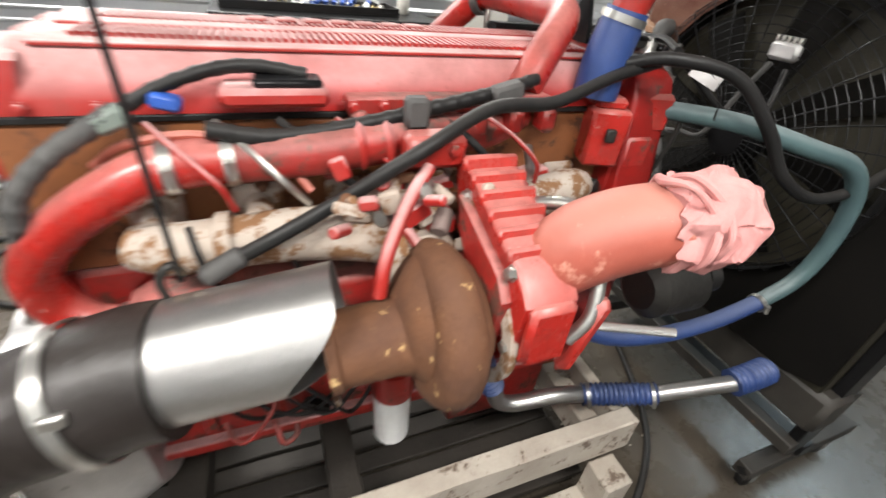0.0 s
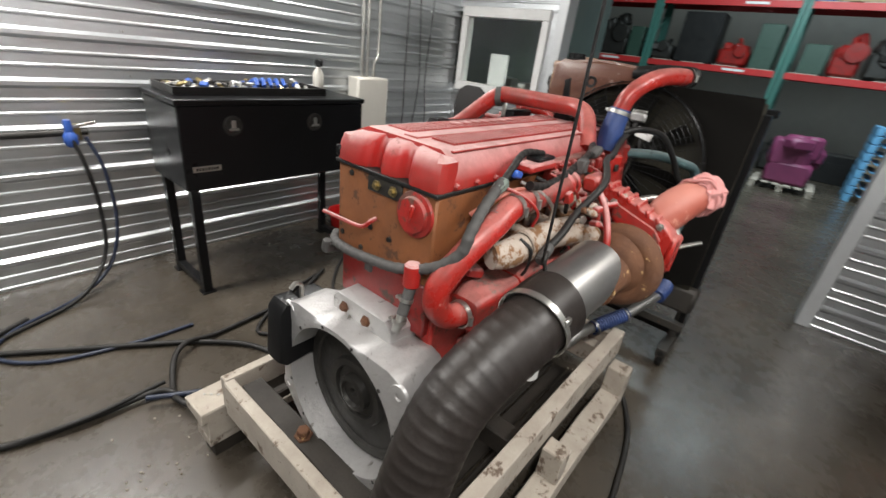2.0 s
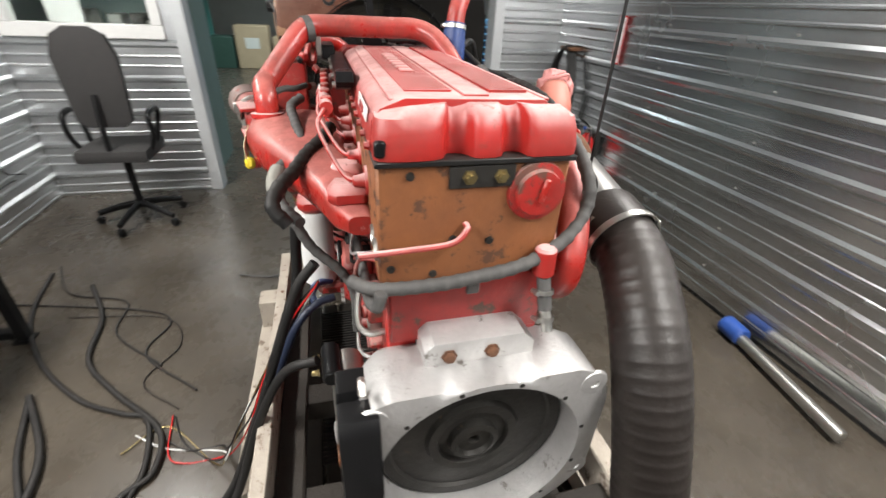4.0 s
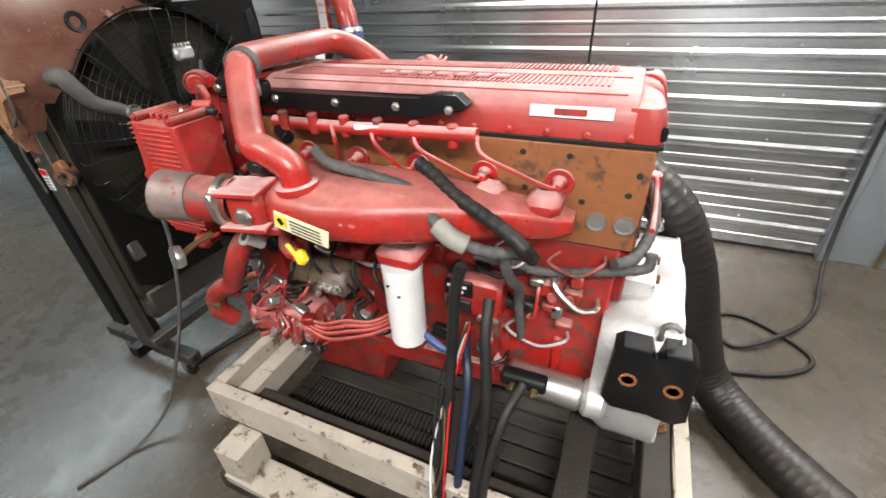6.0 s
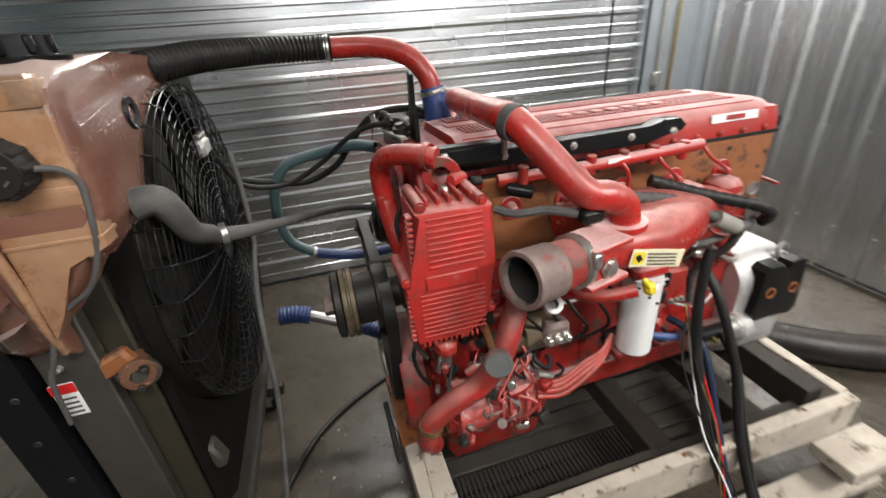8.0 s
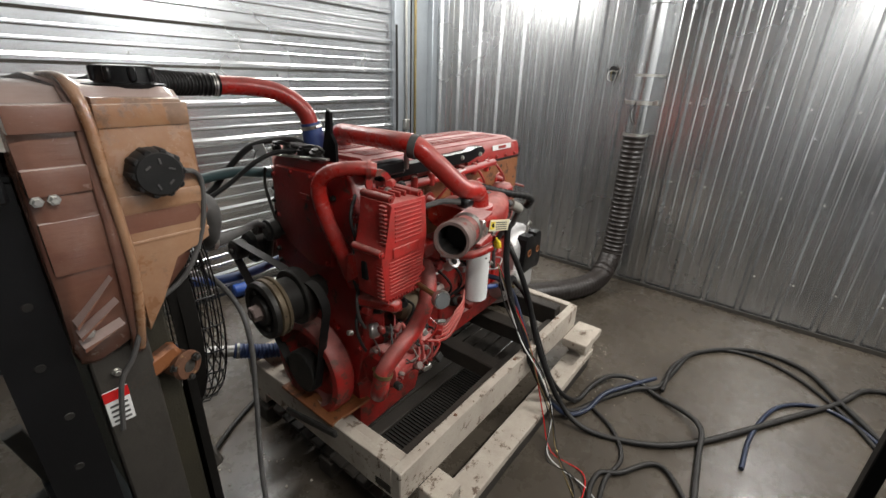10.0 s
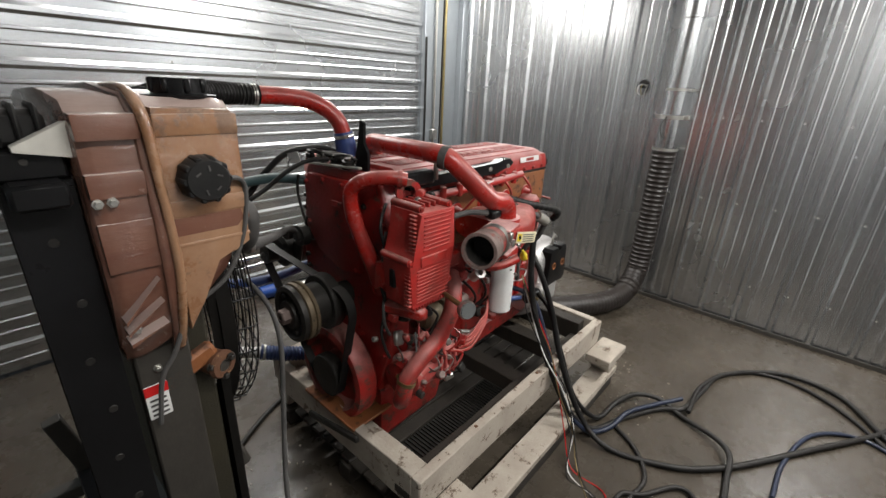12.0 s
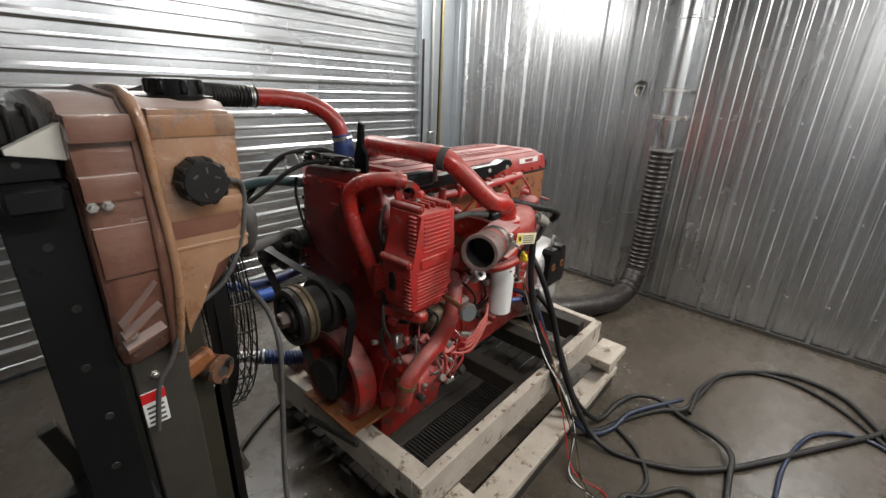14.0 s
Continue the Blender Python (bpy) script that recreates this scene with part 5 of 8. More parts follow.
for k in range(7):
    x = 0.33 + 0.09 * k
    part("small_line", tube(mesh(), [(x, -0.235, 1.375), (x + 0.04, -0.285, 1.350), (x + 0.085, -0.31, 1.305), (x + 0.10 + 0.02 * (k % 3), -0.295, 1.255)], 0.0045 + 0.0012 * (k % 3), 8), (RED_DUSTY, ZINC, RUBBER)[k % 3], engine)
for k in range(9):
    x = 0.63 + 0.052 * k
    part("rail_bolt", bolt(mesh(), (x, -0.226, 1.392), (0, -1, 0), 0.007, 0.010), RED_DUSTY, engine)
for k in range(12):
    x = 0.18 + 0.088 * k
    part("cover_bolt", bolt(mesh(), (x, -0.187, 1.384), (0, -1, 0), 0.007, 0.009), RED_DUSTY, engine)
    part("cover_bolt", bolt(mesh(), (x, 0.218, 1.384), (0, 1, 0), 0.007, 0.009), RED_DUSTY, engine)
for y, z in ((-0.56, 1.265), (-0.585, 1.15), (-0.40, 1.30), (-0.50, 1.16)):
    part("actuator_screw", bolt(mesh(), (0.775, y, z), (-1, 0, 0), 0.009, 0.01), ZINC, actuator)
part("actuator_hose", tube(mesh(), [(0.86, -0.44, 1.30), (0.90, -0.50, 1.32), (0.915, -0.56, 1.28), (0.90, -0.60, 1.20), (0.87, -0.60, 1.15)], 0.011, 10), ZINC, engine, "bright bent steel line")
part("red_link", box(mesh(), (0.895, -0.60, 1.155), (0.03, 0.03, 0.14), 0.01, (0, 18, 0)), RED_CLEAN, engine, "bright red link arm")
part("link_spike", rod(mesh(), (0.91, -0.60, 1.17), (1.01, -0.66, 1.185), 0.007, 8), ZINC, engine)
bm = box(mesh(), (0.735, -0.335, 1.355), (0.10, 0.05, 0.055), 0.010)
bracket = part("hose_bracket", bm, RED_CLEAN, engine, "bright red bolted bracket")
for x in (0.71, 0.76):
    part("bracket_bolt", bolt(mesh(), (x, -0.36, 1.362), (0, -1, 0), 0.009), RED, bracket)
part("red_drain_line", tube(mesh(), [(0.72, -0.36, 1.335), (0.67, -0.41, 1.30), (0.63, -0.45, 1.24), (0.615, -0.465, 1.18)], 0.011, 10), RED_DUSTY, engine, "faded red oil line")
part("steel_line", tube(mesh(), [(0.99, -0.22, 1.30), (0.96, -0.29, 1.27), (0.90, -0.33, 1.285), (0.80, -0.36, 1.29)], 0.010, 8), ZINC, engine)
pts = [(0.850, -0.510, 1.205), (0.866, -0.530, 1.250), (0.895, -0.548, 1.288), (0.940, -0.568, 1.316), (1.000, -0.592, 1.336)]
elbow = part("compressor_elbow", tube(mesh(), pts, [0.052, 0.059, 0.063, 0.062, 0.058], 28, 6), ORANGE_PLASTIC, engine, "faded red compressor outlet elbow")
bm = tube(mesh(), [(0.982, -0.586, 1.332), (1.005, -0.595, 1.338), (1.035, -0.608, 1.345), (1.062, -0.620, 1.350), (1.085, -0.630, 1.354)], [0.061, 0.063, 0.069, 0.062, 0.040], 56, 8)
for v in bm.verts:
    fold = math.sin(7 * math.atan2(v.co.z - 1.345, v.co.y + 0.61) + 30 * v.co.x)
    v.co += noise.noise_vector(v.co * 26) * 0.010 + noise.noise_vector(v.co * 75) * 0.005 + Vector((0.006 * fold, 0, 0.004 * fold))
part("cloth_cover", bm, PINK_RAG, elbow, "pink cloth tied over the pipe mouth")
for k in range(2):
    pts = []
    for j in range(11):
        a = j * 0.64 + k
        d = 0.064 + 0.006 * math.sin(4 * a + 2 * k)
        pts.append((0.990 + 0.017 * k + 0.014 * math.sin(3 * a + k) - 0.022 * math.sin(a), -0.598 - 0.006 * k + d * math.cos(a), 1.340 + 0.003 * k + d * math.sin(a)))
    part("cloth_fold", tube(mesh(), pts, [0.004 + 0.003 * (j % 3) / 2 for j in range(11)], 8, 4), PINK_RAG, elbow)
bm = box(mesh(), (1.178, -0.215, 1.318), (0.085, 0.075, 0.125), 0.008, (0, 0, -20))
box(bm, (1.175, -0.21, 1.389), (0.07, 0.06, 0.025), 0.008, (0, 0, -20))
relay = part("thermostat_housing", bm, RED_CLEAN, engine, "bright red boxy housing")
part("vent_slot", box(mesh(), (1.165, -0.257, 1.33), (0.022, 0.012, 0.028), 0.003, (0, 0, -20)), IRON, relay)
part("coolant_box", box(mesh(), (1.295, -0.195, 1.365), (0.10, 0.08, 0.085), 0.010, (0, 0, -15)), RED_CLEAN, engine, "bright red coolant box")
part("box_neck", box(mesh(), (1.27, -0.20, 1.24), (0.10, 0.09, 0.18), 0.02), RED, engine)
bm = box(mesh(), (0.51, -0.222, 1.412), (0.155, 0.07, 0.028), 0.008)
ecm = part("sensor_module", bm, RED_DUSTY, engine, "dusty red sensor module")
part("module_lid", box(mesh(), (0.53, -0.226, 1.432), (0.10, 0.05, 0.012), 0.004), BLACK, ecm, "black plastic lid")
bm = span(mesh(), (0.62, -0.225, 1.375), (1.02, -0.185, 1.405), 0.004)
for k in range(6):
    box(bm, (0.64 + k * 0.075, -0.22, 1.36), (0.03, 0.05, 0.05), 0.008)
part("rocker_rail", bm, RED, engine, "red rail with lugs beside the cover")
part("blue_plug", box(mesh(), (0.365, -0.245, 1.408), (0.04, 0.025, 0.022), 0.005, (0, 15, 0)), BLUE_PLASTIC, engine, "blue connector plug")
part("green_plug", box(mesh(), (0.295, -0.245, 1.385), (0.05, 0.03, 0.03), 0.007, (0, -25, 0)), material("grey_green_plastic", (0.19, 0.23, 0.20), rough=0.5, scale=15), engine, "grey green connector")
loom([(0.30, -0.245, 1.392), (0.36, -0.235, 1.425), (0.43, -0.215, 1.445), (0.49, -0.207, 1.448), (0.56, -0.215, 1.438)], 0.010, "black wiring loom", RUBBER)
loom([(0.41, -0.27, 1.375), (0.50, -0.275, 1.362), (0.62, -0.275, 1.375), (0.75, -0.26, 1.395), (0.88, -0.24, 1.415), (0.99, -0.20, 1.43)], 0.0125, "black wiring loom", RUBBER)
part("grey_connector", box(mesh(), (0.72, -0.285, 1.398), (0.04, 0.03, 0.05), 0.006), LOOM, engine, "grey plug connector")
part("grey_connector", box(mesh(), (0.90, -0.25, 1.42), (0.06, 0.035, 0.03), 0.006, (0, -15, 0)), LOOM, engine, "grey plug connector")
part("red_wire_line", tube(mesh(), [(0.24, -0.20, 1.30), (0.30, -0.235, 1.345), (0.40, -0.25, 1.36), (0.50, -0.27, 1.33), (0.545, -0.30, 1.28)], 0.007, 8), ORANGE_PLASTIC, engine, "thin red sensor line")
for k in range(3):
    part("probe_lead", tube(mesh(), [(0.36 + 0.13 * k, -0.30, 1.235), (0.37 + 0.13 * k, -0.335, 1.21), (0.38 + 0.13 * k, -0.33, 1.15), (0.40 + 0.13 * k, -0.31, 1.11)], 0.005, 6), RUBBER, engine)
stud = part("drain_fitting", rod(mesh(), (0.095, -0.145, 1.175), (0.092, -0.146, 1.105), 0.024, 14, 0.006), RED_DUSTY, engine, "red hose stub")
part("hose_end", rod(mesh(), (0.09, -0.147, 1.105), (0.062, -0.150, 1.030), 0.016, 12), LOOM, stud)
for z in (1.072, 1.012):
    ring_clamp((0.075 - (1.072 - z) * 0.35, -0.149, z), (0.3, 0, 1), 0.017, 0.010, ZINC, stud)
part("fitting_tip", rod(mesh(), (0.062, -0.150, 1.030), (0.040, -0.152, 0.985), 0.013, 10), ZINC, stud)
bm = lathe(mesh(), (0.697, -0.283, 0.525), (0, 0, 1), [(0, 0.040), (0.006, 0.047), (0.165, 0.048), (0.18, 0.046)], 28)
part("oil_filter", bm, WHITE, engine, "white spin-on oil filter with scuffs")
bm = lathe(mesh(), (0.697, -0.283, 0.705), (0, 0, 1), [(0, 0.052), (0.03, 0.055), (0.09, 0.05)], 20)
box(bm, (0.697, -0.235, 0.76), (0.09, 0.12, 0.07), 0.02)
part("filter_mount", bm, RED_DARK, engine, "oily red filter mount")
for k in range(4):
    part("dangling_wire", tube(mesh(), [(0.30 + 0.06 * k, -0.20, 0.70), (0.36 + 0.06 * k, -0.235, 0.66), (0.45 + 0.05 * k, -0.235, 0.645 - 0.02 * k), (0.52 + 0.05 * k, -0.215, 0.665)], 0.006, 6), RUBBER, engine)
bm = tube(mesh(), [(0.985, -0.225, 0.66), (1.00, -0.238, 0.60), (1.03, -0.25, 0.535)], 0.030, 14, 8, 0.018, 0.004)
bel = part("blue_bellows", bm, BLUE_HOSE, engine, "ribbed blue silicone hose")
part("coolant_tube", tube(mesh(), [(1.03, -0.25, 0.535), (1.05, -0.258, 0.480), (1.10, -0.272, 0.462), (1.17, -0.29, 0.478), (1.24, -0.305, 0.49), (1.36, -0.325, 0.478)], 0.027, 16), STEEL, engine, "bright steel coolant tube")
bm = tube(mesh(), [(1.33, -0.320, 0.479), (1.43, -0.365, 0.50), (1.53, -0.42, 0.53)], 0.032, 14, 10, 0.016, 0.003)
sleeve = part("blue_sleeve", bm, BLUE_HOSE, engine, "ribbed blue silicone sleeve")
for at in ((1.345, -0.326, 0.482), (1.515, -0.412, 0.525)):
    ring_clamp(at, (1, -0.5, 0.25), 0.034, 0.012, ZINC, sleeve)
part("coolant_tube", rod(mesh(), (1.52, -0.415, 0.527), (1.76, -0.50, 0.60), 0.026, 16), STEEL, engine, "bright steel coolant tube")
part("front_foot", span(mesh(), (1.26, -0.14, 0.427), (1.47, 0.22, 0.441), 0.003), RUSTY_HEAD, engine, "rust orange front support plate")


# ---------------------------------------------------------------- exhaust extraction
stack = thing("exhaust_stack", (0.42, -0.46, 1.0), "bright cut steel stack over the turbine outlet, ducted to a hose", "exhaust pipe")
bm = mesh()
n, a0, a1 = 32, Vector((0.262, -0.440, 1.098)), Vector((0.560, -0.468, 1.150))
u, v, w = axes_of(a1 - a0)
L = (a1 - a0).length
outer, inner = [], []
for i in range(n):
    a = 2 * math.pi * i / n
    d = u * math.cos(a) + v * math.sin(a)
    cut = 0.10 * max(0.0, -d.z * 0.55 - d.y * 0.8) ** 2      # the mouth is cut back towards the turbine
    outer.append((bm.verts.new(a0 + d * 0.088), bm.verts.new(a0 + w * (L - cut) + d * 0.090)))
    inner.append((bm.verts.new(a0 + d * 0.085), bm.verts.new(a0 + w * (L - cut) + d * 0.087)))
for i in range(n):
    j = (i + 1) % n
    bm.faces.new((outer[i][0], outer[j][0], outer[j][1], outer[i][1]))
    bm.faces.new((inner[i][0], inner[j][0], inner[j][1], inner[i][1]))
    bm.faces.new((outer[i][1], outer[j][1], inner[j][1], inner[i][1]))
    bm.faces.new((outer[i][0], outer[j][0], inner[j][0], inner[i][0]))
part("steel_sleeve", bm, STEEL, stack, "bright dented steel sleeve")
part("chain_hook", tube(mesh(), [(0.335, -0.405, 1.185), (0.330, -0.400, 1.215), (0.345, -0.395, 1.235), (0.36, -0.39, 1.215)], 0.006, 8), IRON, stack, "small dark hook")

hose = thing("exhaust_hose", (-0.6, 0.0, 0.0), "dark brown ribbed flexible exhaust hose lying on the concrete", "hose")
run = [(0.285, -0.450, 1.102), (0.20, -0.450, 1.078), (0.10, -0.428, 1.030), (-0.02, -0.400, 0.925), (-0.12, -0.395, 0.72), (-0.215, -0.405, 0.42), (-0.30, -0.41, 0.20), (-0.41, -0.33, 0.108), (-0.60, -0.10, 0.094), (-0.86, 0.14, 0.094), (-1.15, 0.295, 0.094), (-1.42, 0.345, 0.118), (-1.565, 0.360, 0.28), (-1.600, 0.360, 0.60), (-1.602, 0.356, 1.0), (-1.602, 0.356, 1.345)]
part("hose_body", tube(mesh(), run[:13], 0.088, 28, 10, 0.031, 0.0007), DUCTING, hose)
part("stretched_length", tube(mesh(), run[11:], 0.086, 28, 10, 0.040, 0.0040), DUCTING, hose, "stretched black length with shiny rings")
part("hose_cuff", tube(mesh(), [(0.33, -0.456, 1.108), (0.285, -0.45, 1.102), (0.235, -0.45, 1.090)], 0.096, 28, 4), DUCTING, hose, "smooth black rubber cuff")
bm = lathe(mesh(), (0.237, -0.450, 1.091), (-0.95, 0, -0.25), [(0, 0.098), (0, 0.1015), (0.018, 0.1015), (0.018, 0.098)], 32, False)
box(bm, (0.225, -0.535, 1.14), (0.03, 0.012, 0.02), 0.003)
part("steel_band", bm, ZINC, hose, "bright steel band clamp")
duct = thing("wall_exhaust_duct", (X0 + 0.13, 0.356, 1.3), "galvanised round duct clamped upright on the sheet wall", "duct")
bm = lathe(mesh(), (-1.602, 0.356, 1.30), (0, 0, 1), [(0, 0.078), (0.02, 0.083), (0.30, 0.083), (0.305, 0.088), (0.32, 0.088), (0.325, 0.083), (1.0, 0.083), (1.005, 0.088), (1.02, 0.088), (1.025, 0.083), (ZC - 1.30, 0.083)], 28)
part("duct_pipe", bm, SHEET_V, duct)
part("duct_band", lathe(mesh(), (-1.602, 0.356, 1.345), (0, 0, 1), [(0, 0.094), (0, 0.098), (0.02, 0.098), (0.02, 0.094)], 28, False), ZINC, duct)
bm = lathe(mesh(), (-1.602, 0.356, 1.59), (0, 0, 1), [(0, 0.084), (0, 0.089), (0.03, 0.089), (0.03, 0.084)], 28, False)
box(bm, (-1.602, 0.356 + 0.105, 1.605), (0.03, 0.04, 0.03), 0.004)
box(bm, (-1.60, 0.356 - 0.105, 1.605), (0.02, 0.04, 0.03), 0.004)
part("damper_collar", bm, ZINC, duct, "damper collar with a lever")
part("damper_lever", tube(mesh(), [(-1.515, 0.34, 1.61), (-1.505, 0.31, 1.54), (-1.505, 0.33, 1.47), (-1.51, 0.36, 1.44)], 0.006, 8), IRON, duct)
part("duct_band", lathe(mesh(), (-1.602, 0.356, 1.80), (0, 0, 1), [(0, 0.084), (0, 0.088), (0.02, 0.088), (0.02, 0.084)], 28, False), ZINC, duct)
part("wall_bracket", box(mesh(), (-1.68, 0.356, 1.81), (0.09, 0.20, 0.02), 0.003), ZINC, duct)
outlet = thing("wall_outlet", (X0 + 0.02, 0.05, 1.80), "dark hole in the sheet wall with loose wires", "outlet")
part("ragged_hole", lathe(mesh(), (X0 + 0.02, 0.05, 1.845), (1, 0, 0), [(0, 0.03), (0.004, 0.036), (0.005, 0.02)], 14), RUBBER, outlet)
for k in range(4):
    part("loose_wire", tube(mesh(), [(X0 + 0.02, 0.05, 1.845), (X0 + 0.06, 0.03 + 0.02 * k, 1.83), (X0 + 0.05, 0.02 + 0.025 * k, 1.78 + 0.02 * k), (X0 + 0.03, 0.04 + 0.01 * k, 1.76)], 0.004, 6), (WHITE, BRASS, RUBBER, ZINC)[k], outlet)

# ---------------------------------------------------------------- timber crate under the engine
crate = thing("timber_crate", (0.65, 0.08, 0), "weathered oil stained timber crate frame under the engine", "crate")


def beam(name, a, b, mat, label="", seed=0):
    bm = span(mesh(), a, b, 0.004)
    bmesh.ops.subdivide_edges(bm, edges=[e for e in bm.edges if e.calc_length() > 0.3], cuts=7)
    rr = random.Random(seed)
    for v in bm.verts:
        v.co += Vector((rr.uniform(-1, 1), rr.uniform(-1, 1), rr.uniform(-1, 1))) * 0.0022
    return part(name, bm, mat, crate, label, smooth=0)


bits = [((-0.15, 0.545, 0.285), (1.46, 0.59, 0.440)), ((-0.15, 0.455, 0.30), (1.46, 0.54, 0.345)), ((-0.16, -0.455, 0.33), (1.46, -0.395, 0.468)),
        ((-0.16, -0.39, 0.285), (-0.115, 0.545, 0.440)), ((-0.11, -0.39, 0.30), (-0.03, 0.50, 0.428)), ((1.415, -0.39, 0.285), (1.46, 0.545, 0.440)), ((1.335, -0.39, 0.27), (1.41, 0.545, 0.375)),
        ((-0.22, 0.60, 0.09), (1.36, 0.72, 0.135)), ((-0.12, -0.56, 0.10), (1.40, -0.46, 0.19)), ((0.52, -0.39, 0.24), (0.61, 0.545, 0.335)), ((0.10, -0.39, 0.24), (0.20, 0.545, 0.335)),
        ((1.30, -0.56, 0.19), (1.40, -0.46, 0.33)), ((-0.12, -0.56, 0.19), (-0.03, -0.46, 0.33)), ((0.60, -0.55, 0.19), (0.68, -0.46, 0.33)),
        ((1.24, 0.59, 0.135), (1.36, 0.71, 0.285)), ((-0.22, 0.59, 0.135), (-0.10, 0.71, 0.285)), ((-0.24, 0.59, 0.235), (0.02, 0.74, 0.285))]
# four inner beams, the skids and the floor boards take the near black timber
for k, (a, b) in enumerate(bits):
    beam("beam", a, b, WOOD if k not in (1, 4, 9, 10) else WOOD_DARK, seed=k)
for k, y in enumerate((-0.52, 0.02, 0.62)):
    beam("skid", (-0.2, y, 0.0), (1.42, y + 0.09, 0.09), WOOD_DARK, "dark floor skid", 40 + k)
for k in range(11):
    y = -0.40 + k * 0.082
    beam("floor_board", (-0.05, y, 0.092), (1.40, y + 0.07, 0.108), WOOD_DARK, "near black floor board", 60 + k)
for k in range(46):
    part("grip_slat", box(mesh(), (0.42 + k * 0.020, 0.30, 0.1125), (0.008, 0.24, 0.009), 0), RUBBER, crate)
for x, y in ((0.08, 0.56), (0.6, 0.565), (1.1, 0.565), (1.435, 0.2), (1.435, -0.1), (-0.07, 0.14)):
    part("nail_head", lathe(mesh(), (x, y, 0.438), (0, 0, 1), [(0, 0.009), (0.004, 0.008), (0.005, 0.004)], 8), RUST, crate)
part("rusty_nut", bolt(mesh(), (-0.07, 0.14, 0.428), (0, 0, 1), 0.022, 0.03), RUST, crate, "rusty hold-down nut")
part("lever_bar", box(mesh(), (1.49, 0.10, 0.40), (0.02, 0.36, 0.03), 0.006, (14, 0, 0)), IRON, crate, "dark steel bar on the crate end")
for k in range(5):
    part("screw_head", lathe(mesh(), (-0.10 - 0.02 * k, 0.62 + 0.02 * k, 0.286), (0, 0, 1), [(0, 0.006), (0.002, 0.006)], 8), ZINC, crate)

# ---------------------------------------------------------------- radiator on its wheeled stand
stand = thing("radiator_stand", (2.15, 0, 0), "truck radiator with surge tank and fan on a wheeled black stand", "radiator")
FANY, FANZ, FANR = -0.03, 1.218, 0.430


def with_hole(bm, y0, y1, z0, z1, x0, x1, cy, cz, r, n=48):
    """A plate in the plane of x with a round hole."""
    for x, flip in ((x0, 1), (x1, 0)):
        ring, edge = [], []
        for i in range(n):
            a = 2 * math.pi * i / n
            c, s = math.cos(a), math.sin(a)
            t = min((y1 - cy) / c if c > 1e-6 else ((y0 - cy) / c if c < -1e-6 else 9), (z1 - cz) / s if s > 1e-6 else ((z0 - cz) / s if s < -1e-6 else 9))
            ring.append(bm.verts.new((x, cy + r * c, cz + r * s)))
            edge.append(bm.verts.new((x, cy + t * c, cz + t * s)))
        for i in range(n):
            bm.faces.new((ring[i], ring[(i + 1) % n], edge[(i + 1) % n], edge[i]))
        if flip:
            first = (ring, edge)
    for a, b in zip(first, (ring, edge)):
        for i in range(n):
            bm.faces.new((a[i], a[(i + 1) % n], b[(i + 1) % n], b[i]))
    return bm


SHROUD = material("dusty_black_shroud", (0.005, 0.0046, 0.004), (0.008, 0.007, 0.006), dust=(0.05, 0.04, 0.03), dust_amount=0.08, rough=0.75, scale=5, spec=0.1)
CORE = material("dusty_radiator_core", (0.026, 0.021, 0.008), (0.012, 0.010, 0.005), rough=0.7, scale=5, grain=220, bump=0.6)
FRAMEGREY = material("grimy_grey_frame", (0.045, 0.040, 0.033), (0.025, 0.022, 0.018), wear=(0.16, 0.085, 0.04), wear_amount=0.36, rough=0.6, scale=7, bump=0.3)
part("shroud", with_hole(mesh(), -0.61, 0.402, 0.60, 1.655, 1.955, 1.975, FANY, FANZ, FANR), SHROUD, stand, "dusty black fan shroud")
part("radiator_core", span(mesh(), (1.985, -0.61, 0.55), (2.10, 0.40, 1.63), 0.006), CORE, stand, "dusty olive brown radiator core")
for y in (-0.645, 0.405):
    part("side_channel", span(mesh(), (2.035, y, 0.28), (2.135, y + 0.035, 1.58), 0.004), FRAMEGREY if y > 0 else BLACK, stand, "grimy grey side channel")
part("bottom_tank", span(mesh(), (1.975, -0.66, 0.44), (2.12, 0.40, 0.60), 0.02), FRAMEGREY, stand, "grimy lower radiator tank")
bm = lathe(mesh(), (1.925, FANY, FANZ), (1, 0, 0), [(0, FANR), (0, FANR + 0.010), (0.032, FANR + 0.010), (0.032, FANR), (0, FANR)], 56, False)
part("fan_ring", bm, SHROUD, stand, "round black fan ring")
guard = part("fan_guard", lathe(mesh(), (1.862, FANY, FANZ), (1, 0, 0), [(0, 0.06), (0.006, 0.062), (0.006, 0.02)], 24), BLACK, stand, "black wire fan guard")
for k in range(15):
    r = 0.085 + k * 0.0238
    part("guard_wire", lathe(mesh(), (1.867 - 0.012 * math.cos(k / 15 * 1.57), FANY, FANZ), (1, 0, 0), [(-0.0014, r), (0, r + 0.0015), (0.0014, r), (0, r - 0.0015), (-0.0014, r)], 40, False), BLACK, guard)
for k in range(4):
    x, r = 1.872 + 0.016 * k, FANR + 0.004
    part("rim_wire", lathe(mesh(), (x, FANY, FANZ), (1, 0, 0), [(-0.002, r), (0, r + 0.002), (0.002, r), (0, r - 0.002), (-0.002, r)], 56, False), BLACK, guard)
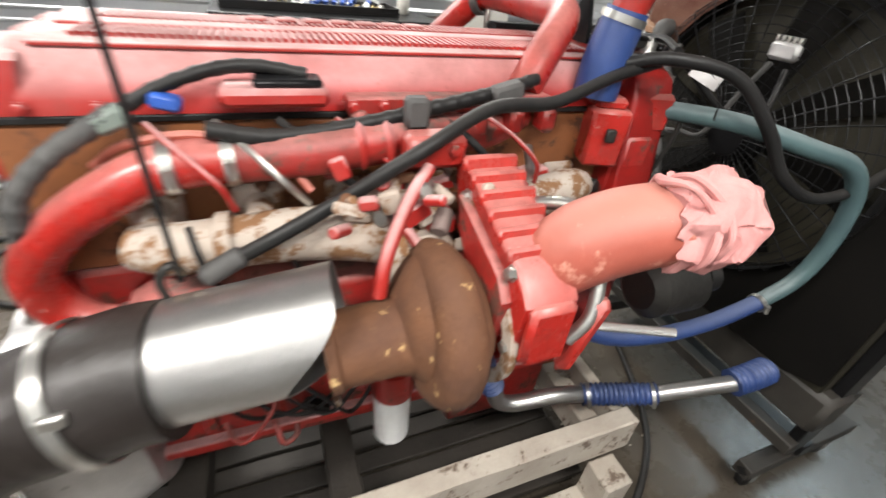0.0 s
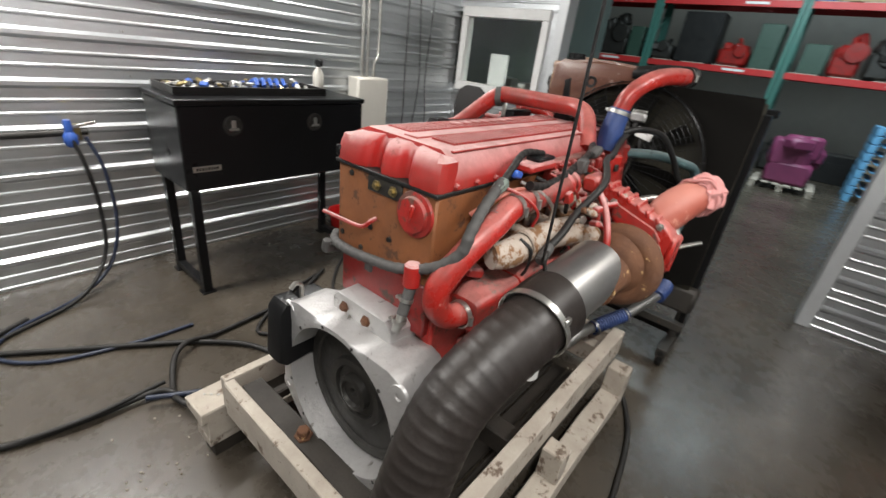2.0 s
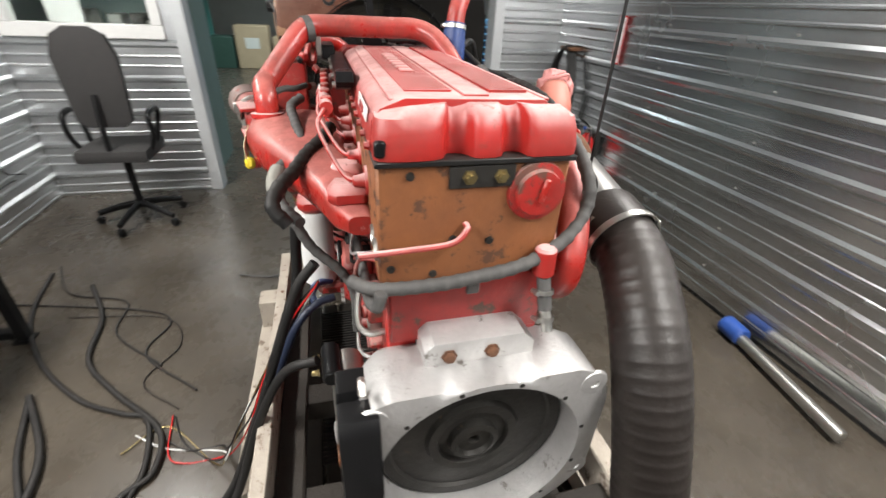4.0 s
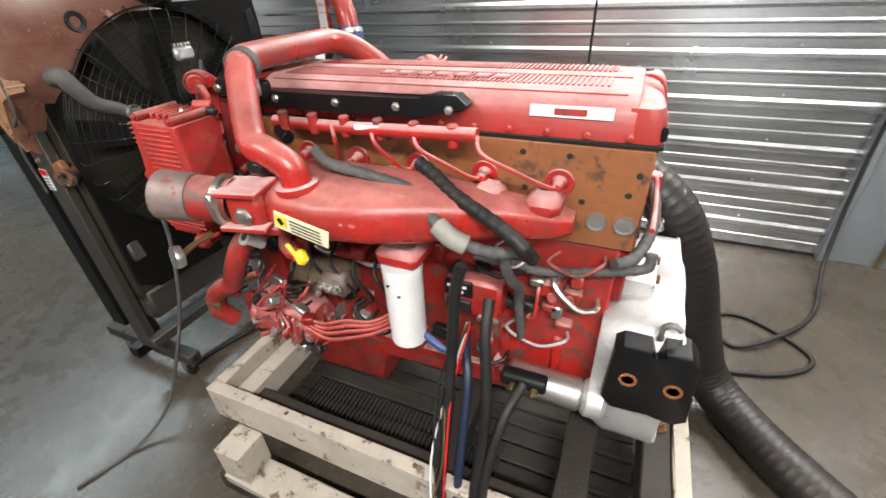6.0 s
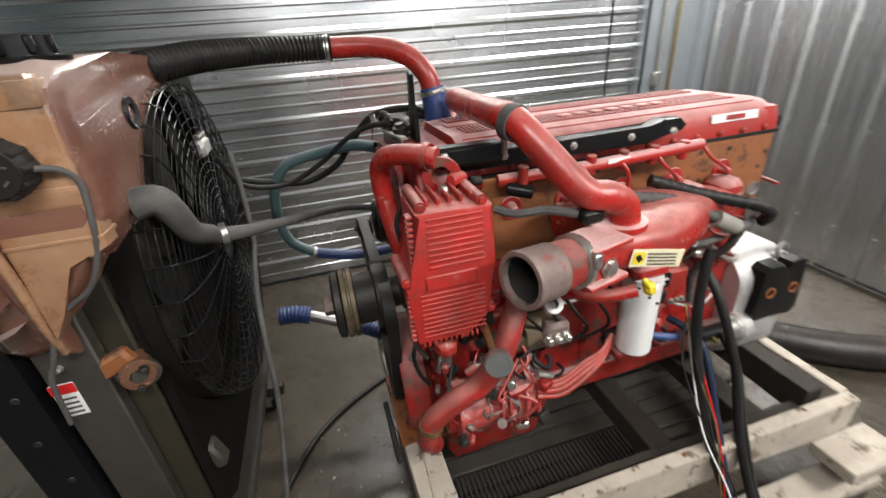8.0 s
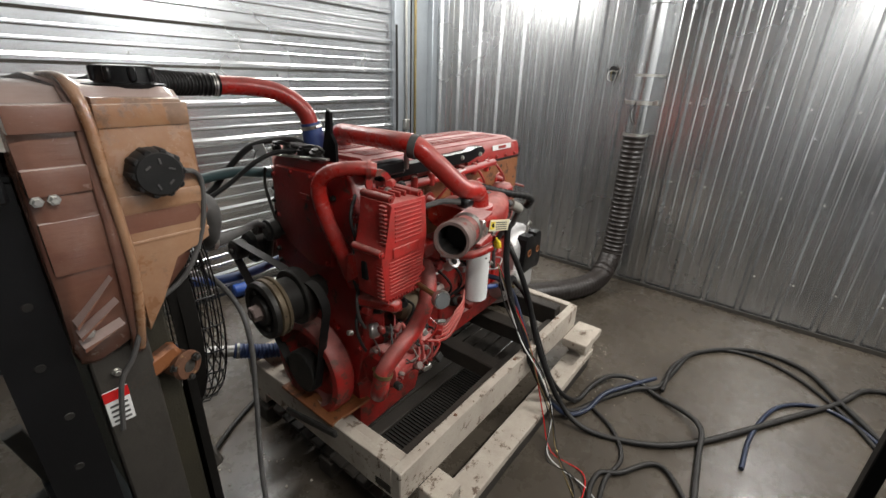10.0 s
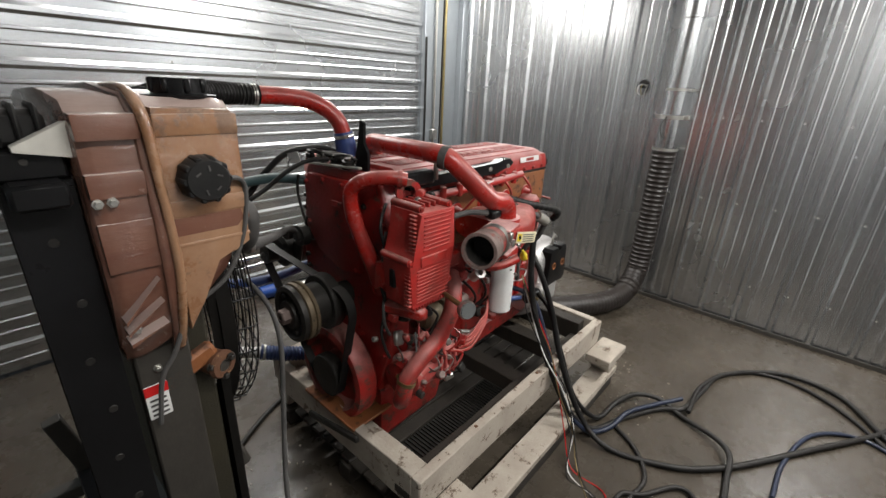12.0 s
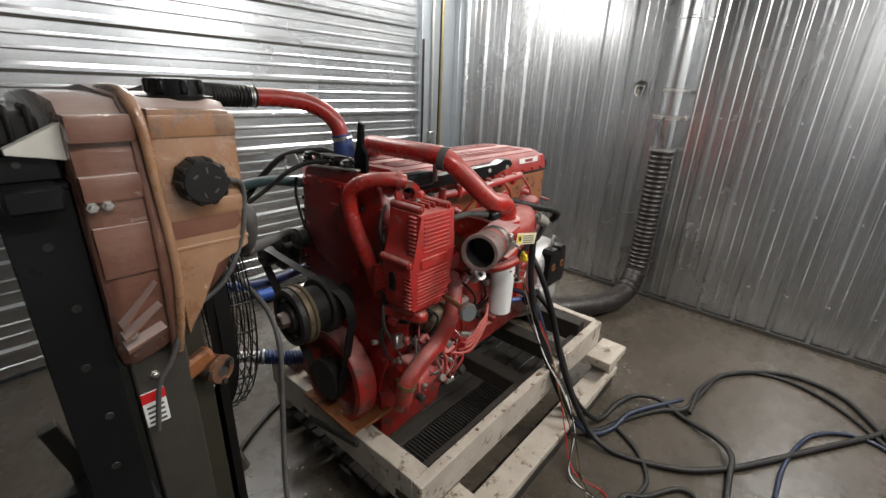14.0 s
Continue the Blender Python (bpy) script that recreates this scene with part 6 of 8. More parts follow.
for k in range(36):
    a = 2 * math.pi * k / 36
    c, d = math.cos(a), math.sin(a)
    part("guard_spoke", tube(mesh(), [(1.857, FANY + 0.06 * c, FANZ + 0.06 * d), (1.858, FANY + FANR * 0.6 * math.cos(a + 0.08), FANZ + FANR * 0.6 * math.sin(a + 0.08)), (1.868, FANY + FANR * math.cos(a + 0.12), FANZ + FANR * math.sin(a + 0.12)), (1.926, FANY + (FANR + 0.004) * math.cos(a + 0.12), FANZ + (FANR + 0.004) * math.sin(a + 0.12))], 0.0022, 6, 3), BLACK, guard)
fan = part("fan_hub", lathe(mesh(), (1.90, FANY, FANZ), (1, 0, 0), [(0, 0.05), (0.01, 0.075), (0.06, 0.078), (0.08, 0.06)], 24), BLACK, stand, "black electric fan hub")
for k in range(8):
    a = 2 * math.pi * k / 8
    bm = mesh()
    quad = []
    for r, wd in ((0.07, 0.05), (0.20, 0.075), (0.39, 0.10)):
        for s in (-1, 1):
            aa = a + s * wd / r / 2 + (r - 0.07) * 0.5
            for dx in (0.0, 0.004):
                quad.append(bm.verts.new((1.935 + s * 0.018 + dx, FANY + r * math.cos(aa), FANZ + r * math.sin(aa))))
    for i in (0, 4):
        p = quad[i:i + 8]
        bm.faces.new((p[0], p[2], p[6], p[4]))
        bm.faces.new((p[1], p[3], p[7], p[5]))
        bm.faces.new((p[0], p[1], p[5], p[4]))
        bm.faces.new((p[2], p[3], p[7], p[6]))
    part("fan_blade", bm, SHROUD, fan)
bm = box(mesh(), (1.862, -0.083, 1.482), (0.03, 0.085, 0.05), 0.010)
term = part("terminal_box", bm, CAST_ALU, stand, "pale alloy terminal block on the guard")
for k in range(5):
    part("terminal_tab", box(mesh(), (1.860, -0.115 + k * 0.016, 1.512), (0.016, 0.010, 0.016), 0.002), ZINC, term)
# surge tank: a saddle that arches over the fan
arc = [(FANY + (FANR + 0.02) * math.cos(a), FANZ + (FANR + 0.02) * math.sin(a)) for a in [radians(d) for d in (6, 20, 34, 48, 62, 76, 90, 104)]]
outline = [(0.40, 1.245), *arc[1:], (-0.225, 1.70), (-0.05, 1.715), (0.22, 1.73), (0.44, 1.725), (0.485, 1.69), (0.50, 1.50), (0.49, 1.40), (0.47, 1.27), (0.44, 1.235)]
bm = prism(mesh(), outline, "yz", 1.892, 2.15, 0.024)
for v in bm.verts:
    if v.co.z < 1.45 and v.co.x < 2.03:
        v.co.x += 0.02 + (1.45 - v.co.z) * 0.85
tank = part("surge_tank", bm, TANK, stand, "stained translucent brown surge tank")


def grown(pts, d):
    c = Vector((0.25, 1.5))
    return [tuple(Vector(p) + (Vector(p) - c).normalized() * d) for p in pts]


part("mould_seam", prism(mesh(), grown(outline, 0.012), "yz", 2.045, 2.068, 0.007), TANK, tank, "raised moulding seam")
for z0, z1, out in ((1.662, 1.704, 0.0065), (1.570, 1.612, 0.0050), (1.440, 1.530, 0.0045)):
    part("moulded_band", box(mesh(), (2.101, 0.473, (z0 + z1) / 2), (0.090, 0.05 + out, z1 - z0), 0.005, seg=2), TANK, tank, "glossy moulded level band")
# end and bands in the tan that paints light through the plastic
part("light_through_end", prism(mesh(), [(2.040, 1.712), (1.912, 1.708), (1.902, 1.690), (1.904, 1.448), (1.935, 1.432), (1.972, 1.425), (2.010, 1.340), (2.040, 1.290)], "xz", 0.455, 0.4985, 0.004), TANK_TAN, tank, "tan end, coloured for the light passing through it")
for z0, z1, out in ((1.664, 1.702, 0.0065), (1.520, 1.552, 0.0045), (1.462, 1.470, 0.003)):
    part("light_through_band", box(mesh(), (1.972, 0.474, (z0 + z1) / 2), (0.140, 0.05 + out, z1 - z0), 0.005, seg=2), TANK_TAN, tank, "tan band, coloured for the light passing through it")
part("crumpled_seam", tube(mesh(), [(2.056, 0.30, 1.738), (2.056, 0.42, 1.738), (2.056, 0.485, 1.722), (2.052, 0.507, 1.68), (2.050, 0.512, 1.60), (2.046, 0.512, 1.50), (2.044, 0.506, 1.42), (2.050, 0.492, 1.32), (2.056, 0.47, 1.25)], [0.007, 0.009, 0.010, 0.009, 0.008, 0.008, 0.008, 0.008, 0.007], 12), TANK_TAN, tank, "thick raised moulding rib")
for k in range(3):
    part("gusset", prism(mesh(), [(2.142, 1.352 - k * 0.022), (2.078, 1.420 - k * 0.045), (2.142, 1.345 - k * 0.022)], "xz", 0.47, 0.512, 0), TANK, tank)
part("moulded_hollow", lathe(mesh(), (1.893, 0.238, 1.62), (-1, 0, 0), [(0, 0.032), (0.008, 0.030), (0.006, 0.018), (0.0, 0.016)], 18), RUBBER, tank, "dark oval port")
cap = part("pressure_cap", lathe(mesh(), (1.980, 0.498, 1.590), (0, 1, 0), [(0, 0.036), (0.006, 0.042), (0.036, 0.040), (0.042, 0.035), (0.042, 0.01)], 24), RUBBER, tank, "black lobed pressure cap with worn print")
for k in range(10):
    a = 2 * math.pi * k / 10
    part("cap_lobe", lathe(mesh(), (1.980 + 0.036 * math.cos(a), 0.503, 1.590 + 0.036 * math.sin(a)), (0, 1, 0), [(0, 0.008), (0.032, 0.0075), (0.035, 0.005)], 8), RUBBER, tank)
for k in range(5):
    a = 0.6 + k * 1.1
    part("cap_print", box(mesh(), (1.980 + 0.020 * math.cos(a), 0.541, 1.590 + 0.022 * math.sin(a)), (0.010, 0.002, 0.003), 0, (0, math.degrees(a), 0)), LOOM, tank)
bm = lathe(mesh(), (1.955, 0.385, 1.722), (0, 0, 1), [(0, 0.062), (0.006, 0.064), (0.008, 0.046), (0.036, 0.044), (0.038, 0.03)], 24)
filler_cap = part("filler_cap", bm, BLACK, stand, "black filler cap")
for k in range(8):
    a = 2 * math.pi * k / 8
    part("cap_lug", box(mesh(), (1.955 + 0.044 * math.cos(a), 0.385 + 0.044 * math.sin(a), 1.745), (0.014, 0.012, 0.026), 0.003, (0, 0, math.degrees(a))), BLACK, filler_cap)
part("cap_lead", tube(mesh(), [(1.945, 0.520, 1.588), (1.915, 0.510, 1.580), (1.902, 0.500, 1.555), (1.908, 0.500, 1.500), (1.925, 0.495, 1.438), (1.963, 0.490, 1.374), (2.034, 0.485, 1.324), (2.075, 0.480, 1.24), (2.102, 0.470, 1.189), (2.12, 0.46, 1.08)], 0.0048, 8), LOOM, tank, "thin grey overflow tube")
bm = tube(mesh(), [(1.895, 0.372, 1.475), (1.858, 0.368, 1.475), (1.842, 0.355, 1.44), (1.835, 0.32, 1.385), (1.822, 0.26, 1.352), (1.805, 0.232, 1.334), (1.74, 0.19, 1.318), (1.66, 0.12, 1.30), (1.58, 0.02, 1.272), (1.50, -0.10, 1.23), (1.42, -0.20, 1.18)], [0.030, 0.028, 0.026, 0.024, 0.022, 0.020, 0.015, 0.012, 0.011, 0.011, 0.011], 14)
make_up = part("make_up_hose", bm, LOOM, stand, "grey coolant make-up hose")
ring_clamp((1.800, 0.231, 1.335), (1, 0.3, 0), 0.023, 0.014, ZINC, make_up)
for y0, y1 in ((0.370, 0.450),):
    channel = [(2.153, y0), (2.242, y0), (2.242, y0 + 0.008), (2.161, y0 + 0.008), (2.161, y1 - 0.008), (2.242, y1 - 0.008), (2.242, y1), (2.153, y1)]
    bm = prism(mesh(), channel, "xy", 0.40, 1.588)
    post = part("stand_post", bm, BLACK, stand, "black drilled steel channel post")
    for k in range(12):
        part("punched_hole", lathe(mesh(), (2.198 - 0.012 * (k % 2), y1 + 0.0005, 1.50 - k * 0.115), (0, 1, 0), [(0, 0.008), (0.001, 0.007)], 10), IRON, post)
    part("post_rail", span(mesh(), (2.152, y0 - 0.01, 1.589), (2.262, y1 + 0.004, 1.600), 0.002), BLACK, post)
part("post_head", span(mesh(), (2.156, 0.33, 1.604), (2.33, 0.455, 1.648), 0.004), BLACK, stand, "black drilled bracket on the post")
part("punched_hole", lathe(mesh(), (2.205, 0.4555, 1.632), (0, 1, 0), [(0, 0.006), (0.001, 0.005)], 10), IRON, stand)
bm = span(mesh(), (2.165, -0.66, 1.565), (2.235, 0.50, 1.605), 0.006)
part("finned_top", span(mesh(), (2.165, 0.365, 1.650), (2.38, 0.435, 1.706), 0.01), RUBBER, stand, "black ribbed plastic housing")
part("top_beam", bm, BLACK, stand, "black cross beam")
for k in range(9):
    part("finned_block", box(mesh(), (2.175 + k * 0.024, 0.40, 1.683), (0.008, 0.09, 0.064), 0.006), RUBBER, stand)
part("tank_foot", prism(mesh(), [(2.145, 1.635), (2.215, 1.648), (2.215, 1.656), (2.145, 1.692)], "xz", 0.44, 0.47, 0.003), OFFWHITE, stand, "pale plastic gusset")
for x, z in ((2.138, 1.565), (2.118, 1.565), (2.128, 1.33), (2.10, 1.20)):
    part("stand_bolt", bolt(mesh(), (x, 0.500 if z > 1.25 else 0.44, z), (0, 1, 0), 0.006, 0.010), ZINC, stand)
for y in (0.33, -0.60):
    part("base_arm", span(mesh(), (1.97, y - 0.03, 0.105), (2.62, y + 0.03, 0.165), 0.004), FRAMEGREY, stand, "rust stained base arm")
    part("arm_mouth", lathe(mesh(), (1.969, y, 0.135), (-1, 0, 0), [(0, 0.022), (0.001, 0.022)], 4), RUBBER, stand)
    part("upright_strut", box(mesh(), (2.24, y, 0.31), (0.06, 0.05, 0.38), 0.004, (0, 12, 0)), FRAMEGREY, stand)
    for x in (2.50, 2.06):
        wheel = part("caster", box(mesh(), (x, y, 0.090), (0.05, 0.05, 0.02), 0.003), ZINC, stand, "swivel caster")
        part("tyre", lathe(mesh(), (x, y - 0.02, 0.048), (0, 1, 0), [(0, 0.036), (0.006, 0.047), (0.034, 0.047), (0.040, 0.036)], 20), RUBBER, wheel)
        for s in (-0.024, 0.024):
            part("fork", box(mesh(), (x, y + s, 0.065), (0.03, 0.004, 0.05), 0.001), ZINC, wheel)
part("base_cross", span(mesh(), (2.20, -0.64, 0.165), (2.26, 0.45, 0.225), 0.004), BLACK, stand, "black base cross bar")
part("lower_brace", box(mesh(), (2.02, -0.10, 0.33), (0.05, 1.1, 0.05), 0.004), FRAMEGREY, stand)
bm = lathe(mesh(), (1.985, 0.415, 1.145), (-0.5, 0.8, 0), [(0, 0.022), (0.02, 0.027), (0.034, 0.027), (0.038, 0.012)], 16)
part("drain_boss", bm, FRAMEGREY, stand, "grimy drain boss")
sticker = part("warning_sticker", box(mesh(), (2.112, 0.4425, 1.125), (0.042, 0.003, 0.082), 0.001), WHITE, stand, "white warning sticker with a red band")
part("sticker_band", box(mesh(), (2.112, 0.445, 1.154), (0.043, 0.002, 0.022), 0), EXT_RED, sticker)
for k in range(4):
    part("sticker_bar", box(mesh(), (2.112, 0.445, 1.13 - k * 0.012), (0.03, 0.002, 0.004), 0), LOOM, sticker)
boss = part("rusty_boss", lathe(mesh(), (1.985, 0.435, 1.150), (-0.35, 0.9, 0), [(-0.05, 0.028), (0, 0.030), (0.012, 0.034), (0.020, 0.030), (0.022, 0.016), (0.010, 0.012)], 18), RUST, stand, "rusty mounting boss")
for k in range(3):
    a = k * 2.1 + 0.4
    part("boss_bolt", bolt(mesh(), (1.985 + 0.026 * math.cos(a), 0.452, 1.150 + 0.026 * math.sin(a)), (-0.35, 0.9, 0), 0.007, 0.01), IRON, boss)
part("rusty_arm", box(mesh(), (2.045, 0.425, 1.165), (0.13, 0.03, 0.045), 0.008, (0, 22, 0)), RUSTY_HEAD, stand, "rust stained arm behind the post")
part("rusty_bracket", box(mesh(), (1.95, 0.36, 0.80), (0.03, 0.05, 0.08), 0.008, (0, 15, 0)), FRAMEGREY, stand, "grimy bracket")

# ---------------------------------------------------------------- hoses between radiator and engine
arc_hose = thing("coolant_bypass_hose", (1.7, -0.46, 0.9), "blue and grey green coolant hose looping from engine to radiator", "hose")
part("blue_length", tube(mesh(), [(1.02, -0.40, 1.0), (1.06, -0.43, 0.968), (1.18, -0.445, 0.912), (1.35, -0.45, 0.878), (1.52, -0.455, 0.885), (1.66, -0.46, 0.925)], 0.0215, 14), BLUE_HOSE, arc_hose, "blue silicone hose")
green_len = part("green_length", tube(mesh(), [(1.66, -0.46, 0.925), (1.74, -0.47, 0.99), (1.765, -0.475, 1.10), (1.745, -0.47, 1.23), (1.68, -0.455, 1.31), (1.56, -0.42, 1.345), (1.43, -0.34, 1.375), (1.36, -0.26, 1.375), (1.31, -0.21, 1.372)], 0.0205, 14), BLUE_GREEN, arc_hose, "grey green rubber hose")
ring_clamp((1.655, -0.46, 0.922), (1, 0, 0.4), 0.023, 0.012, ZINC, arc_hose)
black_hose = solo("vent_hose", tube(mesh(), [(1.16, -0.24, 1.47), (1.22, -0.29, 1.49), (1.34, -0.35, 1.47), (1.43, -0.40, 1.38), (1.50, -0.43, 1.29), (1.62, -0.45, 1.235), (1.76, -0.46, 1.25), (1.87, -0.45, 1.28)], 0.013, 10), RUBBER, "thin black rubber vent hose from engine to radiator", "hose")
cap_b = thing("blue_hose_end", (1.84, -0.47, 0.56), "ribbed blue hose end clamped to the radiator's lower tube", "hose")
part("blue_stub", tube(mesh(), [(1.74, -0.492, 0.595), (1.80, -0.50, 0.612), (1.875, -0.50, 0.62)], 0.038, 16, 6, 0.016, 0.003), BLUE_HOSE, cap_b)
strap = thing("hanging_tape_cord", (0.8, -0.3, 1.2), "black tape wrapped cord with a grey plug laid over the engine", "cord")
part("cord", tube(mesh(), [(1.24, -0.245, 1.475), (1.12, -0.262, 1.450), (0.98, -0.29, 1.412), (0.84, -0.318, 1.412), (0.70, -0.378, 1.37), (0.58, -0.36, 1.29), (0.49, -0.365, 1.245), (0.43, -0.36, 1.212)], 0.012, 10), RUBBER, strap)
part("plug", rod(mesh(), (0.435, -0.36, 1.215), (0.375, -0.365, 1.185), 0.017, 12, 0.004), LOOM, strap, "grey plug")
rope = solo("pull_cord", tube(mesh(), [(0.352, -0.385, 1.20), (0.35, -0.383, 1.8), (0.349, -0.381, 2.5), (0.349, -0.38, ZC)], 0.0045, 6), RUBBER, "thin dark cord hanging from the ceiling to the stack", "cord")

# ---------------------------------------------------------------- cables by the crate and on the floor
def cable(name, pts, r, mat, label, cat="cable", group=""):
    return solo(name, tube(mesh(), pts, r, 10, 7), mat, label, cat, group)


BLUE_CABLE = material("dark_blue_cable", (0.010, 0.016, 0.036), (0.014, 0.022, 0.05), rough=0.45, scale=8)
cable("battery_cable", [(0.50, 0.40, 1.10), (0.515, 0.41, 1.02), (0.52, 0.43, 0.85), (0.515, 0.50, 0.62), (0.50, 0.60, 0.40), (0.42, 0.70, 0.16), (0.30, 0.80, 0.03), (0.06, 0.90, 0.018), (-0.15, 1.02, 0.018), (-0.24, 1.13, 0.035), (-0.50, 1.17, 0.018), (-0.78, 1.22, 0.018), (-1.0, 1.38, 0.018), (-1.15, 1.60, 0.018), (-1.10, 1.85, 0.018), (-0.84, 2.02, 0.018), (-0.55, 2.2, 0.018)], 0.0155, RUBBER, "thick black battery cable looping over the concrete floor", group="cables on the floor")
cable("battery_cable", [(0.44, 0.36, 0.98), (0.43, 0.42, 0.90), (0.40, 0.50, 0.70), (0.40, 0.60, 0.42), (0.36, 0.74, 0.12), (0.36, 0.92, 0.018), (0.25, 1.20, 0.018), (0.08, 1.385, 0.018), (-0.1, 1.52, 0.018), (-0.4, 1.72, 0.018), (-0.82, 2.0, 0.018), (-1.1, 2.15, 0.018), (-1.2, 2.35, 0.018)], 0.015, RUBBER, "thick black battery cable looping over the concrete floor", group="cables on the floor")
cable("battery_cable", [(0.33, 0.38, 0.72), (0.36, 0.48, 0.66), (0.38, 0.58, 0.46), (0.34, 0.68, 0.20), (0.20, 0.78, 0.03), (0.02, 0.82, 0.05), (-0.14, 0.88, 0.05), (-0.20, 1.0, 0.05), (-0.18, 1.13, 0.018), (-0.10, 1.32, 0.04), (0.0, 1.40, 0.05), (0.16, 1.42, 0.018), (0.45, 1.45, 0.018), (0.75, 1.5, 0.018), (1.1, 1.7, 0.018)], 0.0145, RUBBER, "thick black cable snaking over the concrete floor", group="cables on the floor")
cable("blue_air_hose", [(0.52, 0.32, 0.80), (0.50, 0.38, 0.79), (0.47, 0.45, 0.72), (0.46, 0.56, 0.46), (0.44, 0.66, 0.22), (0.36, 0.78, 0.05), (0.22, 0.86, 0.022), (0.06, 0.90, 0.05), (-0.1, 0.98, 0.05), (-0.3, 1.1, 0.05)], 0.013, BLUE_CABLE, "dark blue cable draped over the crate rail", group="cables on the floor")
cable("blue_jumper_hose", [(0.66, 0.33, 0.77), (0.62, 0.37, 0.79), (0.57, 0.39, 0.785), (0.53, 0.38, 0.77)], 0.012, BLUE_HOSE, "short bright blue hose at the fuel filter", "hose")
for k, (c, nm) in enumerate(((EXT_RED, "red"), (RUBBER, "black"), (WHITE, "white"), (BRASS, "tan"), (RUBBER, "black"))):
    rr = random.Random(k + 7)
    j = lambda s: rr.uniform(-s, s)
    cable("sensor_wire", [(0.50 + j(0.02), 0.36, 0.88), (0.53 + j(0.03), 0.46 + j(0.02), 0.72), (0.52 + j(0.03), 0.57 + j(0.01), 0.52), (0.50 + j(0.04), 0.66 + j(0.02), 0.33), (0.54 + j(0.05), 0.76 + j(0.03), 0.14), (0.62 + j(0.08), 0.88 + j(0.06), 0.008), (0.72 + j(0.1), 1.02 + j(0.05), 0.008), (0.80 + j(0.1), 1.14 + j(0.1), 0.008)], 0.0032, c, f"thin {nm} sensor wire hanging down to the floor", "wire", "loose sensor wires")
cable("yard_hose", [(1.10, 1.70, 0.016), (0.70, 1.55, 0.016), (0.35, 1.30, 0.016), (0.52, 1.14, 0.016), (0.60, 1.06, 0.016), (0.80, 1.10, 0.016), (1.05, 1.35, 0.016), (1.30, 1.55, 0.016), (1.65, 1.62, 0.016), (2.0, 1.8, 0.016)], 0.012, RUBBER, "black cable lying under the tool chest", group="cables on the floor")
cable("thin_wire", [(1.2, 1.2, 0.006), (1.5, 1.5, 0.006), (1.8, 1.55, 0.006), (1.95, 1.9, 0.006), (2.3, 2.1, 0.006)], 0.005, RUBBER, "thin black wire on the concrete floor", "wire")
cable("thin_wire", [(1.0, 1.0, 0.006), (1.3, 1.3, 0.006), (1.55, 1.25, 0.006), (1.7, 1.45, 0.006), (1.9, 2.2, 0.006)], 0.005, RUBBER, "thin black wire on the concrete floor", "wire")
cable("thin_wire", [(0.9, 1.05, 0.006), (1.1, 1.25, 0.006), (1.35, 1.15, 0.006), (1.6, 1.30, 0.006), (1.7, 1.8, 0.006)], 0.003, DUCTING, "thin dark brown wire on the concrete floor", "wire")
cable("air_line", [(-0.10, 2.50, 0.96), (-0.07, 2.47, 0.80), (-0.05, 2.46, 0.5), (-0.10, 2.40, 0.2), (-0.30, 2.25, 0.03), (-0.70, 2.05, 0.013), (-0.98, 1.80, 0.013), (-1.06, 1.52, 0.013), (-0.90, 1.28, 0.013), (-0.55, 1.16, 0.035), (-0.2, 1.16, 0.05)], 0.012, RUBBER, "black air line dropping from the wall valve to the floor", "hose")
cable("air_line", [(-0.03, 2.50, 0.96), (0.02, 2.47, 0.75), (0.02, 2.46, 0.4), (-0.08, 2.42, 0.12), (-0.30, 2.30, 0.013), (-0.62, 2.12, 0.013), (-0.72, 1.92, 0.013), (-0.55, 1.72, 0.013), (-0.2, 1.62, 0.013), (0.1, 1.60, 0.013)], 0.011, BLUE_CABLE, "dark blue air line dropping from the wall valve", "hose")
cable("floor_cable", [(-0.35, -0.62, 0.013), (-0.70, -0.72, 0.013), (-0.85, -0.90, 0.013), (-0.60, -1.12, 0.013), (-0.42, -1.05, 0.013), (-0.50, -0.85, 0.013), (-0.72, -0.98, 0.035), (-0.95, -1.30, 0.013), (-1.05, -1.70, 0.15), (-1.09, -1.90, 0.75), (-1.10, -1.905, 1.4), (-1.10, -1.905, 2.2)], 0.012, RUBBER, "black cable dropping from the wall and looping on the floor", group="cables on the floor")
cable("floor_cable", [(0.10, -0.66, 0.013), (0.5, -0.75, 0.013), (0.95, -0.72, 0.013), (1.4, -0.62, 0.013), (1.8, -0.35, 0.013), (2.02, 0.05, 0.013), (2.1, 0.33, 0.013)], 0.013, RUBBER, "black cable along the crate on the floor", group="cables on the floor")
cable("fan_lead", [(1.80, -0.10, 1.455), (1.79, -0.06, 1.36), (1.785, 0.0, 1.22), (1.78, 0.09, 1.20), (1.77, 0.24, 1.15), (1.77, 0.30, 1.05), (1.785, 0.31, 0.85), (1.83, 0.36, 0.55), (1.86, 0.46, 0.30), (1.88, 0.58, 0.10), (1.92, 0.75, 0.01), (1.98, 0.95, 0.008)], 0.0075, LOOM, "grey fan lead hanging down to the floor", "cable")
cable("fan_lead", [(1.845, -0.12, 1.44), (1.80, -0.15, 1.34), (1.68, -0.19, 1.31), (1.56, -0.17, 1.365), (1.46, -0.13, 1.445), (1.39, -0.10, 1.478), (1.33, -0.06, 1.484)], 0.0085, RUBBER, "black cable from the fan to the engine", "cable")
